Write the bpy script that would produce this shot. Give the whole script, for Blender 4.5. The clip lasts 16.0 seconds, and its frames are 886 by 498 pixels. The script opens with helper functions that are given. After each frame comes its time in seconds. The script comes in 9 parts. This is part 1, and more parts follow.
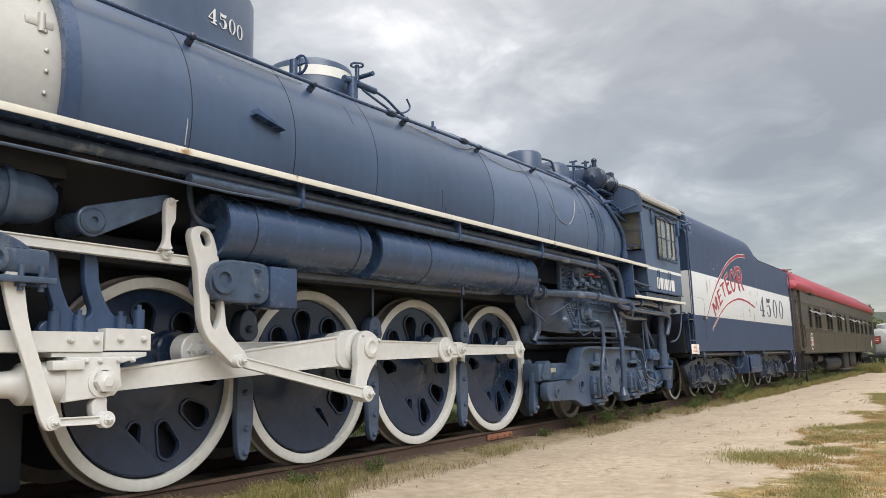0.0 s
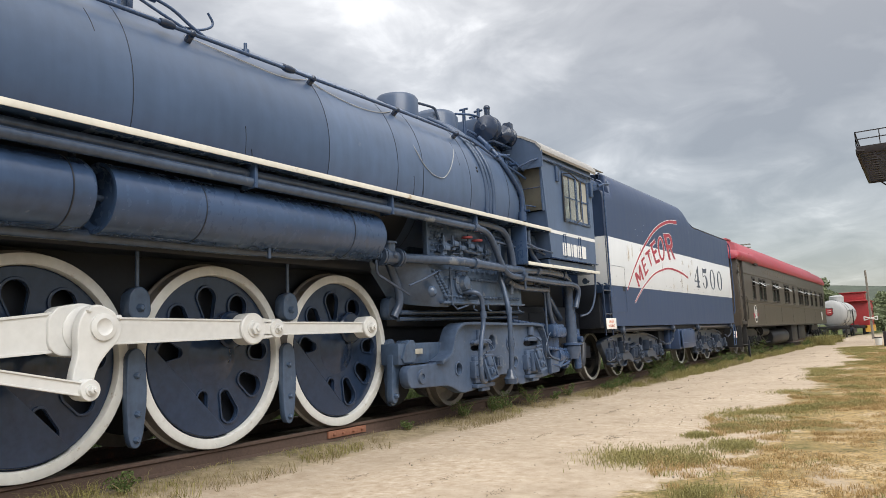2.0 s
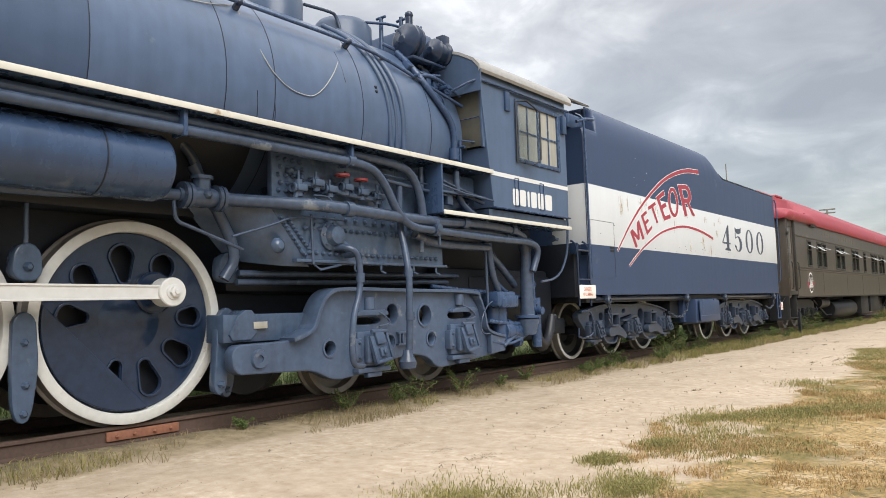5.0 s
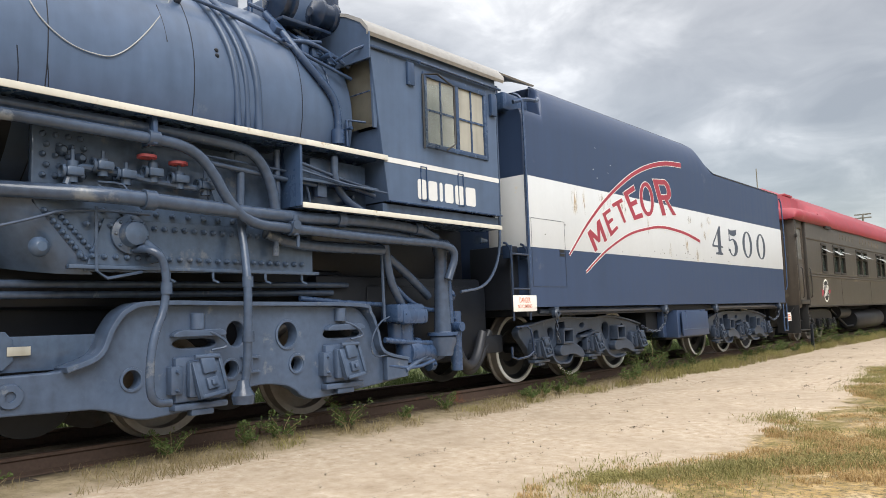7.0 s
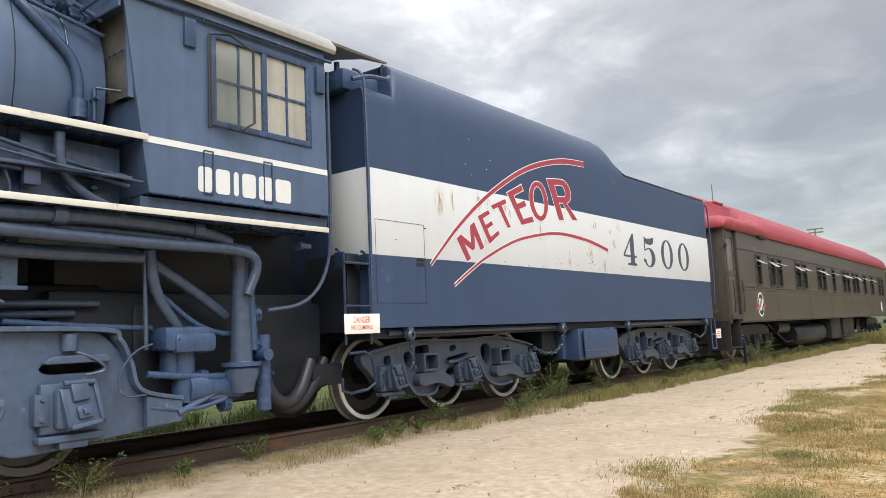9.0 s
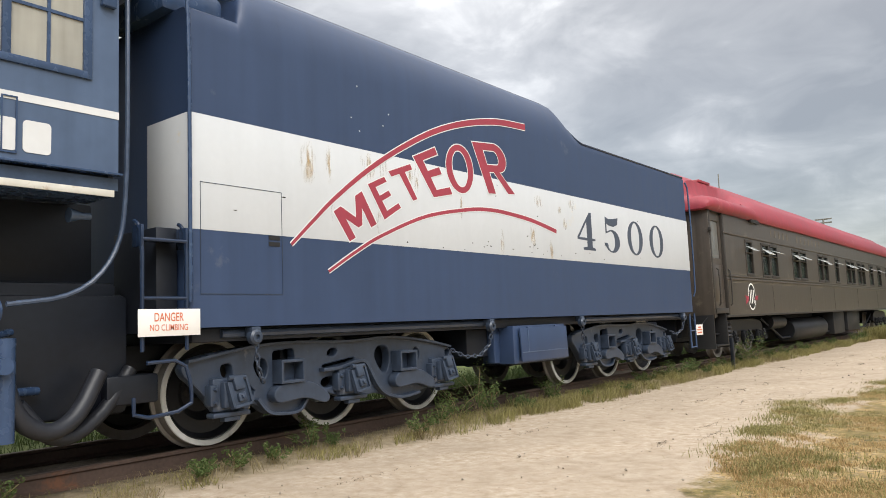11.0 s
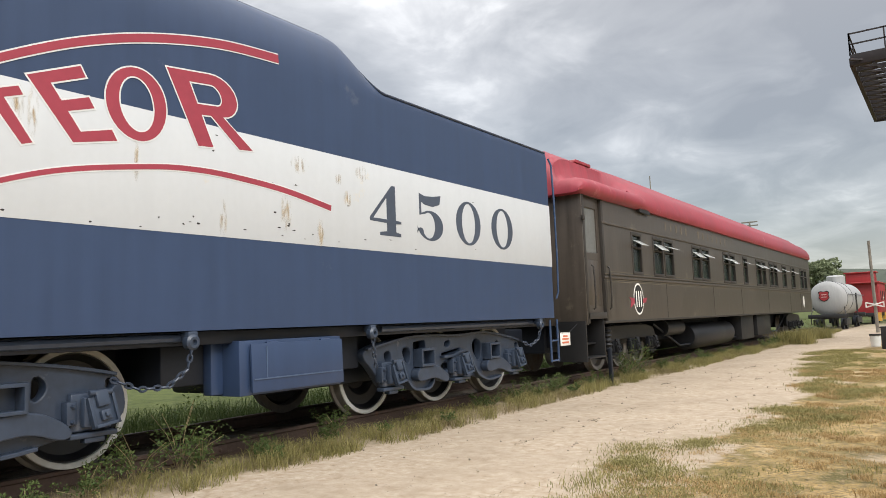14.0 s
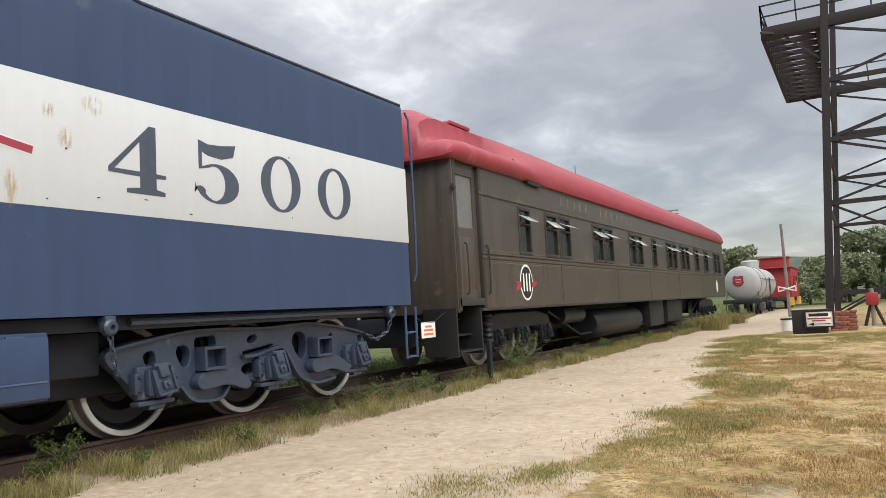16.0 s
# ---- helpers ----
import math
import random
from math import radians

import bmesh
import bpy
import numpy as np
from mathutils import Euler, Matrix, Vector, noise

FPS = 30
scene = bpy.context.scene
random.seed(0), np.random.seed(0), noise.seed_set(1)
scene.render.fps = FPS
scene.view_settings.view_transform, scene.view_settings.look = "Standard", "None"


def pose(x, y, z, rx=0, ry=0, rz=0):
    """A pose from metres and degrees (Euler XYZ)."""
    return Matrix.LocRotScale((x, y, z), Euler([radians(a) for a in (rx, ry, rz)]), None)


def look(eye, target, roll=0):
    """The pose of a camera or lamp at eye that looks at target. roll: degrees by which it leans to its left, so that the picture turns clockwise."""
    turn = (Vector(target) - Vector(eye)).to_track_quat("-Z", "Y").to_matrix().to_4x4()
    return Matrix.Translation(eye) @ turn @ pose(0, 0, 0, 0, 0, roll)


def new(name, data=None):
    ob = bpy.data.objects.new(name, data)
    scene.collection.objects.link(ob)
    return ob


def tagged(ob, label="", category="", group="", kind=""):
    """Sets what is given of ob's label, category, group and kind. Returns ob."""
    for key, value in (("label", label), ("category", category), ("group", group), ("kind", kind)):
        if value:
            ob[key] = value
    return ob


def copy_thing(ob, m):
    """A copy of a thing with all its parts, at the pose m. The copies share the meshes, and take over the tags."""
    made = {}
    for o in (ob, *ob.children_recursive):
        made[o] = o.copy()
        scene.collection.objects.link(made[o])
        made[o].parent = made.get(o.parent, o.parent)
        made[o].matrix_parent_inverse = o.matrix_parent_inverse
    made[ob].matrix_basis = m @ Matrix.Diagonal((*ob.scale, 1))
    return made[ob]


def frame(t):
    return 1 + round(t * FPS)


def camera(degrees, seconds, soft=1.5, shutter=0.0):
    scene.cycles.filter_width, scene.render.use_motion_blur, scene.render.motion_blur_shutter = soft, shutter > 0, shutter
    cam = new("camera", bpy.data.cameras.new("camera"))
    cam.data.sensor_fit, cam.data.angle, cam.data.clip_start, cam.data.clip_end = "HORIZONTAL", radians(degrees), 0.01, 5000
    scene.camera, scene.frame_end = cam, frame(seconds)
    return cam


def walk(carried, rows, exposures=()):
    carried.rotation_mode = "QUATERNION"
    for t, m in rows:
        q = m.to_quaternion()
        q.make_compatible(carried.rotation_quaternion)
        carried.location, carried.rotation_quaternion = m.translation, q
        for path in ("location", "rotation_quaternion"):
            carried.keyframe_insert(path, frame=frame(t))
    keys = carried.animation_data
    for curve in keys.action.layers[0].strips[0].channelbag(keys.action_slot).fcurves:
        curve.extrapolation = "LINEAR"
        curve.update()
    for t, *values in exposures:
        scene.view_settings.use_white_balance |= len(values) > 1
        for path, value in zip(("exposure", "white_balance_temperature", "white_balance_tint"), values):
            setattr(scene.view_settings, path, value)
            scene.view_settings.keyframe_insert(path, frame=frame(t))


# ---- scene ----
cam = camera(61.3, 16.0, soft=0.8)
PATH = [
    (0, (6.847, -4.041, 1.04), (5.714, -2.42, 1.34), -1.6),
    (0.5, (6.923, -3.36, 1.011), (5.816, -1.719, 1.297), -2.0),
    (1, (6.953, -2.675, 1.034), (5.869, -1.015, 1.3), -1.9),
    (1.5, (7.014, -2.001, 1.012), (5.947, -0.329, 1.267), -2.1),
    (2, (7.058, -1.382, 0.993), (5.989, 0.291, 1.236), -2.6),
    (2.5, (7.123, -0.742, 0.94), (6.046, 0.926, 1.175), -3.0),
    (3, (7.114, -0.083, 0.85), (6.017, 1.575, 1.07), -4.6),
    (3.2, (7.134, 0.185, 0.84), (6.015, 1.829, 1.056), -4.4),
    (5.3, (7.459, 2.56, 0.991), (6.212, 4.116, 1.147), -1.7),
    (5.5, (7.472, 2.817, 0.982), (6.217, 4.367, 1.14), -1.8),
    (6, (7.465, 3.471, 0.982), (6.191, 5.004, 1.149), -2.0),
    (6.5, (7.453, 4.115, 0.989), (6.165, 5.635, 1.163), -2.0),
    (7, (7.531, 4.753, 1.01), (6.234, 6.263, 1.195), -1.9),
    (7.5, (7.493, 5.378, 1.05), (6.203, 6.894, 1.245), -2.0),
    (8, (7.514, 6.019, 1.086), (6.244, 7.55, 1.296), -2.1),
    (8.5, (7.485, 6.629, 1.05), (6.244, 8.181, 1.274), -2.4),
    (9, (7.54, 7.26, 1.012), (6.318, 8.827, 1.241), -2.6),
    (9.2, (7.508, 7.524, 1.009), (6.292, 9.095, 1.241), -2.8),
    (11.3, (7.246, 10.289, 1.06), (6.003, 11.843, 1.257), -2.4),
    (11.5, (7.255, 10.553, 1.026), (6.012, 12.108, 1.218), -2.4),
    (12, (7.266, 11.144, 1.063), (6.044, 12.717, 1.244), -2.2),
    (12.5, (7.243, 11.797, 1.096), (6.048, 13.392, 1.27), -2.0),
    (13, (7.157, 12.438, 1.116), (5.991, 14.053, 1.29), -1.9),
    (13.5, (7.159, 13.1, 1.119), (6.017, 14.732, 1.303), -2.0),
    (14, (7.122, 13.743, 1.103), (6.007, 15.39, 1.302), -2.3),
    (14.5, (7.11, 14.402, 1.07), (6.025, 16.07, 1.272), -2.7),
    (15, (7.074, 15.038, 1.052), (6.021, 16.727, 1.247), -2.9),
    (15.5, (7.095, 15.686, 1.01), (6.072, 17.396, 1.184), -3.2),
    (16, (7.003, 16.353, 1.007), (6.039, 18.097, 1.174), -3.2),
]
walk(cam, [(t, look(eye, target, roll)) for t, eye, target, roll in PATH], exposures=[(0, 0.22), (2.5, 0.34), (5.5, 0.44), (9, 0.40), (12, 0.32), (16, 0.32)])
# ---- world and sun: an overcast sky with broken grey cloud ----
world = bpy.data.worlds.new("overcast")
scene.world = world
world.use_nodes = True
wn, wl = world.node_tree.nodes, world.node_tree.links
wn.clear()


def wnode(kind, **kw):
    n = wn.new(kind)
    for k, v in kw.items():
        n.inputs[k].default_value = v
    return n


SUN_EL, SUN_ROT = 42.0, 119.0
sky = wn.new("ShaderNodeTexSky")
sky.sky_type, sky.sun_disc = "NISHITA", False
sky.sun_elevation, sky.sun_rotation = radians(SUN_EL), radians(SUN_ROT)
tc = wn.new("ShaderNodeTexCoord")
sep = wn.new("ShaderNodeSeparateXYZ")
wl.new(tc.outputs["Generated"], sep.inputs[0])
zc = wnode("ShaderNodeMath")
zc.operation = "MAXIMUM"
wl.new(sep.outputs["Z"], zc.inputs[0])
zc.inputs[1].default_value = 0.0
za = wnode("ShaderNodeMath")
za.operation = "ADD"
wl.new(zc.outputs[0], za.inputs[0])
za.inputs[1].default_value = 0.30
flat = []
for ax in "XY":
    d = wnode("ShaderNodeMath")
    d.operation = "DIVIDE"
    wl.new(sep.outputs[ax], d.inputs[0])
    wl.new(za.outputs[0], d.inputs[1])
    flat.append(d)
com = wn.new("ShaderNodeCombineXYZ")
wl.new(flat[0].outputs[0], com.inputs[0])
wl.new(flat[1].outputs[0], com.inputs[1])
big = wnode("ShaderNodeTexNoise", Scale=1.7, Detail=5.0, Roughness=0.52, Distortion=0.35)
fine = wnode("ShaderNodeTexNoise", Scale=4.6, Detail=7.0, Roughness=0.55, Distortion=0.5)
shift = wn.new("ShaderNodeVectorMath")
shift.operation = "ADD"
shift.inputs[1].default_value = (5.3, 2.2, 0.0)
wl.new(com.outputs[0], shift.inputs[0])
for n in (big, fine):
    wl.new(shift.outputs[0], n.inputs["Vector"])
mixn = wn.new("ShaderNodeMix")
mixn.inputs["Factor"].default_value = 0.44
wl.new(big.outputs["Fac"], mixn.inputs["A"])
wl.new(fine.outputs["Fac"], mixn.inputs["B"])
density = mixn.outputs["Result"]
# broad masses: a dark bank ahead, brighter breaks beneath it and over the train
for way, inner, amount in (((-0.25, 0.91, 0.335), 0.95, -0.062), ((-0.235, 0.943, 0.235), 0.985, 0.075), ((-0.62, 0.68, 0.385), 0.93, 0.022)):
    dot = wn.new("ShaderNodeVectorMath")
    dot.operation = "DOT_PRODUCT"
    wl.new(tc.outputs["Generated"], dot.inputs[0])
    dot.inputs[1].default_value = Vector(way).normalized()
    mass = wnode("ShaderNodeMapRange")
    mass.interpolation_type = "SMOOTHERSTEP"
    wl.new(dot.outputs["Value"], mass.inputs["Value"])
    mass.inputs["From Min"].default_value, mass.inputs["From Max"].default_value = inner, 1.0
    mass.inputs["To Min"].default_value, mass.inputs["To Max"].default_value = 0.0, amount
    total = wnode("ShaderNodeMath")
    wl.new(density, total.inputs[0])
    wl.new(mass.outputs["Result"], total.inputs[1])
    density = total.outputs[0]
ramp = wn.new("ShaderNodeValToRGB")
els = ramp.color_ramp.elements
els[0].position, els[0].color = 0.36, (0.40, 0.39, 0.38, 1)
els[1].position, els[1].color = 0.62, (1.0, 0.98, 0.95, 1)
mid = els.new(0.47)
mid.color = (0.52, 0.51, 0.495, 1)
mid2 = els.new(0.56)
mid2.color = (0.72, 0.705, 0.685, 1)
wl.new(density, ramp.inputs["Fac"])
# an overcast sky is about three times as bright overhead as at the horizon
lift = wnode("ShaderNodeMath")
lift.operation = "MULTIPLY_ADD"
wl.new(zc.outputs[0], lift.inputs[0])
lift.inputs[1].default_value, lift.inputs[2].default_value = 0.45, 0.40
cube = wnode("ShaderNodeMath")
cube.operation = "POWER"
wl.new(zc.outputs[0], cube.inputs[0])
cube.inputs[1].default_value = 2.6
top = wnode("ShaderNodeMath")
top.operation = "MULTIPLY_ADD"
wl.new(cube.outputs[0], top.inputs[0])
top.inputs[1].default_value = 2.3
wl.new(lift.outputs[0], top.inputs[2])
bg_cloud = wnode("ShaderNodeBackground", Strength=1.0)
wl.new(top.outputs[0], bg_cloud.inputs["Strength"])
wl.new(ramp.outputs["Color"], bg_cloud.inputs["Color"])
bg_sky = wnode("ShaderNodeBackground", Strength=0.036)
wl.new(sky.outputs[0], bg_sky.inputs["Color"])
addw = wn.new("ShaderNodeAddShader")
wl.new(bg_cloud.outputs[0], addw.inputs[0])
wl.new(bg_sky.outputs[0], addw.inputs[1])
wout = wn.new("ShaderNodeOutputWorld")
wl.new(addw.outputs[0], wout.inputs["Surface"])

sun_data = bpy.data.lights.new("sun", "SUN")
sun_data.energy, sun_data.angle, sun_data.color = 2.3, radians(45), (1.0, 0.98, 0.945)
sun = new("sun", sun_data)
sun.matrix_world = look((34, -11, 35), (0, 8, 0))
# ---- materials ----
def nodes_of(m):
    return m.node_tree.nodes, m.node_tree.links


def mat(name, col, rough=0.5, metal=0.0, var=0.25, grain=14.0, bump=0.15, wear=None, wear_amount=0.0, streak=0.0, rnd=0.0, spec=0.5, wear_scale=2.2):
    """Painted, rusty or earthy surface: broad and fine variation, relief, worn spots, runs down the side."""
    m = bpy.data.materials.new(name)
    m.use_nodes = True
    n, l = nodes_of(m)
    b = n["Principled BSDF"]
    b.inputs["Metallic"].default_value = metal
    b.inputs["Specular IOR Level"].default_value = spec
    tc = n.new("ShaderNodeTexCoord")
    co = tc.outputs["Object"]
    broad, finer = n.new("ShaderNodeTexNoise"), n.new("ShaderNodeTexNoise")
    broad.inputs["Scale"].default_value, broad.inputs["Detail"].default_value = 0.9, 4.0
    finer.inputs["Scale"].default_value, finer.inputs["Detail"].default_value = grain, 5.0
    l.new(co, broad.inputs["Vector"])
    l.new(co, finer.inputs["Vector"])
    add = n.new("ShaderNodeMix")
    add.inputs["Factor"].default_value = 0.4
    l.new(broad.outputs["Fac"], add.inputs["A"])
    l.new(finer.outputs["Fac"], add.inputs["B"])
    out = add.outputs["Result"]
    if streak:
        mp = n.new("ShaderNodeMapping")
        mp.inputs["Scale"].default_value = (5.0, 5.0, 0.35)
        st = n.new("ShaderNodeTexNoise")
        st.inputs["Scale"].default_value, st.inputs["Detail"].default_value = 1.6, 3.0
        l.new(co, mp.inputs["Vector"])
        l.new(mp.outputs[0], st.inputs["Vector"])
        a2 = n.new("ShaderNodeMix")
        a2.inputs["Factor"].default_value = streak
        l.new(out, a2.inputs["A"])
        l.new(st.outputs["Fac"], a2.inputs["B"])
        out = a2.outputs["Result"]
    if rnd:
        oi = n.new("ShaderNodeObjectInfo")
        a3 = n.new("ShaderNodeMix")
        a3.inputs["Factor"].default_value = rnd
        l.new(out, a3.inputs["A"])
        l.new(oi.outputs["Random"], a3.inputs["B"])
        out = a3.outputs["Result"]
    cr = n.new("ShaderNodeValToRGB")
    e = cr.color_ramp.elements
    e[0].position, e[1].position = 0.3, 0.72
    e[0].color = (*[c * (1 - var) for c in col], 1)
    e[1].color = (*[min(1, c * (1 + var)) for c in col], 1)
    l.new(out, cr.inputs["Fac"])
    colour = cr.outputs["Color"]
    if wear:
        wn_ = n.new("ShaderNodeTexNoise")
        wn_.inputs["Scale"].default_value, wn_.inputs["Detail"].default_value = wear_scale, 8.0
        wn_.inputs["Roughness"].default_value = 0.65
        l.new(co, wn_.inputs["Vector"])
        wr = n.new("ShaderNodeMapRange")
        wr.inputs["From Min"].default_value = 0.72 - wear_amount
        wr.inputs["From Max"].default_value = 0.80 - wear_amount
        l.new(wn_.outputs["Fac"], wr.inputs["Value"])
        mc = n.new("ShaderNodeMix")
        mc.data_type = "RGBA"
        l.new(wr.outputs["Result"], mc.inputs["Factor"])
        l.new(colour, mc.inputs["A"])
        mc.inputs["B"].default_value = (*wear, 1)
        colour = mc.outputs["Result"]
    l.new(colour, b.inputs["Base Color"])
    rr = n.new("ShaderNodeMapRange")
    rr.inputs["To Min"].default_value, rr.inputs["To Max"].default_value = max(0.05, rough - 0.12), min(1, rough + 0.12)
    l.new(out, rr.inputs["Value"])
    l.new(rr.outputs["Result"], b.inputs["Roughness"])
    if bump:
        bp = n.new("ShaderNodeBump")
        bp.inputs["Strength"].default_value, bp.inputs["Distance"].default_value = bump, 0.01
        l.new(out, bp.inputs["Height"])
        l.new(bp.outputs[0], b.inputs["Normal"])
    return m


NAVY = mat("navy_paint", (0.035, 0.064, 0.130), 0.27, var=0.32, bump=0.3, streak=0.35, wear=(0.085, 0.11, 0.155), wear_amount=0.07)
NAVY_FLAT = mat("navy_matt_paint", (0.054, 0.082, 0.134), 0.22, var=0.45, bump=0.4, streak=0.3, wear=(0.13, 0.145, 0.17), wear_amount=0.10)
BOILER = mat("boiler_jacket_paint", (0.047, 0.076, 0.136), 0.34, var=0.22, grain=6.0, bump=0.3, streak=0.3, wear=(0.075, 0.098, 0.145), wear_amount=0.06)
# boiler navy made lighter; its changing sheen is put into the colour
LIGHTENED_NAVY = mat("lightened_navy_paint", (0.071, 0.107, 0.180), 0.32, var=0.25, grain=6.0, bump=0.3, streak=0.35, wear=(0.14, 0.17, 0.22), wear_amount=0.07)
TENDER_NAVY = mat("tender_navy_paint", (0.029, 0.051, 0.109), 0.40, var=0.15, grain=5.0, bump=0.12, streak=0.5, wear=(0.07, 0.09, 0.14), wear_amount=0.05)
TRUCK_GREY = mat("weathered_blue_grey_paint", (0.058, 0.086, 0.142), 0.32, var=0.45, bump=0.4, streak=0.25, wear=(0.15, 0.17, 0.20), wear_amount=0.10, wear_scale=5.0)
TENDER_TRUCK = mat("dark_truck_paint", (0.033, 0.046, 0.072), 0.32, var=0.45, bump=0.4, streak=0.25, wear=(0.11, 0.12, 0.14), wear_amount=0.08, wear_scale=5.0)
PIPE = mat("pipe_paint", (0.047, 0.069, 0.113), 0.22, var=0.4, bump=0.3, wear=(0.15, 0.17, 0.20), wear_amount=0.11)
WHEEL = mat("wheel_navy_paint", (0.016, 0.029, 0.060), 0.20, var=0.35, bump=0.3, wear=(0.07, 0.085, 0.11), wear_amount=0.06)
UNDER = mat("grimy_underfloor_paint", (0.008, 0.009, 0.012), 0.5, var=0.45, bump=0.4, wear=(0.08, 0.07, 0.06), wear_amount=0.06)
# near-black base; also used where shade is put in as dark sheets
DARK = mat("dark_underframe_and_shade", (0.009, 0.012, 0.019), 0.5, var=0.4, bump=0.3, spec=0.4)
WHITE = mat("white_paint", (0.72, 0.72, 0.69), 0.45, var=0.10, bump=0.12, wear=(0.36, 0.26, 0.13), wear_amount=0.02, streak=0.25)
BAND = mat("tender_white_band", (0.54, 0.562, 0.58), 0.62, var=0.05, bump=0.06, wear=(0.60, 0.53, 0.40), wear_amount=0.07, streak=0.3, wear_scale=1.3, spec=0.25)
SILVER_ROD = mat("cream_white_rod_paint", (0.56, 0.56, 0.545), 0.36, metal=0.0, var=0.12, bump=0.15, wear=(0.38, 0.33, 0.26), wear_amount=0.05)
TYRE = mat("white_tyre_paint", (0.56, 0.56, 0.535), 0.5, var=0.16, bump=0.2, wear=(0.30, 0.24, 0.17), wear_amount=0.09, wear_scale=6.0)
ALU = mat("smokebox_graphite_silver", (0.44, 0.435, 0.41), 0.5, metal=0.3, var=0.12, bump=0.25, wear=(0.3, 0.27, 0.22), wear_amount=0.05)
STRIPE = mat("cream_stripe_paint", (0.60, 0.585, 0.52), 0.65, var=0.15, bump=0.1, wear=(0.30, 0.19, 0.09), wear_amount=0.11, wear_scale=4.0)
RUST = mat("rusty_rail_steel", (0.085, 0.055, 0.042), 0.75, metal=0.2, var=0.4, grain=30, bump=0.4, wear=(0.17, 0.08, 0.045), wear_amount=0.12)
RUSTY = mat("orange_rust", (0.20, 0.085, 0.05), 0.85, var=0.4, grain=30, bump=0.5)
STEEL = mat("worn_wheel_steel", (0.23, 0.21, 0.19), 0.6, metal=0.3, var=0.3, bump=0.3, wear=(0.20, 0.15, 0.11), wear_amount=0.12)
RED = mat("red_lettering_paint", (0.31, 0.038, 0.06), 0.5, var=0.15, bump=0.05, wear=(0.55, 0.25, 0.22), wear_amount=0.03)
LETTER_WHITE = mat("white_lettering_paint", (0.64, 0.65, 0.65), 0.6, var=0.06, bump=0.05)
DIGIT = mat("slate_lettering_paint", (0.055, 0.07, 0.10), 0.5, var=0.2, bump=0.05)
RED_ROOF = mat("faded_red_roof_paint", (0.29, 0.036, 0.052), 0.5, var=0.3, grain=4, bump=0.6, streak=0.45, wear=(0.38, 0.12, 0.125), wear_amount=0.10)
BROWN = mat("weathered_brown_coach_paint", (0.066, 0.055, 0.045), 0.36, var=0.35, bump=0.3, streak=0.6, wear=(0.115, 0.10, 0.075), wear_amount=0.10)
BROWN_DARK = mat("dark_brown_trim", (0.030, 0.026, 0.022), 0.55, var=0.3, bump=0.2, streak=0.3)
GOLD = mat("faded_gold_line", (0.15, 0.125, 0.09), 0.5, var=0.3)
BLIND = mat("dusty_yellow_window_blind", (0.34, 0.33, 0.285), 0.14, var=0.3, grain=5, bump=0.05, streak=0.5)
ROOF_GREY = mat("pale_grey_cab_roof", (0.33, 0.325, 0.315), 0.65, var=0.2, bump=0.2, streak=0.2)
TANK_GREY = mat("silver_grey_tank_paint", (0.33, 0.335, 0.335), 0.5, var=0.15, bump=0.1, streak=0.4)
RED_CAR = mat("caboose_red_paint", (0.30, 0.026, 0.030), 0.5, var=0.2, bump=0.1, streak=0.3)
YELLOW = mat("safety_yellow_paint", (0.55, 0.30, 0.05), 0.6, var=0.2)
IRON = mat("rusty_dark_iron", (0.020, 0.016, 0.018), 0.7, metal=0.1, var=0.45, bump=0.3, wear=(0.06, 0.03, 0.025), wear_amount=0.08)
WOOD = mat("old_sleeper_wood", (0.07, 0.055, 0.042), 0.9, var=0.45, grain=22, bump=0.6, rnd=0.4)
POLE = mat("grey_weathered_pole", (0.22, 0.20, 0.17), 0.85, var=0.3, bump=0.4)
SIGN = mat("white_enamel_sign", (0.78, 0.76, 0.72), 0.4, var=0.06, bump=0.03, wear=(0.5, 0.35, 0.22), wear_amount=0.03)
BLACK = mat("black_paint", (0.012, 0.012, 0.013), 0.5, var=0.3)
ORANGE_TXT = mat("faded_orange_lettering", (0.60, 0.16, 0.08), 0.5, var=0.15)
BRICK = mat("planter_brick", (0.26, 0.10, 0.065), 0.85, var=0.3, grain=20, bump=0.4, rnd=0.5)
BARK = mat("bark", (0.07, 0.055, 0.04), 0.9, var=0.4, bump=0.5)
VALVE_RED = mat("red_valve_handle", (0.36, 0.07, 0.08), 0.5, var=0.3)
FRONT_PANE = mat("yellowed_front_pane", (0.20, 0.19, 0.15), 0.16, var=0.35, grain=5, bump=0.05)
RUBBER = mat("old_rubber_hose", (0.016, 0.018, 0.024), 0.45, var=0.4, bump=0.3)
PALE = mat("pale_shed_cladding", (0.60, 0.56, 0.46), 0.6, var=0.1, streak=0.3)
PLASTIC = mat("white_plastic", (0.70, 0.70, 0.68), 0.4, var=0.08)


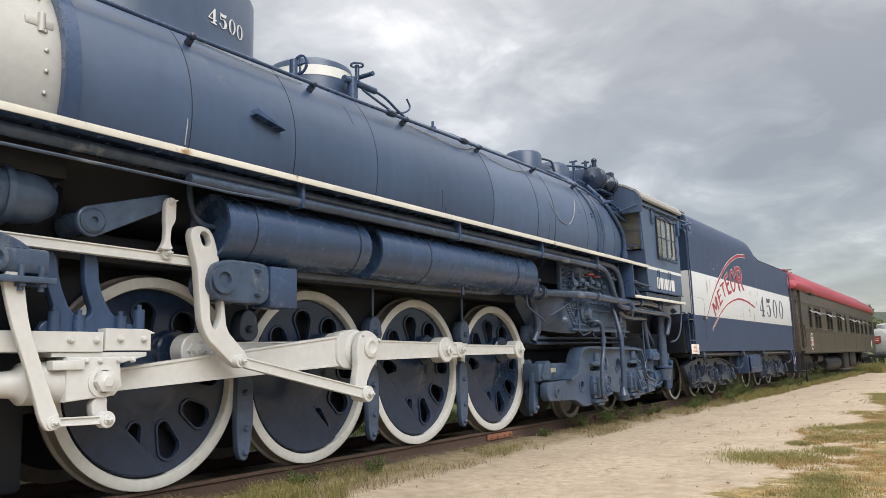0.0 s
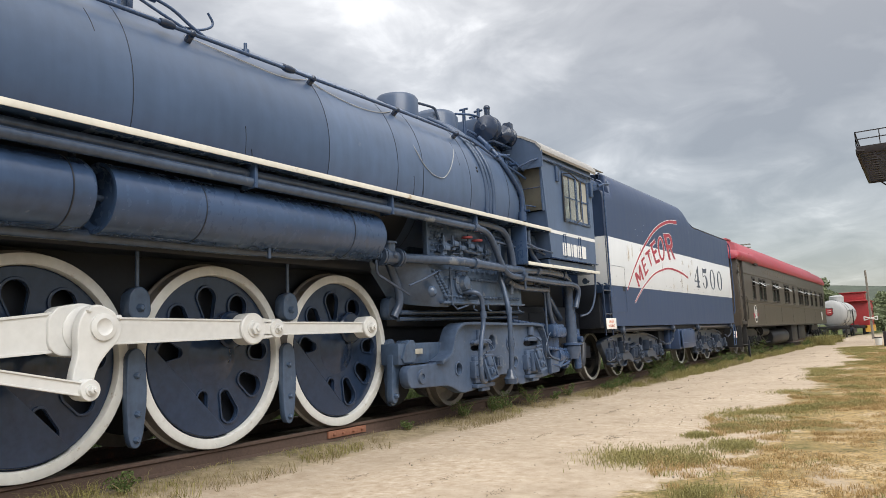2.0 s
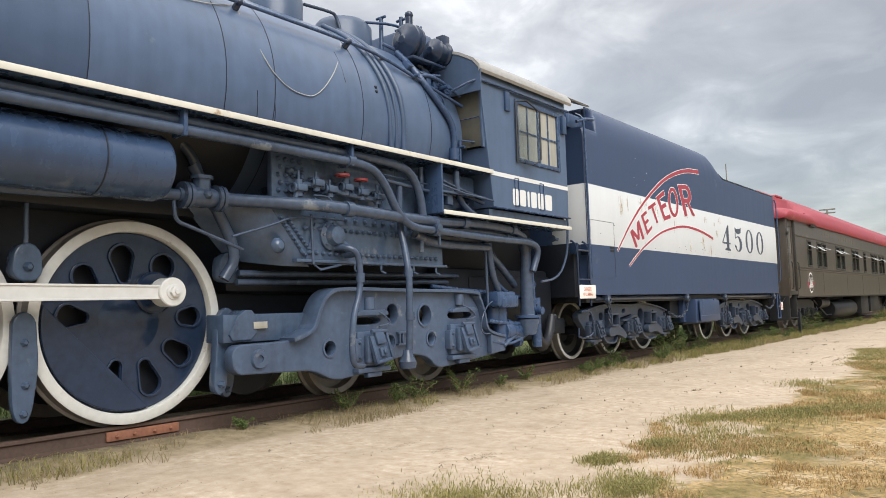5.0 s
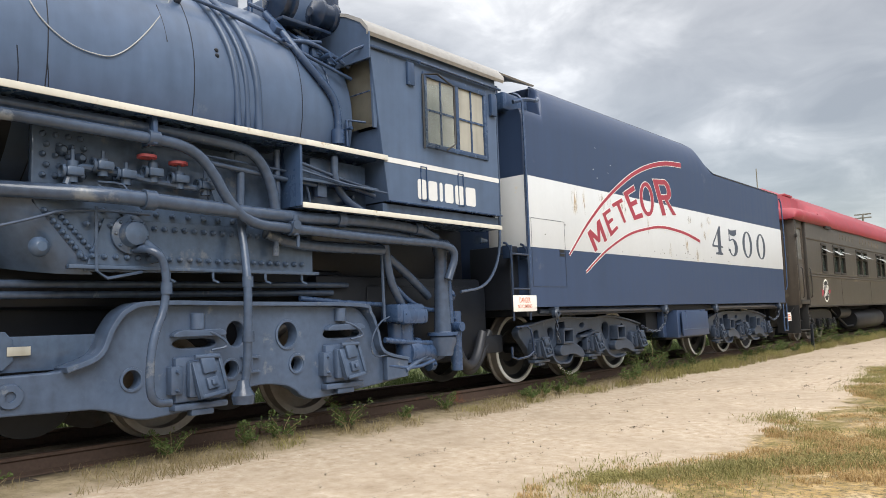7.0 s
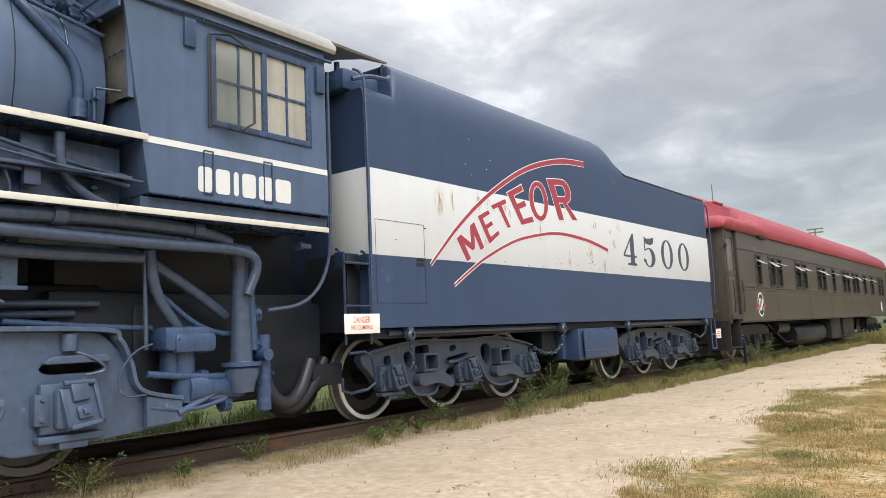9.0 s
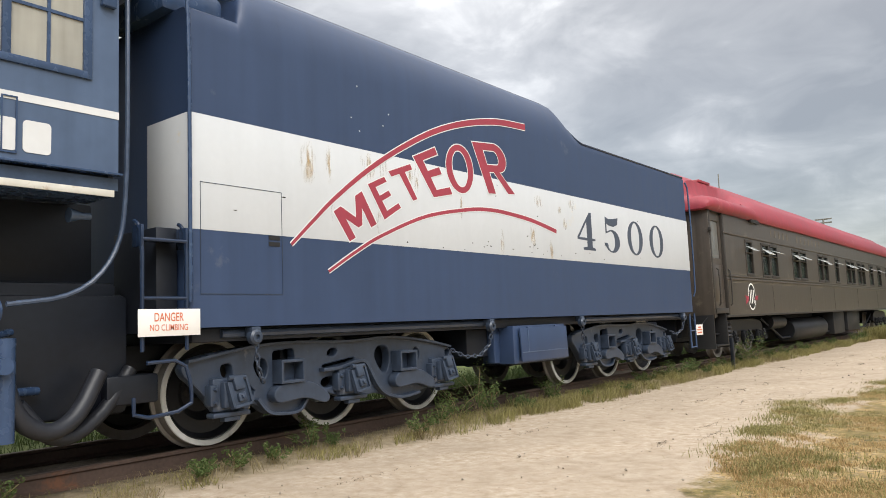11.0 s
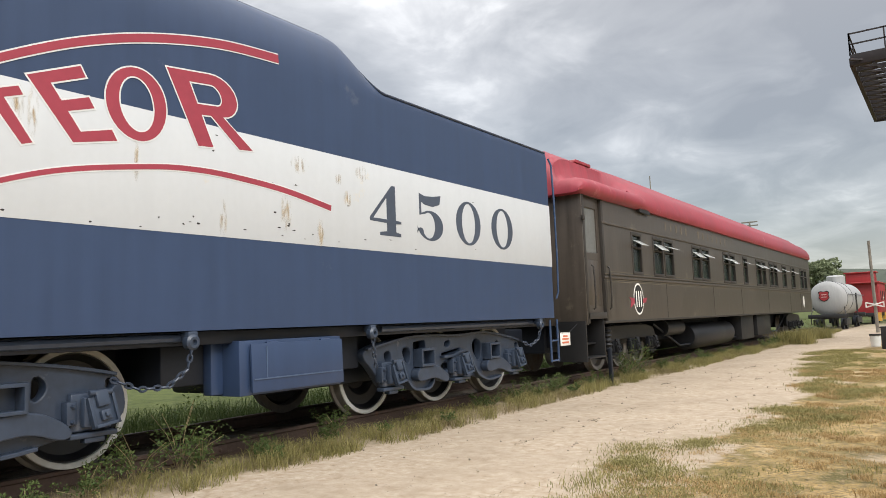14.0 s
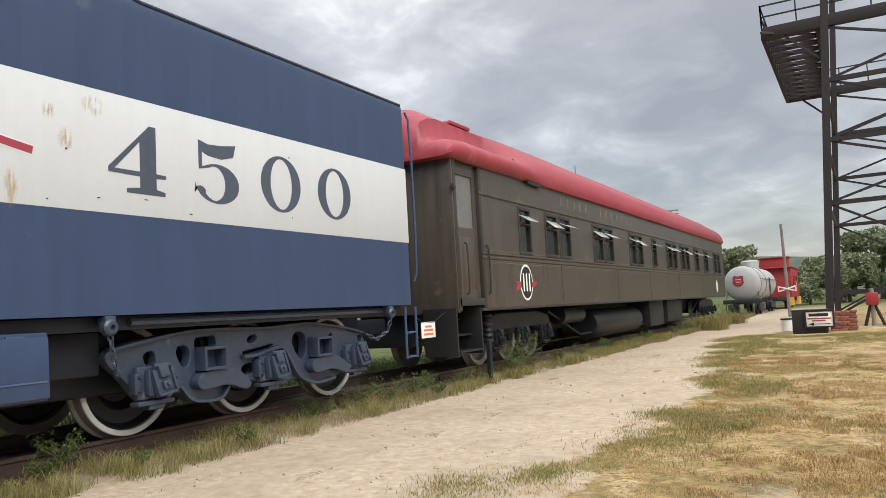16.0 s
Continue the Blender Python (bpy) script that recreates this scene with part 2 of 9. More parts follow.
def leaf_mat(name, col, tip):
    m = bpy.data.materials.new(name)
    m.use_nodes = True
    n, l = nodes_of(m)
    b = n["Principled BSDF"]
    b.inputs["Roughness"].default_value = 0.65
    b.inputs["Specular IOR Level"].default_value = 0.25
    g = n.new("ShaderNodeNewGeometry")
    tc = n.new("ShaderNodeTexCoord")
    t = n.new("ShaderNodeTexNoise")
    t.inputs["Scale"].default_value = 0.8
    l.new(tc.outputs["Object"], t.inputs["Vector"])
    mx = n.new("ShaderNodeMix")
    mx.inputs["Factor"].default_value = 0.55
    l.new(t.outputs["Fac"], mx.inputs["A"])
    l.new(g.outputs["Random Per Island"], mx.inputs["B"])
    cr = n.new("ShaderNodeValToRGB")
    e = cr.color_ramp.elements
    e[0].position, e[1].position = 0.2, 0.8
    e[0].color, e[1].color = (*col, 1), (*tip, 1)
    l.new(mx.outputs["Result"], cr.inputs["Fac"])
    l.new(cr.outputs["Color"], b.inputs["Base Color"])
    tr = n.new("ShaderNodeBsdfTranslucent")
    l.new(cr.outputs["Color"], tr.inputs["Color"])
    ms = n.new("ShaderNodeMixShader")
    ms.inputs[0].default_value = 0.25
    l.new(b.outputs[0], ms.inputs[1])
    l.new(tr.outputs[0], ms.inputs[2])
    l.new(ms.outputs[0], n["Material Output"].inputs["Surface"])
    return m


LEAF = leaf_mat("tree_leaves", (0.11, 0.14, 0.075), (0.26, 0.29, 0.17))
WEED = leaf_mat("weed_leaves", (0.05, 0.085, 0.025), (0.14, 0.18, 0.06))
GRASS_DRY = leaf_mat("dry_grass_blades", (0.27, 0.175, 0.07), (0.54, 0.385, 0.19))
GRASS_GREEN = leaf_mat("green_grass_blades", (0.15, 0.145, 0.05), (0.37, 0.32, 0.13))
TWIG = leaf_mat("dead_twigs", (0.07, 0.055, 0.035), (0.19, 0.15, 0.10))
STRAW = leaf_mat("straw_stalks", (0.16, 0.13, 0.06), (0.36, 0.29, 0.16))


def glass_mat():
    m = bpy.data.materials.new("window_glass")
    m.use_nodes = True
    n, l = nodes_of(m)
    b = n["Principled BSDF"]
    b.inputs["Base Color"].default_value = (0.8, 0.85, 0.85, 1)
    b.inputs["Roughness"].default_value = 0.06
    b.inputs["Transmission Weight"].default_value = 1.0
    b.inputs["IOR"].default_value = 1.45
    return m


GLASS = glass_mat()
DUSTY_GLASS = mat("dusty_hopper_glass", (0.42, 0.44, 0.43), 0.2, var=0.3, bump=0.05)
DOOR_GLASS = mat("grimy_door_glass", (0.14, 0.14, 0.13), 0.15, var=0.2, bump=0.05)
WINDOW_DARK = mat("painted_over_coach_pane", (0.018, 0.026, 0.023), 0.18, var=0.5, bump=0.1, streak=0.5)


def ground_mat():
    """Pale crushed-stone path between the track and a dry lawn, darker soil under the train."""
    m = bpy.data.materials.new("ground")
    m.use_nodes = True
    n, l = nodes_of(m)
    b = n["Principled BSDF"]
    b.inputs["Roughness"].default_value = 0.92
    b.inputs["Specular IOR Level"].default_value = 0.2
    tc = n.new("ShaderNodeTexCoord")
    co = tc.outputs["Object"]
    sp = n.new("ShaderNodeSeparateXYZ")
    l.new(co, sp.inputs[0])

    def noise_tex(scale, detail=5.0, rough=0.55, dist=0.0):
        t = n.new("ShaderNodeTexNoise")
        t.inputs["Scale"].default_value, t.inputs["Detail"].default_value = scale, detail
        t.inputs["Roughness"].default_value, t.inputs["Distortion"].default_value = rough, dist
        l.new(co, t.inputs["Vector"])
        return t.outputs["Fac"]

    def math_node(op, a, c):
        q = n.new("ShaderNodeMath")
        q.operation = op
        for i, v in enumerate((a, c)):
            if isinstance(v, (int, float)):
                q.inputs[i].default_value = v
            else:
                l.new(v, q.inputs[i])
        return q.outputs[0]

    def step(v, lo, hi):
        q = n.new("ShaderNodeMapRange")
        q.interpolation_type = "SMOOTHSTEP"
        q.inputs["From Min"].default_value, q.inputs["From Max"].default_value = lo, hi
        l.new(v, q.inputs["Value"])
        return q.outputs["Result"]

    def ramp2(v, stops):
        q = n.new("ShaderNodeValToRGB")
        e = q.color_ramp.elements
        while len(e) < len(stops):
            e.new(0.5)
        for s, (p, c) in zip(e, stops):
            s.position, s.color = p, (*c, 1)
        l.new(v, q.inputs["Fac"])
        return q.outputs["Color"]

    def blend(f, a, c):
        q = n.new("ShaderNodeMix")
        q.data_type = "RGBA"
        l.new(f, q.inputs["Factor"])
        l.new(a, q.inputs["A"])
        l.new(c, q.inputs["B"])
        return q.outputs["Result"]

    wob = math_node("MULTIPLY", math_node("SUBTRACT", noise_tex(0.45, 7.0, 0.66), 0.5), 3.0)
    wob2 = math_node("MULTIPLY", math_node("SUBTRACT", noise_tex(4.0, 6.0, 0.65), 0.5), 1.1)
    ed = math_node("ADD", math_node("ADD", sp.outputs["X"], wob), wob2)
    # the path narrows where the lawn runs out towards the track
    far = math_node("MULTIPLY", step(sp.outputs["Y"], 31.0, 37.0), math_node("SUBTRACT", 1.0, step(sp.outputs["Y"], 40.5, 43.0)))
    ed = math_node("ADD", ed, math_node("MULTIPLY", far, 1.5))
    gravel = ramp2(noise_tex(9.0, 9.0, 0.7), [(0.26, (0.21, 0.155, 0.105)), (0.42, (0.38, 0.30, 0.215)), (0.56, (0.45, 0.37, 0.285)), (0.74, (0.59, 0.51, 0.415))])
    gravel = blend(step(noise_tex(0.8, 4.0), 0.38, 0.66), gravel, ramp2(noise_tex(5.0, 8.0, 0.7), [(0.3, (0.28, 0.215, 0.15)), (0.7, (0.47, 0.39, 0.30))]))
    lawn = ramp2(noise_tex(1.5, 8.0, 0.68), [(0.36, (0.11, 0.095, 0.034)), (0.45, (0.27, 0.19, 0.075)), (0.53, (0.40, 0.275, 0.12)), (0.66, (0.50, 0.40, 0.26))])
    lawn2 = ramp2(noise_tex(12.0, 6.0, 0.7), [(0.35, (0.07, 0.055, 0.025)), (0.68, (0.37, 0.275, 0.15))])
    lawn = blend(step(noise_tex(28.0, 3.0), 0.40, 0.62), lawn, lawn2)
    lawn = blend(step(noise_tex(0.33, 5.0, 0.6, 0.6), 0.56, 0.66), lawn, gravel)
    green = ramp2(noise_tex(3.0, 7.0, 0.7), [(0.3, (0.035, 0.05, 0.014)), (0.7, (0.12, 0.14, 0.045))])
    olive = ramp2(noise_tex(9.0, 8.0, 0.75), [(0.32, (0.07, 0.065, 0.022)), (0.52, (0.18, 0.145, 0.055)), (0.70, (0.34, 0.25, 0.12))])
    rim = math_node("MULTIPLY", step(ed, 4.95, 5.3), math_node("SUBTRACT", 1.0, step(ed, 5.4, 6.1)))
    rim = math_node("MULTIPLY", rim, step(noise_tex(1.9, 7.0, 0.7), 0.46, 0.58))
    lawn = blend(rim, lawn, olive)
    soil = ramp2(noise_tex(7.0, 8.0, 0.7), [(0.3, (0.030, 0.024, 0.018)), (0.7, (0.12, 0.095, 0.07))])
    verge = ramp2(noise_tex(6.0, 8.0, 0.7), [(0.3, (0.16, 0.13, 0.075)), (0.7, (0.36, 0.29, 0.19))])
    c = blend(step(ed, 5.0, 5.3), gravel, lawn)
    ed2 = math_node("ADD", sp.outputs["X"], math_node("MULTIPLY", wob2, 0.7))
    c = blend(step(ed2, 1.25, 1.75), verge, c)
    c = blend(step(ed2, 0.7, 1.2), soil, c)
    c = blend(step(ed, -2.2, -1.5), green, c)
    far_ = step(sp.outputs["Y"], 62.0, 95.0)
    c = blend(far_, c, green)
    speck = blend(step(noise_tex(42.0, 2.0, 0.5), 0.70, 0.76), c, ramp2(noise_tex(5.0), [(0.4, (0.09, 0.075, 0.055)), (0.6, (0.16, 0.13, 0.10))]))
    litter = blend(step(noise_tex(2.3, 9.0, 0.78), 0.655, 0.70), speck, ramp2(noise_tex(20.0), [(0.4, (0.10, 0.08, 0.05)), (0.6, (0.22, 0.17, 0.11))]))
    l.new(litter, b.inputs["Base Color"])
    bp = n.new("ShaderNodeBump")
    bp.inputs["Strength"].default_value, bp.inputs["Distance"].default_value = 0.55, 0.02
    l.new(noise_tex(18.0, 8.0, 0.7), bp.inputs["Height"])
    bp2 = n.new("ShaderNodeBump")
    bp2.inputs["Strength"].default_value, bp2.inputs["Distance"].default_value = 0.6, 0.08
    l.new(noise_tex(1.6, 5.0, 0.6), bp2.inputs["Height"])
    l.new(bp.outputs[0], bp2.inputs["Normal"])
    l.new(bp2.outputs[0], b.inputs["Normal"])
    return m


GROUND = ground_mat()
# ---- building helpers ----
BASE = {}


def finish(me, material, angle=38):
    me.materials.append(material)
    me.shade_smooth()
    me.set_sharp_from_angle(angle=radians(angle))
    return me


def thing(name, x, y, z, label, category, group="", kind=""):
    ob = new(name)
    ob.empty_display_size = 0.2
    ob.location = (x, y, z)
    BASE[ob] = Vector((x, y, z))
    return tagged(ob, label, category, group, kind)


def hang(ob, parent, at):
    """Link ob under parent with its origin at a place in the world."""
    at = Vector(at)
    BASE[ob] = at
    if parent is None:
        ob.location = at
    else:
        ob.parent = parent
        ob.location = at - BASE[parent]
    return ob


def part(name, bm, material, parent, label="", at=(0, 0, 0), angle=38):
    """One mesh object under a thing or a part; bm is a bmesh or a mesh, in places relative to at."""
    if isinstance(bm, bpy.types.Mesh):
        me = bm
        if not me.materials:
            finish(me, material, angle)
    else:
        me = bpy.data.meshes.new(name)
        bm.to_mesh(me)
        bm.free()
        finish(me, material, angle)
    ob = hang(new(name, me), parent, at)
    return tagged(ob, label)


def box(bm, x0, x1, y0, y1, z0, z1, bev=0.0, turn=None):
    r = bmesh.ops.create_cube(bm, size=1.0)
    vs = r["verts"]
    for v in vs:
        v.co = Vector((x0 + (v.co.x + 0.5) * (x1 - x0), y0 + (v.co.y + 0.5) * (y1 - y0), z0 + (v.co.z + 0.5) * (z1 - z0)))
    if turn is not None:
        bmesh.ops.transform(bm, matrix=turn, verts=vs)
    if bev:
        es = list({e for v in vs for e in v.link_edges})
        bmesh.ops.bevel(bm, geom=es, offset=bev, segments=2, affect="EDGES", profile=0.5)
    return bm


def abox(x0, x1, y0, y1, z0, z1, bev=0.0):
    return box(bmesh.new(), x0, x1, y0, y1, z0, z1, bev)


def rod(bm, a, b, r, r2=None, seg=14):
    """A closed round bar from a to b."""
    a, b = Vector(a), Vector(b)
    d = b - a
    m = Matrix.Translation((a + b) / 2) @ d.to_track_quat("Z", "Y").to_matrix().to_4x4()
    bmesh.ops.create_cone(bm, cap_ends=True, segments=seg, radius1=r, radius2=r if r2 is None else r2, depth=d.length, matrix=m)
    return bm


def tube(bm, pts, r, seg=10, smooth=3, closed=False):
    """A round pipe along a line whose corners are rounded off."""
    pts = [Vector(p) for p in pts]
    for _ in range(smooth):
        q = [pts[0]]
        for a, b in zip(pts, pts[1:]):
            q += [a.lerp(b, 0.25), a.lerp(b, 0.75)]
        pts = q + [pts[-1]]
    rings, last = [], None
    for i, p in enumerate(pts):
        d = (pts[min(i + 1, len(pts) - 1)] - pts[max(i - 1, 0)]).normalized()
        u = (last or d.orthogonal()) - d * (last or d.orthogonal()).dot(d)
        if u.length < 1e-4:
            u = d.orthogonal()
        u.normalize()
        last, w = u, d.cross(u)
        rings.append([bm.verts.new(p + (u * math.cos(t) + w * math.sin(t)) * r) for t in [math.tau * k / seg for k in range(seg)]])
    for a, b in zip(rings, rings[1:]):
        for k in range(seg):
            bm.faces.new((a[k], a[(k + 1) % seg], b[(k + 1) % seg], b[k]))
    bm.faces.new(rings[0][::-1])
    bm.faces.new(rings[-1])
    return bm


def lathe(bm, profile, axis="x", centre=(0, 0, 0), seg=48, closed=False):
    """Turn a profile of (along, radius) about an axis through centre."""
    c = Vector(centre)
    A = {"x": Vector((1, 0, 0)), "y": Vector((0, 1, 0)), "z": Vector((0, 0, 1))}[axis]
    U = {"x": Vector((0, 1, 0)), "y": Vector((0, 0, 1)), "z": Vector((1, 0, 0))}[axis]
    V = A.cross(U)
    rings = []
    for s, r in profile:
        if r < 1e-5:
            rings.append([bm.verts.new(c + A * s)])
        else:
            rings.append([bm.verts.new(c + A * s + (U * math.cos(t) + V * math.sin(t)) * r) for t in [math.tau * k / seg for k in range(seg)]])
    pairs = list(zip(rings, rings[1:]))
    if closed:
        pairs.append((rings[-1], rings[0]))
    for a, b in pairs:
        for k in range(seg):
            j = (k + 1) % seg
            if len(a) == 1 and len(b) > 1:
                bm.faces.new((a[0], b[j], b[k]))
            elif len(b) == 1 and len(a) > 1:
                bm.faces.new((a[k], a[j], b[0]))
            elif len(a) > 1:
                bm.faces.new((a[k], a[j], b[j], b[k]))
    bmesh.ops.recalc_face_normals(bm, faces=bm.faces)
    return bm


def circle(y, z, r, n=20, ry=None, tilt=0.0):
    ry = r if ry is None else ry
    ct, st = math.cos(radians(tilt)), math.sin(radians(tilt))
    return [(y + r * math.cos(t) * ct - ry * math.sin(t) * st, z + r * math.cos(t) * st + ry * math.sin(t) * ct) for t in [math.tau * k / n for k in range(n)]]


def rounded(pts, k=2, d=0.07):
    """Round the corners of a closed outline, over at most d metres."""
    pts = [Vector(p) for p in pts]
    for _ in range(k + 1):
        q = []
        n_ = len(pts)
        for i in range(n_):
            a, b, c = pts[i - 1], pts[i], pts[(i + 1) % n_]
            e, f = a - b, c - b
            q.append(b + e.normalized() * min(d, e.length * 0.3))
            q.append(b + f.normalized() * min(d, f.length * 0.3))
        pts, d = q, d * 0.35
    return [(p.x, p.y) for p in pts]


def swoosh(pts, w0, w1):
    """Outline of a band along a smooth line, from half-width w0 to w1."""
    v = [Vector(p) for p in pts]
    out = []
    for i in range(len(v) - 1):
        p0, p1, p2, p3 = v[max(i - 1, 0)], v[i], v[i + 1], v[min(i + 2, len(v) - 1)]
        for k in range(8):
            t = k / 8
            out.append(0.5 * ((2 * p1) + (p2 - p0) * t + (2 * p0 - 5 * p1 + 4 * p2 - p3) * t * t + (3 * p1 - p0 - 3 * p2 + p3) * t ** 3))
    out.append(v[-1])
    L, R = [], []
    for i, p in enumerate(out):
        d = (out[min(i + 1, len(out) - 1)] - out[max(i - 1, 0)]).normalized()
        nn = Vector((-d.y, d.x))
        w = w0 + (w1 - w0) * i / (len(out) - 1)
        L.append(tuple(p + nn * w))
        R.append(tuple(p - nn * w))
    return L + R[::-1]


UPRIGHT = Matrix(((0, 0, 1, 0), (1, 0, 0, 0), (0, 1, 0, 0), (0, 0, 0, 1)))


def flat_mesh(curve):
    ob = bpy.data.objects.new("outline", curve)
    me = bpy.data.meshes.new_from_object(ob)
    bpy.data.objects.remove(ob)
    bpy.data.curves.remove(curve)
    return me


def plate(outlines, x0, x1, bev=0.0):
    """A plate in the y-z plane from x0 to x1; outlines inside the first are holes."""
    cu = bpy.data.curves.new("outline", "CURVE")
    cu.dimensions, cu.fill_mode = "2D", "BOTH"
    cu.extrude, cu.bevel_depth, cu.bevel_resolution = max(0.0005, (x1 - x0) / 2 - bev), bev, 1
    cu.offset = -bev
    for o in outlines:
        sp = cu.splines.new("POLY")
        sp.points.add(len(o) - 1)
        for q, (y, z) in zip(sp.points, o):
            q.co = (y, z, 0, 1)
        sp.use_cyclic_u = True
    me = flat_mesh(cu)
    me.transform(Matrix.Translation(((x0 + x1) / 2, 0, 0)) @ UPRIGHT)
    return me


def as_bm(me):
    bm = bmesh.new()
    bm.from_mesh(me)
    bpy.data.meshes.remove(me)
    return bm


def bolts(bm, places, r=0.02, h=0.02, seg=6):
    """Round-headed bolts on a face that looks along +x."""
    for x, y, z in places:
        lathe(bm, [(-0.004, r), (h * 0.5, r * 0.9), (h, r * 0.45), (h, 0)], "x", (x, y, z), seg)
    return bm


def bar2(p, q, w0, w1):
    """Outline of a tapered bar from p to q with rounded ends."""
    p, q = Vector(p), Vector(q)
    d = (q - p).normalized()
    a0 = math.atan2(d.y, d.x)
    out = [(q.x + w1 * math.cos(a0 + t), q.y + w1 * math.sin(a0 + t)) for t in [radians(-80 + 20 * k) for k in range(9)]]
    out += [(p.x + w0 * math.cos(a0 + t), p.y + w0 * math.sin(a0 + t)) for t in [radians(100 + 20 * k) for k in range(9)]]
    return out


def glyph(ch, grow=0.0):
    cu = bpy.data.curves.new("letter", "FONT")
    cu.body, cu.size, cu.fill_mode, cu.extrude, cu.resolution_u = ch, 1.0, "FRONT", 0.0, 6
    cu.offset = grow
    return flat_mesh(cu)


def lettering(text, x, quad, grow=0.0, ref=None):
    """Letters on a side face, fitted into the quad (lower left, lower right, upper right, upper left) of (y, z)."""
    me = glyph(text, grow)
    base = glyph(text) if grow else None
    vs = (base or me).vertices
    lo = [min(v.co[i] for v in vs) for i in (0, 1)]
    hi = [max(v.co[i] for v in vs) for i in (0, 1)]
    a, b, c, d = [Vector(q) for q in quad]
    for v in me.vertices:
        s, t = [(v.co[i] - lo[i]) / (hi[i] - lo[i]) for i in (0, 1)]
        p = (a * (1 - s) + b * s) * (1 - t) + (d * (1 - s) + c * s) * t
        v.co = (x, p.x, p.y)
    if base:
        bpy.data.meshes.remove(base)
    return me


def leaf_cloud(name, centres, size, rng, count, material, squash=0.8):
    """Many small bent leaves round the centres (place, radius)."""
    cs = np.array([c[0] for c in centres]); rs = np.array([c[1] for c in centres])
    pick = rng.choice(len(cs), count, p=rs ** 2 / (rs ** 2).sum())
    d = rng.normal(size=(count, 3)); d /= np.linalg.norm(d, axis=1)[:, None]
    p = cs[pick] + d * (rs[pick] * rng.uniform(0.45, 1.0, count) ** 0.5)[:, None] * np.array([1, 1, squash])
    u = rng.normal(size=(count, 3)); u /= np.linalg.norm(u, axis=1)[:, None]
    w = np.cross(u, rng.normal(size=(count, 3))); w /= np.linalg.norm(w, axis=1)[:, None]
    s = size * rng.uniform(0.6, 1.4, count)[:, None]
    v = np.stack([p - u * s, p + w * s * 0.45, p + u * s, p - w * s * 0.45], 1).reshape(-1, 3)
    f = np.arange(count * 4).reshape(-1, 4)
    me = bpy.data.meshes.new(name)
    me.from_pydata(v.tolist(), [], f.tolist())
    me.materials.append(material)
    return me


def blades(name, roots, height, width, lean, rng, material):
    """Grass blades: two-segment tapering strips standing at the roots."""
    n = len(roots)
    a = rng.uniform(0, math.tau, n)
    h = height * rng.uniform(0.5, 1.3, n)
    side = np.stack([np.cos(a), np.sin(a), np.zeros(n)], 1) * (width * rng.uniform(0.6, 1.2, n))[:, None]
    b = rng.uniform(0, math.tau, n)
    ln = np.stack([np.cos(b), np.sin(b), np.zeros(n)], 1) * (h * lean * rng.uniform(0.2, 1.0, n))[:, None]
    up = np.array([0, 0, 1.0])
    mid_ = roots + up * (h * 0.6)[:, None] + ln * 0.35
    top = roots + up * h[:, None] * (1 - 0.25 * lean) + ln
    v = np.stack([roots - side, roots + side, mid_ + side * 0.7, mid_ - side * 0.7, top], 1).reshape(-1, 3)
    k = np.arange(n)[:, None] * 5
    quads = (k + np.array([0, 1, 2, 3])).tolist()
    tris = (k + np.array([3, 2, 4])).tolist()
    me = bpy.data.meshes.new(name)
    me.from_pydata(v.tolist(), [], quads + tris)
    me.materials.append(material)
    return me
# ---- ground and track ----
GZ = -0.22


def ground_sheet():
    xs = sorted(set([-1500, -400, -120, -50, -25, -12] + [round(-8 + 0.5 * i, 2) for i in range(41)] + [16, 25, 50, 120, 400, 1500]))
    ys = sorted(set([-1500, -400, -100, -40, -20] + [-10 + 0.75 * i for i in range(100)] + [75, 95, 130, 200, 400, 900, 2500]))
    bm = bmesh.new()
    rows = []
    for y in ys:
        row = []
        for x in xs:
            z = GZ + 0.03 * noise.noise((x * 0.5, y * 0.4, 0.0)) + 0.012 * noise.noise((x * 1.9, y * 1.9, 3.0))
            if abs(x) < 1.3:
                z = -0.165 + 0.035 * noise.noise((x * 1.3, y * 0.9, 8.0))
            if x > 8 or x < -4 or y > 66:
                z = GZ
            row.append(bm.verts.new((x, y, z)))
        rows.append(row)
    for a, b in zip(rows, rows[1:]):
        for i in range(len(xs) - 1):
            bm.faces.new((a[i], a[i + 1], b[i + 1], b[i]))
    return bm


ground = part("ground", ground_sheet(), GROUND, None, "", angle=180)
tagged(ground, "pale gravel path beside dry patchy lawn", "ground", kind="structure")

RAIL = [(-0.07, -0.17), (0.07, -0.17), (0.07, -0.155), (0.012, -0.135), (0.012, -0.045), (0.036, -0.03), (0.036, -0.006), (0.028, 0), (-0.028, 0), (-0.036, -0.006), (-0.036, -0.03), (-0.012, -0.045), (-0.012, -0.135), (-0.07, -0.155)]
track = thing("railway_track", 0, 0, -0.3, "rusty steel rails on old timber sleepers", "track", kind="structure")


def rail_bm(x):
    bm = bmesh.new()
    a = [bm.verts.new((x + u, -12, v)) for u, v in RAIL]
    b = [bm.verts.new((x + u, 62, v)) for u, v in RAIL]
    for i in range(len(RAIL)):
        j = (i + 1) % len(RAIL)
        bm.faces.new((a[i], a[j], b[j], b[i]))
    bm.faces.new(a)
    bm.faces.new(b[::-1])
    bmesh.ops.recalc_face_normals(bm, faces=bm.faces)
    return bm


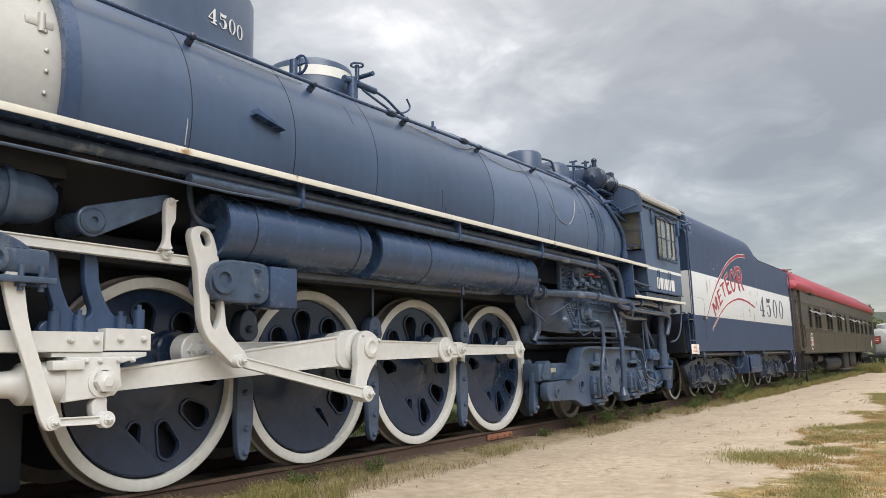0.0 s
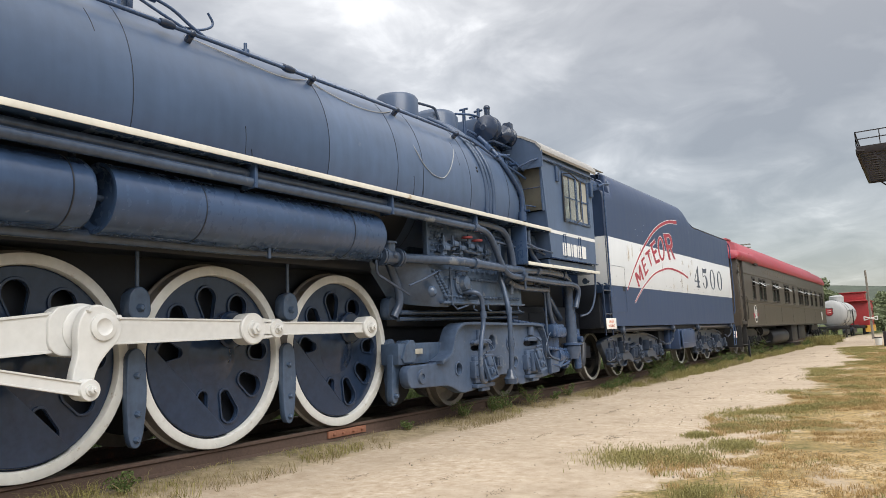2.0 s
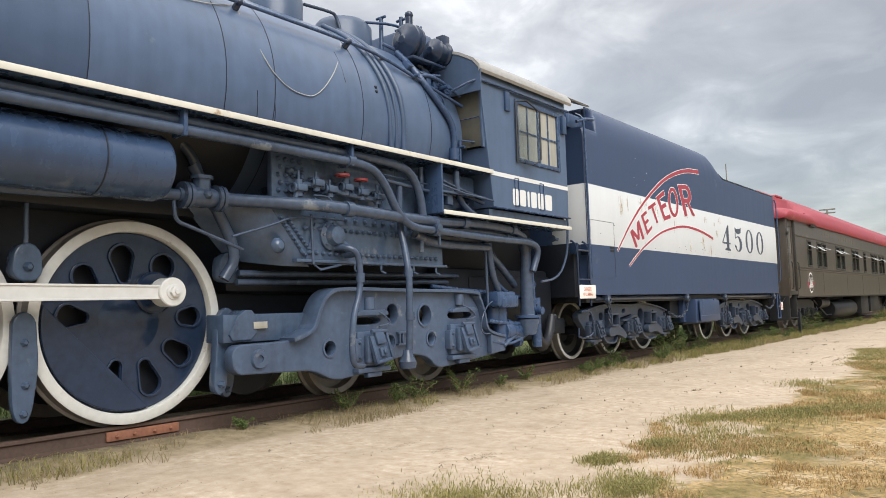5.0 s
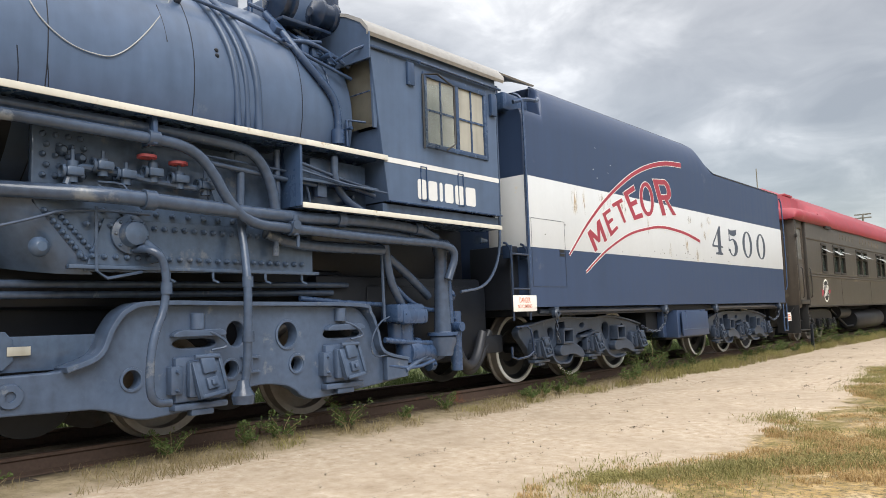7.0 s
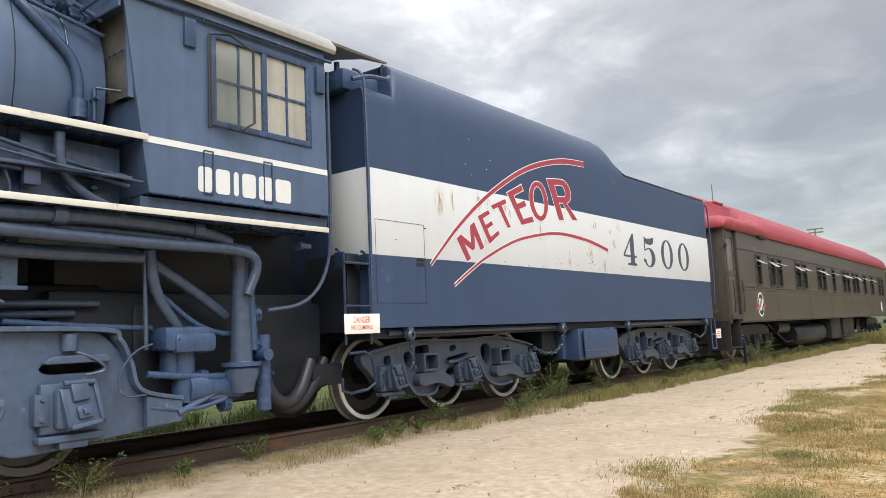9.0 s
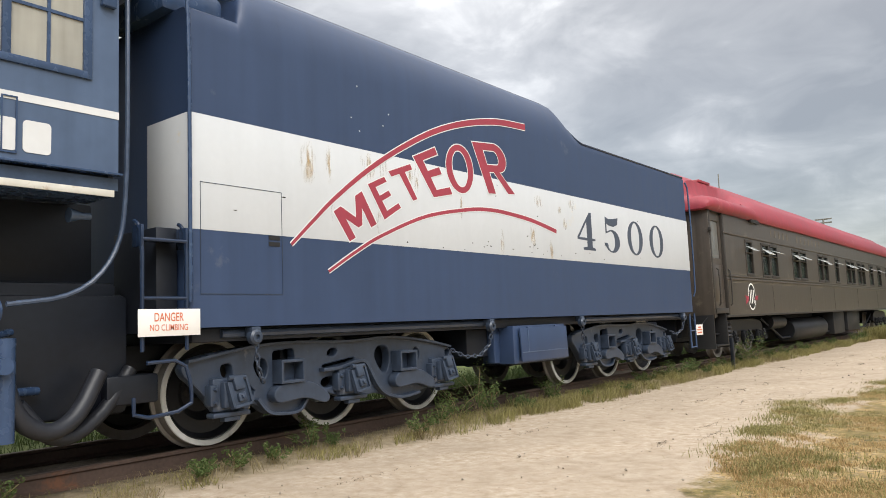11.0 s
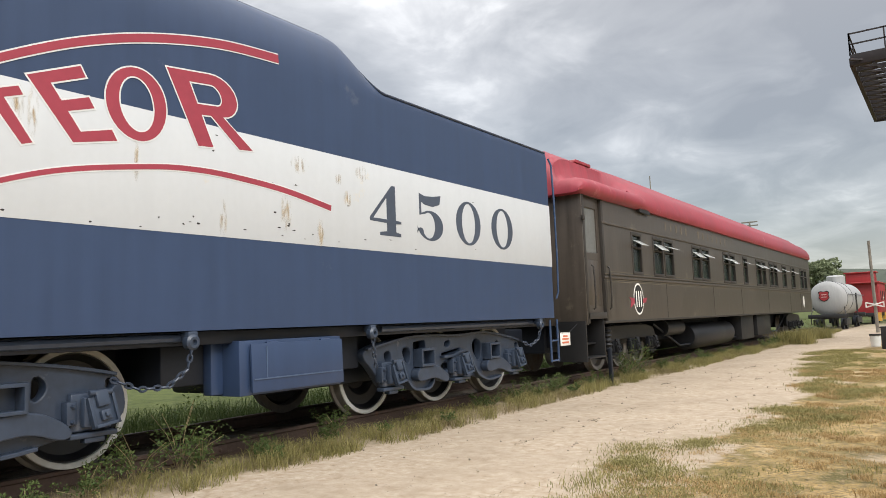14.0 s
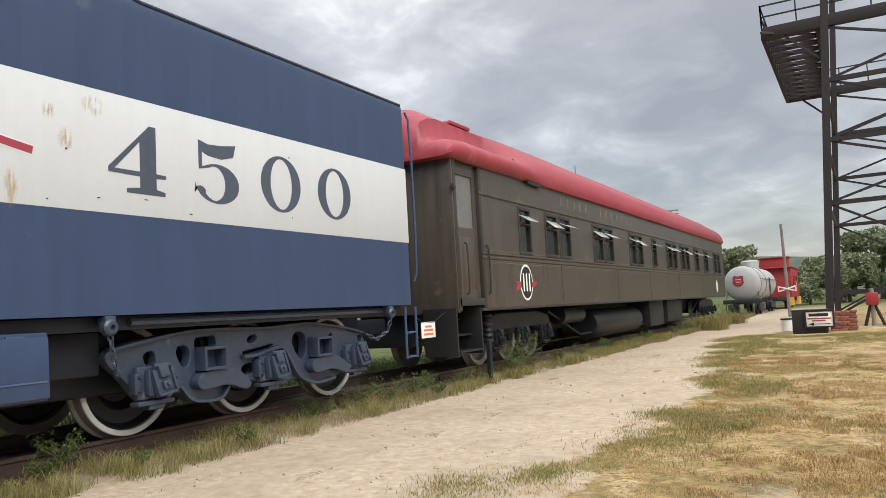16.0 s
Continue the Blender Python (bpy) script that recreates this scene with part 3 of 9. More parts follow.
for sx in (0.755, -0.755):
    part("rail", rail_bm(sx), RUST, track)
for y in (-3.0, 6.0, 9.9, 18.6, 27.6, 36.6):
    bm = box(bmesh.new(), 0.775, 0.805, y - 0.36, y + 0.36, -0.13, -0.045, 0.006)
    bolts(bm, [(0.805, y + d, -0.088) for d in (-0.27, -0.1, 0.1, 0.27)], 0.02, 0.03)
    part("joint_bar", bm, RUSTY if y == 6.0 else RUST, track, "rust-orange bolted joint bar")
siding = thing("siding_track", 0.8, 80, -0.4, "rusty siding rails in the grass", "track", kind="structure")
for sx in (0.1, 1.5):
    part("rail", abox(sx - 0.035, sx + 0.035, 62.5, 100, -0.3, -0.2, 0.01), RUST, siding)
tie_me = None
for i in range(124):
    y = -8 + 0.56 * i
    if tie_me is None:
        bm = abox(-1.03, 1.03, -0.115, 0.115, -0.16, 0.0, 0.012)
        tie_me = bpy.data.meshes.new("sleeper")
        bm.to_mesh(tie_me)
        bm.free()
        finish(tie_me, WOOD)
    part("sleeper", tie_me, WOOD, track, at=(0.02 * math.sin(i * 7.3), y + 0.03 * math.sin(i * 3.1), -0.172))

# ---- steam locomotive ----
loco = thing("steam_locomotive", 0, 4, 0, "navy blue steam locomotive with white rods and wheel rims", "locomotive")
PITCH, AXLES = 1.956, [0.0, 1.956, 3.912, 5.867]
BZ, BR = 3.35, 1.27



def swell(y):
    """The jacket widens towards the firebox and draws in again at the cab."""
    a = min(1.0, max(0.0, (y - 1.5) / 5.2))
    b = min(1.0, max(0.0, (y - 9.6) / 0.9))
    return 1.0 + 0.055 * a * a * (3 - 2 * a) - 0.09 * b


def jacket(*stops):
    return [(y, (BR + d) * swell(y)) for y, d in stops]


boiler_bm = lathe(bmesh.new(), [(-1.15, 0)] + jacket((-1.15, -0.02), (-1.1, 0), (1.5, 0), (2.3, 0), (3.0, 0), (3.7, 0), (4.4, 0), (5.2, 0)) + [(5.2, 0)], "y", (0, 0, BZ), 96)
boiler = part("boiler", boiler_bm, BOILER, loco, "navy boiler jacket with dark sheet seams")
# paler than the boiler ahead: the sheen on this jacket is in its paint
part("firebox_jacket", lathe(bmesh.new(), [(5.2, 0)] + jacket((5.2, 0), (5.8, 0), (6.3, 0), (6.7, 0), (9.6, 0), (10.1, 0), (10.55, 0)) + [(10.55, 0)], "y", (0, 0, BZ), 96), LIGHTENED_NAVY, loco, "navy firebox jacket with its sheen painted in")
smoke = lathe(bmesh.new(), [(-3.6, 0), (-3.6, 0.75), (-3.45, 1.0), (-3.2, BR - 0.06), (-1.15, BR - 0.06)], "y", (0, 0, BZ), 96)
smokebox = part("smokebox", smoke, ALU, loco, "silver-grey riveted smokebox")
bm = bmesh.new()
for k in range(44):
    t = math.tau * k / 44
    for yy in (-1.27,):
        p = Vector((math.cos(t), 0, math.sin(t))) * (BR - 0.055)
        bmesh.ops.create_icosphere(bm, subdivisions=1, radius=0.022, matrix=Matrix.Translation((p.x, yy, BZ + p.z)))
tagged(part("rivets", bm, ALU, smokebox), kind="stuff")
part("smokebox_band", lathe(bmesh.new(), [(-1.16, BR - 0.03), (-1.16, BR + 0.025), (-1.03, BR + 0.025), (-1.03, BR - 0.03)], "y", (0, 0, BZ), 96, True), NAVY, loco)
bm = abox(1.02, 1.16, -1.42, -1.2, 3.72, 3.79, 0.012)
rod(bm, (1.16, -1.3, 3.68), (1.16, -1.3, 3.83), 0.03)
part("latch", bm, ALU, smokebox)
# sheet bands
for y in (0.02, 1.30, 2.62, 5.2, 6.55, 7.15, 8.46, 9.75):
    part("jacket_seam", lathe(bmesh.new(), jacket((y - 0.004, -0.02), (y - 0.004, 0.003), (y + 0.004, 0.003), (y + 0.004, -0.02)), "y", (0, 0, BZ), 96, True), DARK, boiler, "dark seam of the boiler jacket")


def dome(name, y0, y1, r, top, mat_, cap=0.25):
    """A saddle-shaped dome on the boiler's top, oval in plan, with a rounded crown."""
    bm = bmesh.new()
    yc, L = (y0 + y1) / 2, (y1 - y0) / 2
    prof = [(BZ + 0.6, 1.08), (BZ + 1.05, 1.03), (BZ + 1.2, 1.0), (top - cap, 1.0), (top - cap * 0.45, 0.96), (top - cap * 0.12, 0.82), (top, 0.5), (top, 0.0)]
    lathe(bm, prof, "z", (0, 0, 0), 56)
    for v in bm.verts:
        v.co = Vector((v.co.x * r, yc + v.co.y * L, v.co.z))
    return part(name, bm, mat_, loco)


sand = dome("sand_dome", -0.95, 1.66, 0.74, 5.36, BOILER, 0.16)
steam = dome("steam_dome", 2.2, 3.32, 0.60, 4.95, BOILER, 0.16)
part("dome_band", lathe(bmesh.new(), [(4.66, 0.9), (4.66, 1.006), (4.79, 1.006), (4.79, 0.9)], "z", (0, 0, 0), 56, True), WHITE, steam, "white band round the dome")
for o in steam.children:
    for v in o.data.vertices:
        v.co = Vector((v.co.x * 0.602, 2.76 + v.co.y * 0.562, v.co.z))
hb = tube(bmesh.new(), [(0.45, 0.9, 5.25), (0.45, 0.9, 5.42), (0.45, 1.32, 5.42), (0.45, 1.32, 5.25)], 0.018)
part("grab_rail", hb, NAVY, sand)
# turret, whistle and valves on top by the steam dome
bm = bmesh.new()
rod(bm, (0.55, 2.05, 4.6), (0.55, 2.05, 4.95), 0.05)
lathe(bm, [(-0.012, 0.10), (-0.012, 0.125), (0.012, 0.125), (0.012, 0.10)], "y", (0.55, 2.16, 4.93), 20, True)
rod(bm, (0.45, 2.16, 4.93), (0.65, 2.16, 4.93), 0.014)
rod(bm, (0.55, 2.16, 4.81), (0.55, 2.16, 5.05), 0.014)
bmesh.ops.translate(bm, verts=bm.verts, vec=(0, -0.1, -0.28))
part("hand_wheel", bm, NAVY, loco)
bm = bmesh.new()
rod(bm, (0.72, 3.75, 4.65), (0.72, 3.75, 5.0), 0.06)
rod(bm, (0.72, 3.6, 4.95), (0.72, 4.2, 4.95), 0.045)
rod(bm, (0.72, 3.85, 4.95), (0.72, 3.85, 5.2), 0.03)
lathe(bm, [(-0.01, 0.07), (-0.01, 0.09), (0.01, 0.09), (0.01, 0.07)], "z", (0.72, 3.85, 5.2), 16, True)
rod(bm, (0.55, 3.9, 5.05), (0.95, 3.9, 5.05), 0.03)
rod(bm, (0.5, 4.05, 4.75), (0.5, 4.05, 5.08), 0.04)
tube(bm, [(0.72, 4.2, 4.95), (0.75, 4.4, 4.9), (0.8, 4.6, 4.75), (0.85, 4.9, 4.62)], 0.018)
tube(bm, [(0.75, 4.55, 4.75), (0.75, 4.75, 4.78), (0.75, 4.95, 4.9), (0.75, 4.85, 5.02)], 0.014)
tube(bm, [(0.72, 3.95, 4.9), (0.8, 4.3, 4.75), (0.9, 4.9, 4.55), (0.95, 5.3, 4.5)], 0.016)
rod(bm, (0.9, 5.25, 4.35), (0.9, 5.25, 4.68), 0.045)
rod(bm, (0.9, 5.25, 4.68), (0.9, 5.25, 4.76), 0.02)
bmesh.ops.translate(bm, verts=bm.verts, vec=(0, -0.95, -0.33))
part("whistle_valve", bm, NAVY, loco, "cluster of dark valves and bent pipes")
# safety valve casings and top fittings ahead of the cab
part("casing", lathe(bmesh.new(), [(4.4, 0.34), (4.80, 0.34), (4.85, 0.31), (4.85, 0)], "z", (0.33, 7.98, 0), 28), BOILER, loco, "round navy casing on the boiler top")
bm = tube(bmesh.new(), [(0.5, 8.3, 4.82), (0.5, 8.75, 4.86), (0.5, 8.85, 4.84), (0.55, 8.9, 4.55)], 0.022)
part("overflow_pipe", bm, PIPE, loco)
bm = bmesh.new()
lathe(bm, [(4.4, 0.40), (4.80, 0.40), (4.88, 0.34), (4.9, 0)], "z", (0.25, 9.2, 0), 26)
part("turret_casing", bm, BOILER, loco)
bm = box(bmesh.new(), -0.5, 0.75, 10.0, 10.55, 4.5, 4.95, 0.05)
part("turret_box", bm, BOILER, loco)
for i, (x, y) in enumerate(((0.6, 9.6), (0.75, 9.85), (0.5, 10.1), (0.7, 10.25))):
    bm = bmesh.new()
    rod(bm, (x, y, 4.5), (x, y, 5.0 + 0.04 * (i % 2)), 0.03)
    rod(bm, (x - 0.08, y, 5.0), (x + 0.08, y, 5.0), 0.02)
    part("turret_valve", bm, NAVY, loco)
part("turret_pipe", tube(bmesh.new(), [(0.6, 9.3, 4.85), (0.75, 9.7, 4.9), (0.8, 10.1, 4.85)], 0.02), NAVY, loco)
# feed water pump heads: round cylinders with domed covers facing forward
bm = bmesh.new()
for x, y, z, r, L in ((0.98, 9.58, 4.60, 0.235, 0.18), (1.02, 10.12, 4.58, 0.18, 0.26)):
    lathe(bm, [(y, 0), (y, 0.05), (y + 0.02, 0.07), (y + 0.05, r * 0.8), (y + 0.08, r), (y + 0.12, r), (y + 0.13, r * 0.88), (y + L, r * 0.85), (y + L + 0.02, r), (y + L + 0.06, r), (y + L + 0.08, 0)], "y", (x, 0, z), 28)
rod(bm, (0.98, 9.75, 4.8), (0.98, 9.75, 4.95), 0.05)
bmesh.ops.create_icosphere(bm, subdivisions=2, radius=0.06, matrix=Matrix.Translation((0.98, 9.75, 4.98)))
box(bm, 0.8, 1.13, 9.65, 10.35, 4.33, 4.37, 0.008)
box(bm, 0.95, 1.1, 10.35, 10.5, 4.5, 4.85, 0.02)
part("air_pump", bm, WHEEL, loco, "navy round pump with flanged covers")
bm = bmesh.new()
tube(bm, [(1.0, 9.7, 4.3), (1.1, 9.75, 4.1), (1.15, 9.95, 4.15), (1.18, 10.2, 4.1), (1.25, 10.5, 3.95)], 0.025)
tube(bm, [(0.95, 9.85, 4.28), (1.1, 9.9, 4.15), (1.17, 10.15, 4.18)], 0.02)
for y in (9.75, 9.95, 10.1):
    box(bm, 1.02, 1.14, y - 0.05, y + 0.05, 4.0, 4.12, 0.012)
rod(bm, (1.1, 10.2, 4.02), (1.28, 10.2, 4.02), 0.03)
rod(bm, (1.1, 9.6, 4.05), (1.25, 9.6, 4.05), 0.025)
part("lubricator", bm, NAVY, loco)

# handrail on stanchions
bm = bmesh.new()
tube(bm, [(1.095, -3.2, 4.17), (1.095, 1.5, 4.17), (1.12, 4.0, 4.19), (1.145, 6.7, 4.215), (1.145, 8.45, 4.215), (1.16, 9.0, 4.17), (1.2, 9.8, 3.98), (1.28, 10.5, 3.8)], 0.021, 10, 1)
part("handrail", bm, NAVY, loco)
for y in (0.13, 1.74, 3.4, 5.16, 6.85, 8.43):
    bm = bmesh.new()
    up = 0.045 * min(1.0, max(0.0, (y - 1.5) / 5.2))
    m = Matrix.Translation((1.02 + up, y, 4.115 + up)) @ Matrix.Rotation(radians(-40), 4, "Y")
    box(bm, -0.13, 0.07, -0.032, 0.032, -0.028, 0.028, 0.012, m)
    bmesh.ops.create_icosphere(bm, subdivisions=2, radius=0.042, matrix=Matrix.Translation((1.095 + up, y, 4.17 + up)))
    part("stanchion", bm, WHEEL, loco)
for y in (3.1, 4.75):
    up = 0.045 * (y - 1.5) / 5.2
    bm = lathe(bmesh.new(), [(y - 0.09, 0), (y - 0.08, 0.035), (y - 0.03, 0.045), (y + 0.03, 0.045), (y + 0.08, 0.035), (y + 0.09, 0)], "y", (1.095 + up, 0, 4.175 + up), 12)
    part("rail_coupling", bm, WHEEL, loco)
# thin wires drooping over the jacket
def on_boiler(a, y, off=0.012):
    """A place on the jacket: degrees above the horizontal, and y."""
    t, r = radians(a), BR * swell(y) + off
    return (r * math.cos(t), y, BZ + r * math.sin(t))


for y, a0, a1 in ((3.95, -17, -2), (4.05, -17, -12), (6.95, -17, -4), (7.18, -17, -7), (2.3, 22, 34), (8.2, 12, 30)):
    part("jacket_slit", tube(bmesh.new(), [on_boiler(a0, y, 0.0), on_boiler((a0 + a1) / 2, y - 0.01, 0.0), on_boiler(a1, y - 0.03, 0.0)], 0.005, 6, 1), DARK, boiler, "dark open joint in the jacket")


for pts in ([(on_boiler(41, 5.16)), on_boiler(33, 5.5), on_boiler(30, 6.0), on_boiler(33, 6.5), on_boiler(40, 6.85)],
            [on_boiler(41, 3.4), on_boiler(36, 4.1), on_boiler(33, 4.7), on_boiler(40, 5.15)],
            [on_boiler(38, 6.86), on_boiler(13, 7.01), on_boiler(6, 7.11), on_boiler(0, 7.33), on_boiler(-1, 7.57), on_boiler(0, 7.69), on_boiler(6.5, 7.87), on_boiler(20, 8.12), on_boiler(40, 8.40)],
            [on_boiler(60, -0.1), on_boiler(40, 0.0), on_boiler(0, -0.02), on_boiler(-14, -0.03)],
            [on_boiler(44, 0.3), on_boiler(40, 1.0), on_boiler(42, 1.7)]):
    part("wire", tube(bmesh.new(), pts, 0.006, 6, 2), TANK_GREY, loco, "pale drooping wire")
# shade on the boiler's belly below the running board, as a near-black sheet
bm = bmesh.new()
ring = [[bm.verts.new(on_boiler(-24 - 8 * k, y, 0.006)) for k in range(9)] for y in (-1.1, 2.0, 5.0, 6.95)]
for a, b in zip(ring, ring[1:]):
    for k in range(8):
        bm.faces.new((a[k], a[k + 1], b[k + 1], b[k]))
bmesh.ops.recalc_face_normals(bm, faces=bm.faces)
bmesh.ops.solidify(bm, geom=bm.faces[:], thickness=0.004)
part("belly_lagging", bm, DARK, loco, "dark sheet put in as shade on the boiler's belly")
# small angled step on the side of the jacket
bm = as_bm(plate([[(0.70, 3.50), (1.08, 3.42), (1.0, 3.46), (0.72, 3.56)]], 1.2, 1.36, 0.004))
part("jacket_step", bm, NAVY, loco)
# big pipes over the firebox shoulder
for y, a1, r in ((8.95, -16, 0.035), (9.07, -18, 0.03), (9.2, -18, 0.045)):
    pts = [on_boiler(a, y - 0.0024 * max(0, a) * 2.2, 0.03) for a in (68, 50, 30, 10, a1)]
    part("shoulder_pipe", tube(bmesh.new(), pts, r, 10, 2), BOILER, loco)
part("feed_pipe", tube(bmesh.new(), [on_boiler(52, 9.62, 0.06), on_boiler(38, 9.66, 0.05), on_boiler(25, 9.78, 0.05), on_boiler(15, 10.02, 0.05), on_boiler(8, 10.2, 0.05), on_boiler(0, 10.27, 0.05), on_boiler(-14, 10.28, 0.06)], 0.045, 10, 2), NAVY, loco)
bm = bmesh.new()
rod(bm, (1.28, 10.28, 3.0), (1.28, 10.28, 3.16), 0.075)
rod(bm, (1.28, 10.42, 3.0), (1.28, 10.42, 3.3), 0.02)
rod(bm, (1.2, 10.42, 3.2), (1.36, 10.42, 3.2), 0.02)
rod(bm, (1.3, 10.42, 3.3), (1.45, 10.7, 3.28), 0.012)
part("check_valve", bm, NAVY, loco)

# running board with its cream edge
bm = abox(0.9, 1.575, -4.0, 9.59, 2.84, 2.885, 0.006)
running_board = part("running_board", bm, NAVY, loco)
part("edge_stripe", abox(1.577, 1.592, -4.0, 9.59, 2.83, 2.888, 0.0015), STRIPE, running_board, "cream edge stripe with rust spots")
cab_step = part("cab_running_board", abox(0.9, 1.60, 9.36, 10.74, 2.835, 2.88, 0.006), NAVY, loco)
part("cab_step_stripe", abox(1.602, 1.615, 9.36, 10.735, 2.825, 2.883, 0.0015), STRIPE, cab_step)
# lower step board beside the cab
bm = abox(1.15, 1.575, 9.55, 12.9, 2.185, 2.22, 0.005)
lower_board = part("step_board", bm, NAVY, loco)
part("edge_stripe", abox(1.577, 1.592, 9.55, 12.9, 2.18, 2.235, 0.004), STRIPE, lower_board)
part("bracket", as_bm(plate([[(9.53, 2.2), (9.56, 2.2), (9.56, 2.84), (9.53, 2.84)]], 1.2, 1.575, 0.003)), NAVY, loco)

# long pipes under the running board, two air tanks
bm = tube(bmesh.new(), [(1.40, -3.4, 2.76), (1.40, 7.9, 2.76), (1.40, 8.8, 2.76), (1.40, 9.12, 2.7), (1.4, 9.3, 2.45), (1.4, 9.36, 2.1)], 0.055, 12, 2)
part("long_pipe", bm, PIPE, loco)
bm = tube(bmesh.new(), [(1.47, -0.5, 2.66), (1.47, 7.9, 2.66), (1.48, 8.35, 2.64), (1.48, 8.58, 2.46), (1.48, 8.76, 2.16), (1.48, 9.01, 1.98), (1.48, 9.42, 1.97), (1.48, 10.87, 1.93), (1.48, 11.87, 1.94), (1.46, 12.06, 1.82), (1.42, 11.93, 1.5)], 0.052, 12, 2)
part("long_pipe", bm, PIPE, loco)
part("thin_pipe", tube(bmesh.new(), [(1.5, -3.4, 2.62), (1.5, -1.0, 2.62), (1.5, 0.2, 2.60), (1.5, 0.7, 2.66)], 0.014, 8, 1), PIPE, loco)
for y in (0.8, 3.6, 5.9, 8.0):
    bm = box(bmesh.new(), 1.33, 1.53, y - 0.02, y + 0.02, 2.6, 2.845, 0.004)
    part("pipe_clamp", bm, NAVY, loco)
for y0, y1, seams in ((0.12, 2.04, (0.43, 1.82)), (2.18, 5.80, (3.08, 5.17))):
    prof = [(y0 + 0.06, 0), (y0 + 0.05, 0.23), (y0, 0.268), (y0, 0.297)]
    prof += [(y1 - 0.06, 0.297), (y1 - 0.015, 0.275), (y1, 0.18), (y1, 0)]
    tank = part("air_tank", lathe(bmesh.new(), prof, "y", (1.41, 0, 2.285), 40), NAVY, loco, "long navy air reservoir")
    for y in seams:
        part("tank_band", lathe(bmesh.new(), [(y - 0.006, 0.285), (y - 0.006, 0.300), (y + 0.006, 0.300), (y + 0.006, 0.285)], "y", (1.41, 0, 2.285), 40, True), DARK, tank)
    part("tank_end_pipe", tube(bmesh.new(), [(1.41, y0 + 0.06, 2.29), (1.41, y0 - 0.08, 2.29), (1.36, y0 - 0.16, 2.42), (1.34, y0 - 0.17, 2.75)], 0.03, 10, 2), PIPE, loco)
part("drain_cock", rod(bmesh.new(), (1.5, 4.03, 1.90), (1.5, 4.03, 2.02), 0.02), PIPE, loco)
part("pipe_run", tube(bmesh.new(), [(1.28, 1.2, 1.98), (1.28, 4.8, 2.0), (1.33, 5.5, 2.07), (1.36, 6.1, 2.085)], 0.055, 10, 1), PIPE, loco)

# main frame with added dark blocks for shaded gaps, cylinders, firebox and ash pan
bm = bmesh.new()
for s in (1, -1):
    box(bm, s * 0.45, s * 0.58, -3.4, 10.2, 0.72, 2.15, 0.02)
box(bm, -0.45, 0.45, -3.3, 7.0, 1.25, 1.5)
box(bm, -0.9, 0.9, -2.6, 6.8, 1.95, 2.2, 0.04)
# made-up dark blocks from here on, for the darkness behind the running gear
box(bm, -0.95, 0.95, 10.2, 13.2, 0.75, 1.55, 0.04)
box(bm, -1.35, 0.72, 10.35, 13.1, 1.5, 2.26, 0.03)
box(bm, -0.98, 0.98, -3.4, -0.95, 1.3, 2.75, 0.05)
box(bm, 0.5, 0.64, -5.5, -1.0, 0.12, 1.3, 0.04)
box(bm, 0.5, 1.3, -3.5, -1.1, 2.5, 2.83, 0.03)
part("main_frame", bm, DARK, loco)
for s in (1, -1):
    cyl = lathe(bmesh.new(), [(-3.55, 0), (-3.55, 0.4), (-3.4, 0.46), (-2.5, 0.46), (-2.4, 0.4), (-2.4, 0)], "y", (s * 1.17, 0, 0.97), 32)
    box(cyl, min(s * 0.5, s * 1.45), max(s * 0.5, s * 1.45), -3.3, -2.6, 0.9, 2.1, 0.1)
    part("cylinder", cyl, NAVY, loco)
bm = bmesh.new()
box(bm, -0.9, 0.9, 7.3, 10.4, 1.9, 3.3, 0.05)
part("firebox", bm, NAVY_FLAT, loco)
FB = [(7.12, 2.72), (7.12, 2.10), (7.16, 2.02), (7.50, 1.62), (7.55, 1.50), (9.95, 1.53), (9.95, 2.72)]
bm = as_bm(plate([FB], 1.12, 1.2, 0.01))
fire_side = part("firebox_side_sheet", bm, NAVY_FLAT, loco, "riveted navy firebox sheet")
# throat sheet: curves inward and forward from the slanting seam
bm = bmesh.new()
grid = []
for j in range(9):
    v = j / 8
    z = 2.14 - 0.66 * v
    seam = 7.12 if z > 2.04 else 7.14 + (2.04 - z) * 0.84
    grid.append([bm.verts.new((1.188 - 0.60 * u ** 1.5, seam + 0.01 - 0.62 * u, z + 0.10 * v * u * u)) for u in [k / 9 for k in range(10)]])
for a, b in zip(grid, grid[1:]):
    for k in range(9):
        bm.faces.new((a[k], a[k + 1], b[k + 1], b[k]))
bmesh.ops.recalc_face_normals(bm, faces=bm.faces)
bmesh.ops.solidify(bm, geom=bm.faces[:], thickness=0.012)
part("throat_sheet", bm, NAVY_FLAT, fire_side, "navy throat sheet curving inward", angle=60)
bm = bmesh.new()
pl = []
for i in range(4):
    for j in range(7):
        pl.append((1.2, 7.20 + 0.1 * i + (0.03 if j % 2 else 0), 2.62 - 0.085 * j))
for j in range(24):
    pl.append((1.226, 7.5 + 0.1 * j, 1.63))
    pl.append((1.226, 7.55 + 0.1 * j, 1.90))
for j in range(10):
    pl.append((1.2, 7.22 + 0.036 * j, 1.99 - 0.042 * j))
    pl.append((1.2, 7.32 + 0.036 * j, 1.98 - 0.038 * j))
for j in range(14):
    pl.append((1.2, 7.7 + 0.16 * j, 2.03))
bolts(bm, pl, 0.027, 0.036, 8)
tagged(part("rivets", bm, NAVY_FLAT, fire_side), kind="stuff")
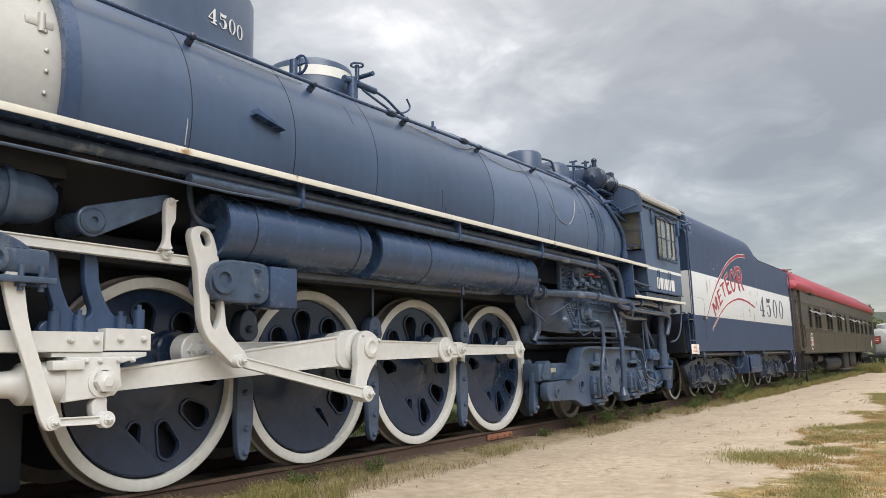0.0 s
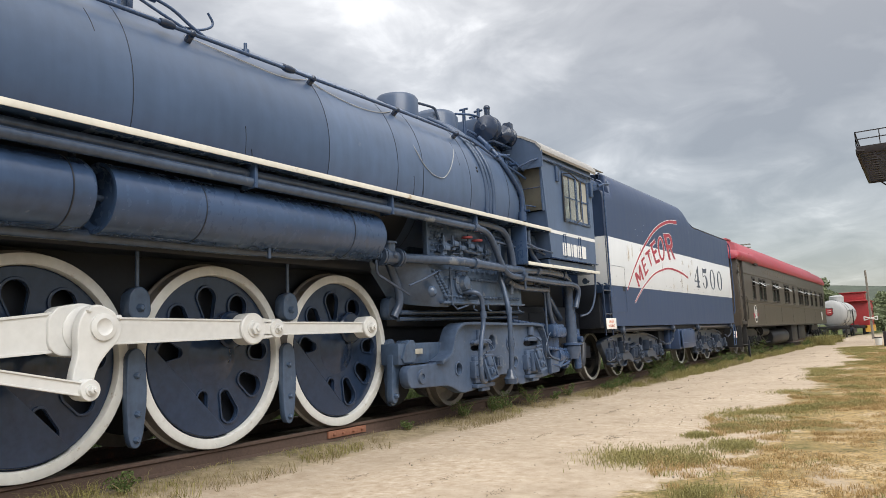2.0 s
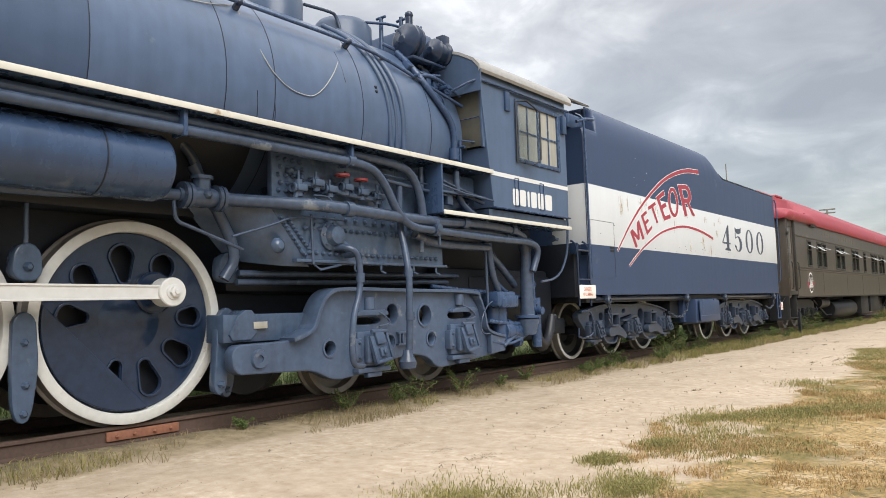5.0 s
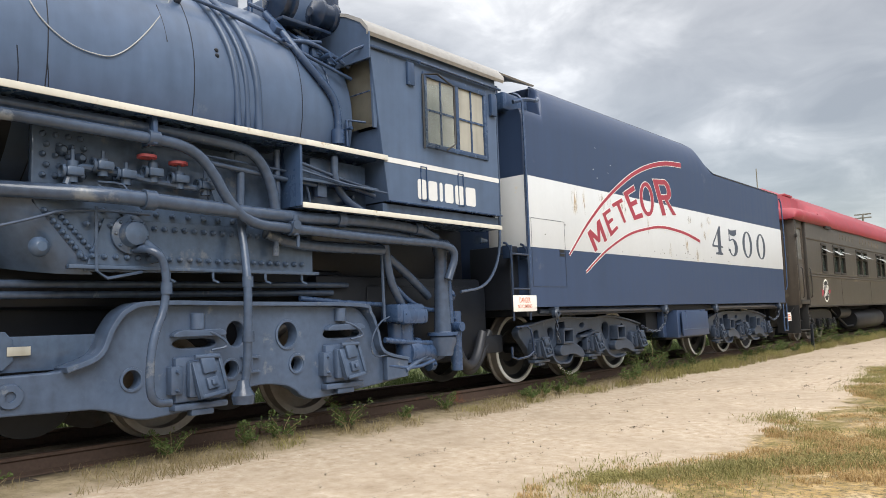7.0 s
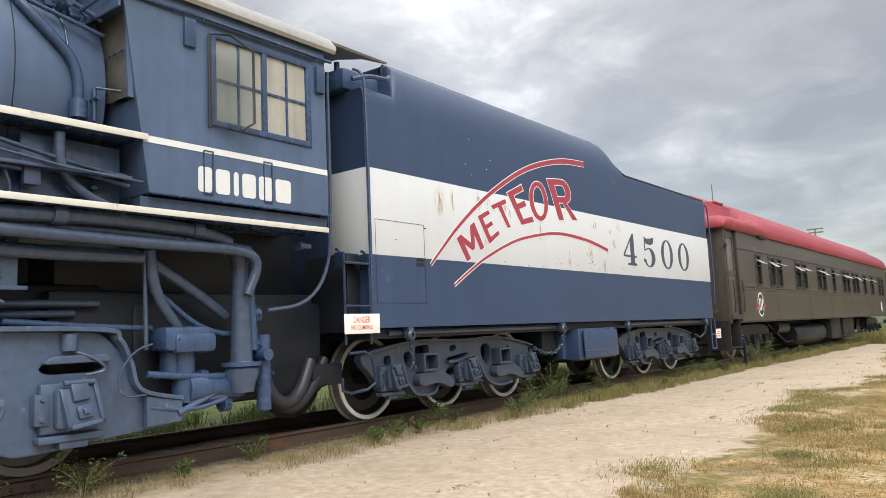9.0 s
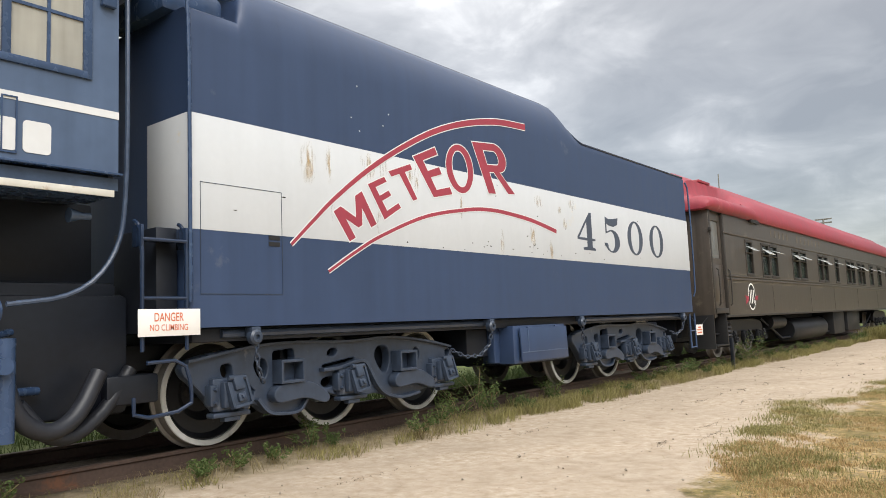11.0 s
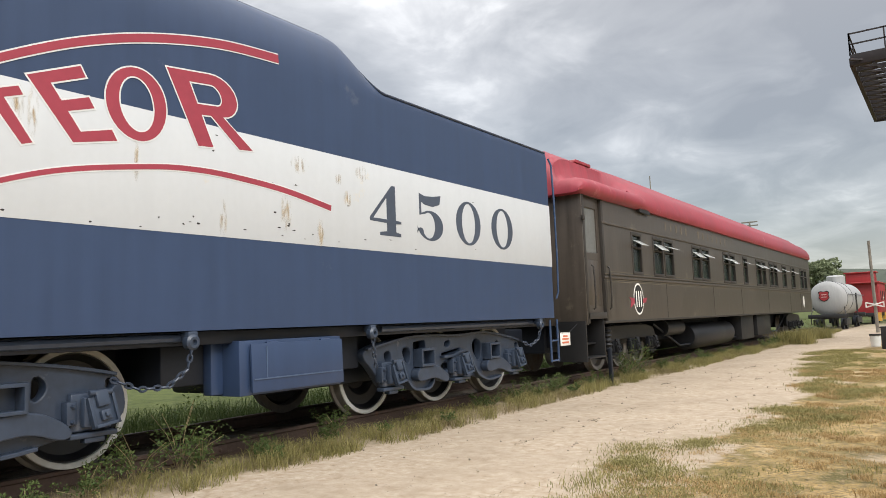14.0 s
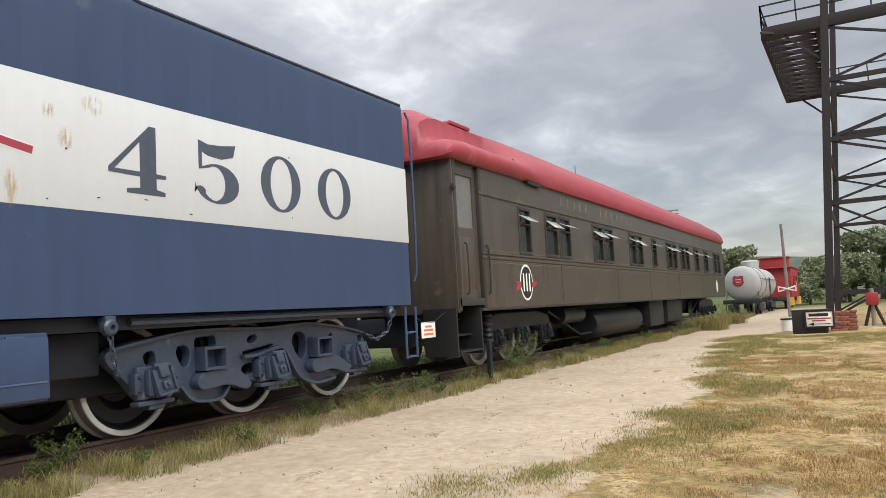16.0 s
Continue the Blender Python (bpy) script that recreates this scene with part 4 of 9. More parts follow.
for y, z, r in ((7.19, 1.69, 0.085), (7.5, 2.45, 0.05), (7.5, 2.3, 0.05), (7.35, 2.5, 0.05)):
    part("washout_plug", bolts(bmesh.new(), [(1.2, y, z)], r, 0.06, 12), NAVY_FLAT, fire_side)
bm = as_bm(plate([[(7.56, 1.56), (9.94, 1.54), (9.94, 1.98), (7.70, 1.96)]], 1.2, 1.225, 0.004))
part("sheet_patch", bm, NAVY_FLAT, fire_side)
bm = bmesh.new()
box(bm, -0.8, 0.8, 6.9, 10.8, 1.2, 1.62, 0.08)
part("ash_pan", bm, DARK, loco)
for z, x, y1 in ((1.40, 1.02, 10.6), (1.31, 0.99, 10.4)):
    part("rod_pipe", tube(bmesh.new(), [(x, 6.9, z), (x, y1, z + 0.03)], 0.035, 10, 0), PIPE, loco)

# driving wheels
def teardrop(deg, r0, r1, w0, w1, n=9):
    """A hole that widens towards the rim: two round ends, r0 and r1 from the axle."""
    a = radians(deg)
    d, s = Vector((math.cos(a), math.sin(a))), Vector((-math.sin(a), math.cos(a)))
    out = [d * (r1 + w1 * math.cos(q)) + s * (w1 * math.sin(q)) for q in [math.pi * (k / n - 0.5) for k in range(n + 1)]]
    out += [d * (r0 - w0 * math.cos(q)) - s * (w0 * math.sin(q)) for q in [math.pi * (k / n - 0.5) for k in range(n + 1)]]
    return [tuple(p) for p in out]


HOLES = [teardrop(97, 0.43, 0.60, 0.06, 0.115), circle(0.34, 0.52, 0.115, 20), teardrop(136, 0.47, 0.60, 0.05, 0.10), teardrop(173, 0.44, 0.57, 0.05, 0.095),
         teardrop(3, 0.57, 0.65, 0.07, 0.09), teardrop(-32, 0.50, 0.63, 0.075, 0.105), teardrop(-70, 0.45, 0.62, 0.06, 0.105), teardrop(-108, 0.43, 0.58, 0.055, 0.10)]


def rim_ring(h, grow):
    cy, cz = sum(p[0] for p in h) / len(h), sum(p[1] for p in h) / len(h)
    out = []
    for y, z in h:
        d = Vector((y - cy, z - cz))
        d = d + d.normalized() * grow
        out.append((cy + d.x, cz + d.y))
    return out


disc_me = plate([circle(0, 0, 0.835, 72)] + HOLES, 0.715, 0.765, 0.012)
# solid near-black back disc stands in for shade inside the wheel holes
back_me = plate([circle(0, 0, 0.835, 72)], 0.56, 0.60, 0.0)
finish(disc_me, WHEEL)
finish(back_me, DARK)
ring_me = []
for h in HOLES:
    q = plate([rim_ring(h, 0.03), rim_ring(h, 0.002)], 0.765, 0.785, 0.006)
    finish(q, WHEEL)
    ring_me.append(q)
tyre_bm = lathe(bmesh.new(), [(0.70, 0.84), (0.815, 0.835), (0.835, 0.843), (0.835, 0.925), (0.828, 0.935), (0.70, 0.84)], "x", (0, 0, 0), 96)
tyre_me = bpy.data.meshes.new("tyre")
tyre_bm.to_mesh(tyre_me)
tyre_bm.free()
finish(tyre_me, TYRE)
tread_bm = lathe(bmesh.new(), [(0.826, 0.936), (0.715, 0.943), (0.70, 0.968), (0.675, 0.968), (0.67, 0.82), (0.71, 0.82)], "x", (0, 0, 0), 96)
tread_me = bpy.data.meshes.new("tread")
tread_bm.to_mesh(tread_me)
tread_bm.free()
finish(tread_me, STEEL)
hub_bm = lathe(bmesh.new(), [(0.6, 0.30), (0.766, 0.30), (0.785, 0.22), (0.81, 0.17), (0.82, 0)], "x", (0, 0, 0), 36)
lathe(hub_bm, [(0.7, 0.2), (0.83, 0.2), (0.85, 0.18), (0.85, 0)], "x", (0, 0.22, 0.27), 28)
hub_me = bpy.data.meshes.new("hub")
hub_bm.to_mesh(hub_me)
hub_bm.free()
finish(hub_me, WHEEL)


def crescent(a0, a1, r=0.815, n=22):
    arc = [(r * math.cos(radians(a0 + (a1 - a0) * k / n)), r * math.sin(radians(a0 + (a1 - a0) * k / n))) for k in range(n + 1)]
    return arc


cw_me = plate([crescent(168, 282)], 0.765, 0.82, 0.012)
cw_main = plate([crescent(150, 300)], 0.765, 0.82, 0.012)
for q in (cw_me, cw_main):
    finish(q, WHEEL)
for i, y in enumerate(AXLES):
    for s in (1, -1):
        hw = thing("driving_wheel", 0, y, 0.94, "", "")
        hw.parent = loco
        hw.location = Vector((0, y, 0.94)) - BASE[loco]
        if s < 0:
            hw.rotation_euler = (0, 0, math.pi)
        at = (0, y, 0.94)

        def sub(name, me, label=""):
            o = new(name, me)
            o.parent = hw
            return tagged(o, label)
        sub("wheel_disc", disc_me)
        sub("wheel_back", back_me)
        sub("tyre", tyre_me, "white-painted tyre")
        sub("tread", tread_me, "worn steel tread and flange")
        sub("hub", hub_me)
        sub("counterweight", cw_main if i == 1 else cw_me)
        for q in ring_me:
            sub("hole_rim", q)
    part("axle", rod(bmesh.new(), (-0.7, y, 0.94), (0.7, y, 0.94), 0.12), DARK, loco)

# rods and valve gear on the near side
PY, PZ = 0.215, 0.265
pins = [(y + PY, 0.94 + PZ) for y in AXLES]


def channel_rod(p, q, w0, w1, x0, x1, lip=0.018):
    """A fluted rod: a tapered bar with raised edges."""
    bm = as_bm(plate([bar2(p, q, w0, w1)], x0 + 0.012, x1 - 0.012, 0.004))
    P, Q = Vector(p), Vector(q)
    d = (Q - P).normalized()
    nrm = Vector((-d.y, d.x))
    for s in (1, -1):
        a, b = P + nrm * s * (w0 - lip / 2), Q + nrm * s * (w1 - lip / 2)
        o = [tuple(a + nrm * lip / 2), tuple(b + nrm * lip / 2), tuple(b - nrm * lip / 2), tuple(a - nrm * lip / 2)]
        bm2 = plate([o], x0, x1, 0.003)
        bm.from_mesh(bm2)
        bpy.data.meshes.remove(bm2)
    return bm


def eye(bm, p, r, x0, x1, nut=True):
    lathe(bm, [(x0, 0), (x0, r), (x1 - 0.01, r), (x1, r * 0.93), (x1, r * 0.55), (x1 + 0.012, r * 0.52), (x1 + 0.012, 0)], "x", (0, p[0], p[1]), 32)
    if nut:
        lathe(bm, [(x1, r * 0.38), (x1 + 0.05, r * 0.38), (x1 + 0.055, r * 0.3), (x1 + 0.055, r * 0.18), (x1 + 0.075, r * 0.16), (x1 + 0.075, 0)], "x", (0, p[0], p[1]), 6)
    return bm


# coupling rods
for a, b, w0, w1 in ((0, 1, 0.075, 0.10), (1, 2, 0.125, 0.095), (2, 3, 0.075, 0.065)):
    bm = channel_rod(pins[a], pins[b], w0, w1, 1.04, 1.13)
    if a == 0:
        eye(bm, pins[0], 0.16, 0.98, 1.15)
        bolts(bm, [(1.15, pins[0][0] + 0.09 * math.cos(t), pins[0][1] + 0.09 * math.sin(t)) for t in [math.tau * k / 6 for k in range(6)]], 0.018, 0.03)
    eye(bm, pins[b], 0.165 if b == 2 else 0.135, 0.98, 1.16)
    if b == 2:
        eye(bm, (pins[2][0] + 0.36, pins[2][1]), 0.105, 0.99, 1.145)
        m2 = plate([bar2(pins[2], (pins[2][0] + 0.36, pins[2][1]), 0.13, 0.09)], 1.0, 1.13, 0.008)
        bm.from_mesh(m2)
        bpy.data.meshes.remove(m2)
    part("coupling_rod", bm, SILVER_ROD, loco, "cream-white fluted side rod")
XH = (-0.72, 0.97)
bm = channel_rod(XH, (pins[1][0] - 0.12, pins[1][1]), 0.085, 0.165, 1.19, 1.30, 0.022)
lathe(bm, [(1.16, 0), (1.16, 0.2), (1.33, 0.2), (1.345, 0.17), (1.345, 0)], "x", (0, pins[1][0], pins[1][1]), 36)
for k in range(3):
    part("rod_collar", lathe(bmesh.new(), [(1.0 + 0.05 * k, 0.17), (1.0 + 0.05 * k, 0.195), (1.035 + 0.05 * k, 0.195), (1.035 + 0.05 * k, 0.17)], "x", (0, pins[1][0] - 0.05, pins[1][1]), 36, True), SILVER_ROD, loco)
m2 = plate([rounded([(1.86, 1.02), (2.2, 0.98), (2.35, 1.1), (2.35, 1.34), (2.2, 1.44), (1.86, 1.38)], 1)], 1.17, 1.32, 0.012)
bm.from_mesh(m2)
bpy.data.meshes.remove(m2)
part("main_rod", bm, SILVER_ROD, loco, "cream-white tapered main rod")
# return crank with its boss
EC = (2.05, 0.735)
bm = as_bm(plate([rounded([(2.03, 1.32), (2.12, 1.41), (2.26, 1.40), (2.39, 1.30), (2.40, 1.14), (2.28, 1.03), (2.19, 0.92), (2.15, 0.80), (2.13, 0.67), (2.03, 0.64), (1.96, 0.74), (1.98, 0.90), (2.02, 1.02), (2.00, 1.16)], 1)], 1.38, 1.47, 0.014))
lathe(bm, [(1.46, 0.11), (1.49, 0.11), (1.50, 0.07), (1.485, 0.05), (1.485, 0)], "x", (0, pins[1][0] + 0.05, pins[1][1] + 0.02), 24)
bolts(bm, [(1.45, 2.1, 1.36), (1.45, 2.37, 1.3)], 0.03, 0.04)
part("return_crank", bm, SILVER_ROD, loco, "cream-white return crank")
FOOT = (0.36, 1.10)
bm = channel_rod(EC, FOOT, 0.055, 0.045, 1.51, 1.57, 0.014)
eye(bm, EC, 0.085, 1.48, 1.59)
eye(bm, FOOT, 0.06, 1.49, 1.585)
part("eccentric_rod", bm, SILVER_ROD, loco, "cream-white eccentric rod")
# expansion link: slotted, with a curved foot
LINK = rounded([(-0.16, 2.2), (-0.10, 2.255), (-0.01, 2.26), (0.07, 2.22), (0.12, 2.08), (0.17, 1.89), (0.21, 1.6), (0.24, 1.37), (0.47, 1.16), (0.47, 1.07), (0.40, 1.04), (0.32, 1.06), (0.03, 1.30), (-0.03, 1.44), (-0.08, 1.92), (-0.13, 2.06)], 1, 0.04)
bm = as_bm(plate([LINK, rounded([(-0.07, 2.2), (0.02, 2.22), (0.07, 2.10), (-0.02, 2.07)], 1, 0.03), rounded([(0.03, 1.92), (0.12, 1.94), (0.165, 1.75), (0.18, 1.49), (0.13, 1.35), (0.07, 1.42), (0.05, 1.7)], 1, 0.03)], 1.44, 1.53, 0.01))
part("expansion_link", bm, SILVER_ROD, loco, "cream-white slotted expansion link")
bm = channel_rod((-1.75, 2.02), (0.16, 1.99), 0.042, 0.042, 1.27, 1.34, 0.012)
eye(bm, (-0.19, 2.03), 0.05, 1.26, 1.36)
part("radius_rod", bm, SILVER_ROD, loco, "cream-white radius rod")
bm = as_bm(plate([rounded([(-0.37, 2.44), (-0.32, 2.48), (-0.27, 2.45), (-0.27, 2.27), (-0.31, 2.22), (-0.32, 2.08), (-0.28, 2.03), (-0.42, 2.02), (-0.37, 2.08), (-0.365, 2.22), (-0.375, 2.27)], 1, 0.025)], 1.43, 1.49, 0.008))
eye(bm, (-0.32, 2.43), 0.03, 1.47, 1.50)
part("lifting_link", bm, SILVER_ROD, loco, "cream-white lifting link")
bm = as_bm(plate([bar2((-0.83, 2.22), (-0.2, 2.47), 0.125, 0.065)], 1.27, 1.33, 0.012))
lathe(bm, [(0.95, 0.1), (1.34, 0.1), (1.36, 0.08), (1.36, 0.03), (1.34, 0.03), (1.34, 0)], "x", (0, -0.83, 2.22), 28)
part("reverse_arm", bm, NAVY_FLAT, loco, "grey-blue reversing arm")
# combination lever, union link, crosshead and guides
bm = as_bm(plate([rounded([(-1.55, 1.78), (-1.40, 1.78), (-1.34, 1.4), (-1.14, 0.86), (-1.08, 0.74), (-1.14, 0.66), (-1.22, 0.7), (-1.30, 0.98), (-1.47, 1.45)], 1)], 1.44, 1.49, 0.008))
eye(bm, (-1.14, 0.73), 0.05, 1.43, 1.5)
part("combination_lever", bm, SILVER_ROD, loco, "cream-white combination lever")
bm = channel_rod((-1.14, 0.73), (-0.72, 0.72), 0.03, 0.03, 1.40, 1.45, 0.01)
eye(bm, (-0.72, 0.72), 0.062, 1.38, 1.46)
part("union_link", bm, SILVER_ROD, loco)
bm = as_bm(plate([[(-3.2, 1.19), (-0.72, 1.19), (-0.72, 1.34), (-3.2, 1.34)]], 1.08, 1.36, 0.008))
m2 = plate([[(-0.70, 1.20), (-0.31, 1.20), (-0.31, 1.33), (-0.27, 1.34), (-0.35, 1.37), (-0.70, 1.37)]], 1.10, 1.35, 0.006)
bm.from_mesh(m2)
bpy.data.meshes.remove(m2)
box(bm, 1.1, 1.34, -1.1, -0.34, 1.155, 1.188, 0.004)
bolts(bm, [(1.36, y, 1.28) for y in (-1.5, -0.98, -0.78)] + [(1.35, y, 1.29) for y in (-0.58, -0.38)], 0.028, 0.035, 8)
part("crosshead_guide", bm, SILVER_ROD, loco, "cream-white crosshead guide bar with bolts")
bm = as_bm(plate([[(-1.0, 0.83), (-0.62, 0.86), (-0.56, 0.93), (-0.58, 1.10), (-0.36, 1.155), (-1.0, 1.155)]], 1.08, 1.37, 0.012))
m2 = plate([rounded([(-0.78, 0.86), (-0.66, 0.86), (-0.68, 0.78), (-0.64, 0.70), (-0.74, 0.66), (-0.80, 0.74)], 1)], 1.28, 1.36, 0.008)
bm.from_mesh(m2)
bpy.data.meshes.remove(m2)
lathe(bm, [(1.36, 0.12), (1.385, 0.12), (1.39, 0.085)], "x", (0, XH[0], XH[1]), 28)
lathe(bm, [(1.38, 0.09), (1.44, 0.085), (1.45, 0.05), (1.46, 0.04), (1.46, 0)], "x", (0, XH[0], XH[1]), 6)
box(bm, 1.30, 1.40, -1.12, -0.88, 1.06, 1.13, 0.01)
bolts(bm, [(1.37, y, 1.125) for y in (-0.86, -0.75, -0.6, -0.48)], 0.022, 0.03, 8)
lathe(bm, [(-1.42, 0.085), (-1.3, 0.10), (-1.25, 0.15), (-1.0, 0.16), (-1.0, 0)], "y", (1.2, 0, XH[1]), 28)
part("crosshead", bm, SILVER_ROD, loco, "cream-white crosshead with large hex nut")
part("piston_rod", rod(bmesh.new(), (1.2, -2.4, XH[1]), (1.2, -1.3, XH[1]), 0.075, seg=24), SILVER_ROD, loco)
# link bracket and guide yoke
bm = as_bm(plate([rounded([(0.13, 1.68), (0.13, 1.92), (0.27, 2.02), (0.73, 2.02), (0.80, 1.98), (0.80, 1.64), (0.35, 1.64)], 1)], 1.2, 1.5, 0.02))
lathe(bm, [(1.48, 0.13), (1.53, 0.12), (1.53, 0.07), (1.49, 0.06), (1.49, 0)], "x", (0, 0.27, 1.83), 24)
bolts(bm, [(1.5, 0.65, 1.95), (1.5, 0.65, 1.73)], 0.035, 0.05)
part("link_trunnion", bm, NAVY_FLAT, loco, "navy link bracket casting")
part("bracket_box", abox(1.22, 1.50, 0.81, 1.15, 1.62, 2.0, 0.015), NAVY, loco)
bm = as_bm(plate([rounded([(-1.15, 1.34), (-0.35, 1.34), (-0.35, 1.44), (-0.55, 1.46), (-0.70, 1.7), (-0.72, 2.0), (-0.84, 2.1), (-0.82, 1.7), (-0.72, 1.48), (-0.9, 1.48), (-1.02, 1.75), (-1.05, 2.0), (-1.2, 2.0), (-1.1, 1.7), (-1.02, 1.47), (-1.15, 1.44)], 1)], 1.16, 1.24, 0.01))
part("guide_yoke", bm, NAVY, loco)
for y, h in ((-1.05, 0.16), (-0.86, 0.14), (-0.52, 0.14), (-0.36, 0.2)):
    bm = bmesh.new()
    rod(bm, (1.25, y, 1.36), (1.25, y, 1.36 + h), 0.045)
    rod(bm, (1.25, y, 1.36 + h), (1.25, y, 1.40 + h), 0.02)
    part("oil_cup", bm, NAVY, loco)
bm = bmesh.new()
box(bm, 1.1, 1.5, -2.3, -1.22, 1.72, 1.9, 0.03)
m2 = plate([rounded([(-2.3, 1.74), (-1.24, 1.74), (-1.24, 1.80), (-1.34, 1.92), (-1.52, 2.0), (-1.8, 2.04), (-2.3, 2.04)], 1)], 1.2, 1.46, 0.012)
bm.from_mesh(m2)
bpy.data.meshes.remove(m2)
box(bm, 1.12, 1.56, -2.3, -1.2, 1.655, 1.70, 0.008)
lathe(bm, [(1.46, 0.1), (1.55, 0.095), (1.56, 0.06), (1.52, 0.05), (1.52, 0)], "x", (0, -1.62, 1.81), 24)
for y in (-1.28, -1.42, -1.8, -1.95):
    rod(bm, (1.5, y, 1.6), (1.5, y, 1.78), 0.022, seg=8)
    rod(bm, (1.5, y, 1.63), (1.5, y, 1.66), 0.04, seg=6)
bolts(bm, [(1.46, -1.42, 1.9), (1.46, -1.62, 1.96)], 0.028, 0.03)
part("valve_crosshead", bm, NAVY_FLAT, loco)
bm = lathe(bmesh.new(), [(-2.4, 0), (-2.4, 0.2), (-1.55, 0.21), (-1.42, 0.19), (-1.32, 0.12), (-1.3, 0)], "y", (1.2, 0, 2.28), 28)
rod(bm, (1.2, -1.75, 2.3), (1.2, -1.75, 2.62), 0.05)
rod(bm, (1.2, -1.45, 2.45), (1.2, -1.45, 2.56), 0.03)
for y in (-1.9, -1.72):
    lathe(bm, [(y, 0.2), (y, 0.235), (y + 0.05, 0.235), (y + 0.05, 0.2)], "y", (1.2, 0, 2.28), 24, True)
bmesh.ops.translate(bm, verts=bm.verts, vec=(0, 0.14, 0.05))
bolts(bm, [(1.2 + 0.22 * math.cos(t), -1.66, 2.33 + 0.22 * math.sin(t)) for t in [math.tau * k / 10 for k in range(10)]], 0.022, 0.03)
part("feedwater_pump", bm, NAVY_FLAT, loco, "flanged navy pump casting")
# the valve gear hangs clear of the wheels
GEAR = {"radius_rod", "reverse_arm", "crosshead_guide", "crosshead", "combination_lever", "union_link", "guide_yoke", "oil_cup", "valve_crosshead", "link_trunnion", "bracket_box"}
for o in loco.children:
    if o.name.split(".")[0] in GEAR:
        for v in o.data.vertices:
            v.co += Vector((0.09, -0.13, 0.0 if "crosshead" in o.name else -0.03))
# spring hangers and brake gear between the wheels
for y in (0.98, 2.93, 4.89, 6.85):
    bm = as_bm(plate([rounded([(y - 0.09, 1.05), (y + 0.09, 1.05), (y + 0.12, 0.6), (y + 0.07, 0.2), (y, 0.12), (y - 0.08, 0.2), (y - 0.1, 0.6)], 1)], 0.82, 0.9, 0.012))
    bolts(bm, [(0.9, y, 0.22), (0.9, y + 0.01, 0.45), (0.9, y, 0.8)], 0.035, 0.035)
    part("brake_hanger", bm, NAVY_FLAT, loco)
    bm = as_bm(plate([rounded([(y - 0.13, 1.3), (y + 0.13, 1.3), (y + 0.1, 1.62), (y - 0.1, 1.62)], 1)], 0.8, 0.95, 0.015))
    rod(bm, (0.9, y, 1.6), (0.9, y, 1.95), 0.02)
    bolts(bm, [(0.95, y, 1.42)], 0.045, 0.04)
    part("spring_hanger", bm, NAVY_FLAT, loco)

# trailing truck
TRUCK = [(6.62, 0.39), (7.62, 0.36), (7.95, 0.22), (8.2, 0.24), (8.6, 0.27), (8.76, 0.36), (9.2, 0.43), (9.56, 0.38), (9.72, 0.22), (9.95, 0.22), (11.2, 0.33), (11.2, 0.54), (10.78, 0.66), (10.67, 0.98), (10.47, 1.18), (8.94, 1.21), (7.97, 1.22), (7.76, 1.16), (7.66, 1.02), (7.56, 0.8), (7.32, 0.69), (6.6, 0.68)]
th = [circle(7.87, 0.58, 0.085, 20), circle(8.84, 0.6, 0.075, 20), circle(9.5, 0.9, 0.12, 22, 0.13), circle(9.62, 0.6, 0.07, 20), circle(8.9, 0.93, 0.10, 20, 0.12)]
th += [rounded([(8.25, 0.82), (8.68, 0.82), (8.68, 0.90), (8.25, 0.90)], 1), rounded([(9.98, 0.84), (10.5, 0.84), (10.5, 0.93), (9.98, 0.93)], 1)]
bm = as_bm(plate([rounded(TRUCK, 1)] + th, 1.18, 1.32, 0.015))
tr = part("trailing_truck", bm, TRUCK_GREY, loco, "blue-grey cast trailing truck frame")
part("truck_frame_far", as_bm(plate([rounded(TRUCK, 1)], -1.32, -1.18, 0.015)), TRUCK_GREY, loco)
# flange along the frame's top edge
lip = [(7.30, 0.70), (7.56, 0.80), (7.67, 1.02), (7.80, 1.17), (8.05, 1.225), (8.94, 1.215), (10.40, 1.19), (10.60, 1.10), (10.70, 0.90), (10.80, 0.66), (11.2, 0.555)]
bm = as_bm(plate([swoosh(lip, 0.022, 0.018)], 1.16, 1.42, 0.005))
part("frame_flange", bm, TRUCK_GREY, tr)
for y in (7.87, 8.84, 9.62):
    part("hole_rim", as_bm(plate([circle(y, 0.58 if y < 8 else 0.6, 0.105, 20), circle(y, 0.58 if y < 8 else 0.6, 0.08, 20)], 1.32, 1.335, 0.004)), TRUCK_GREY, tr)
part("hole_rim", as_bm(plate([circle(9.5, 0.9, 0.145, 22, 0.155), circle(9.5, 0.9, 0.118, 22, 0.128)], 1.32, 1.335, 0.004)), TRUCK_GREY, tr)


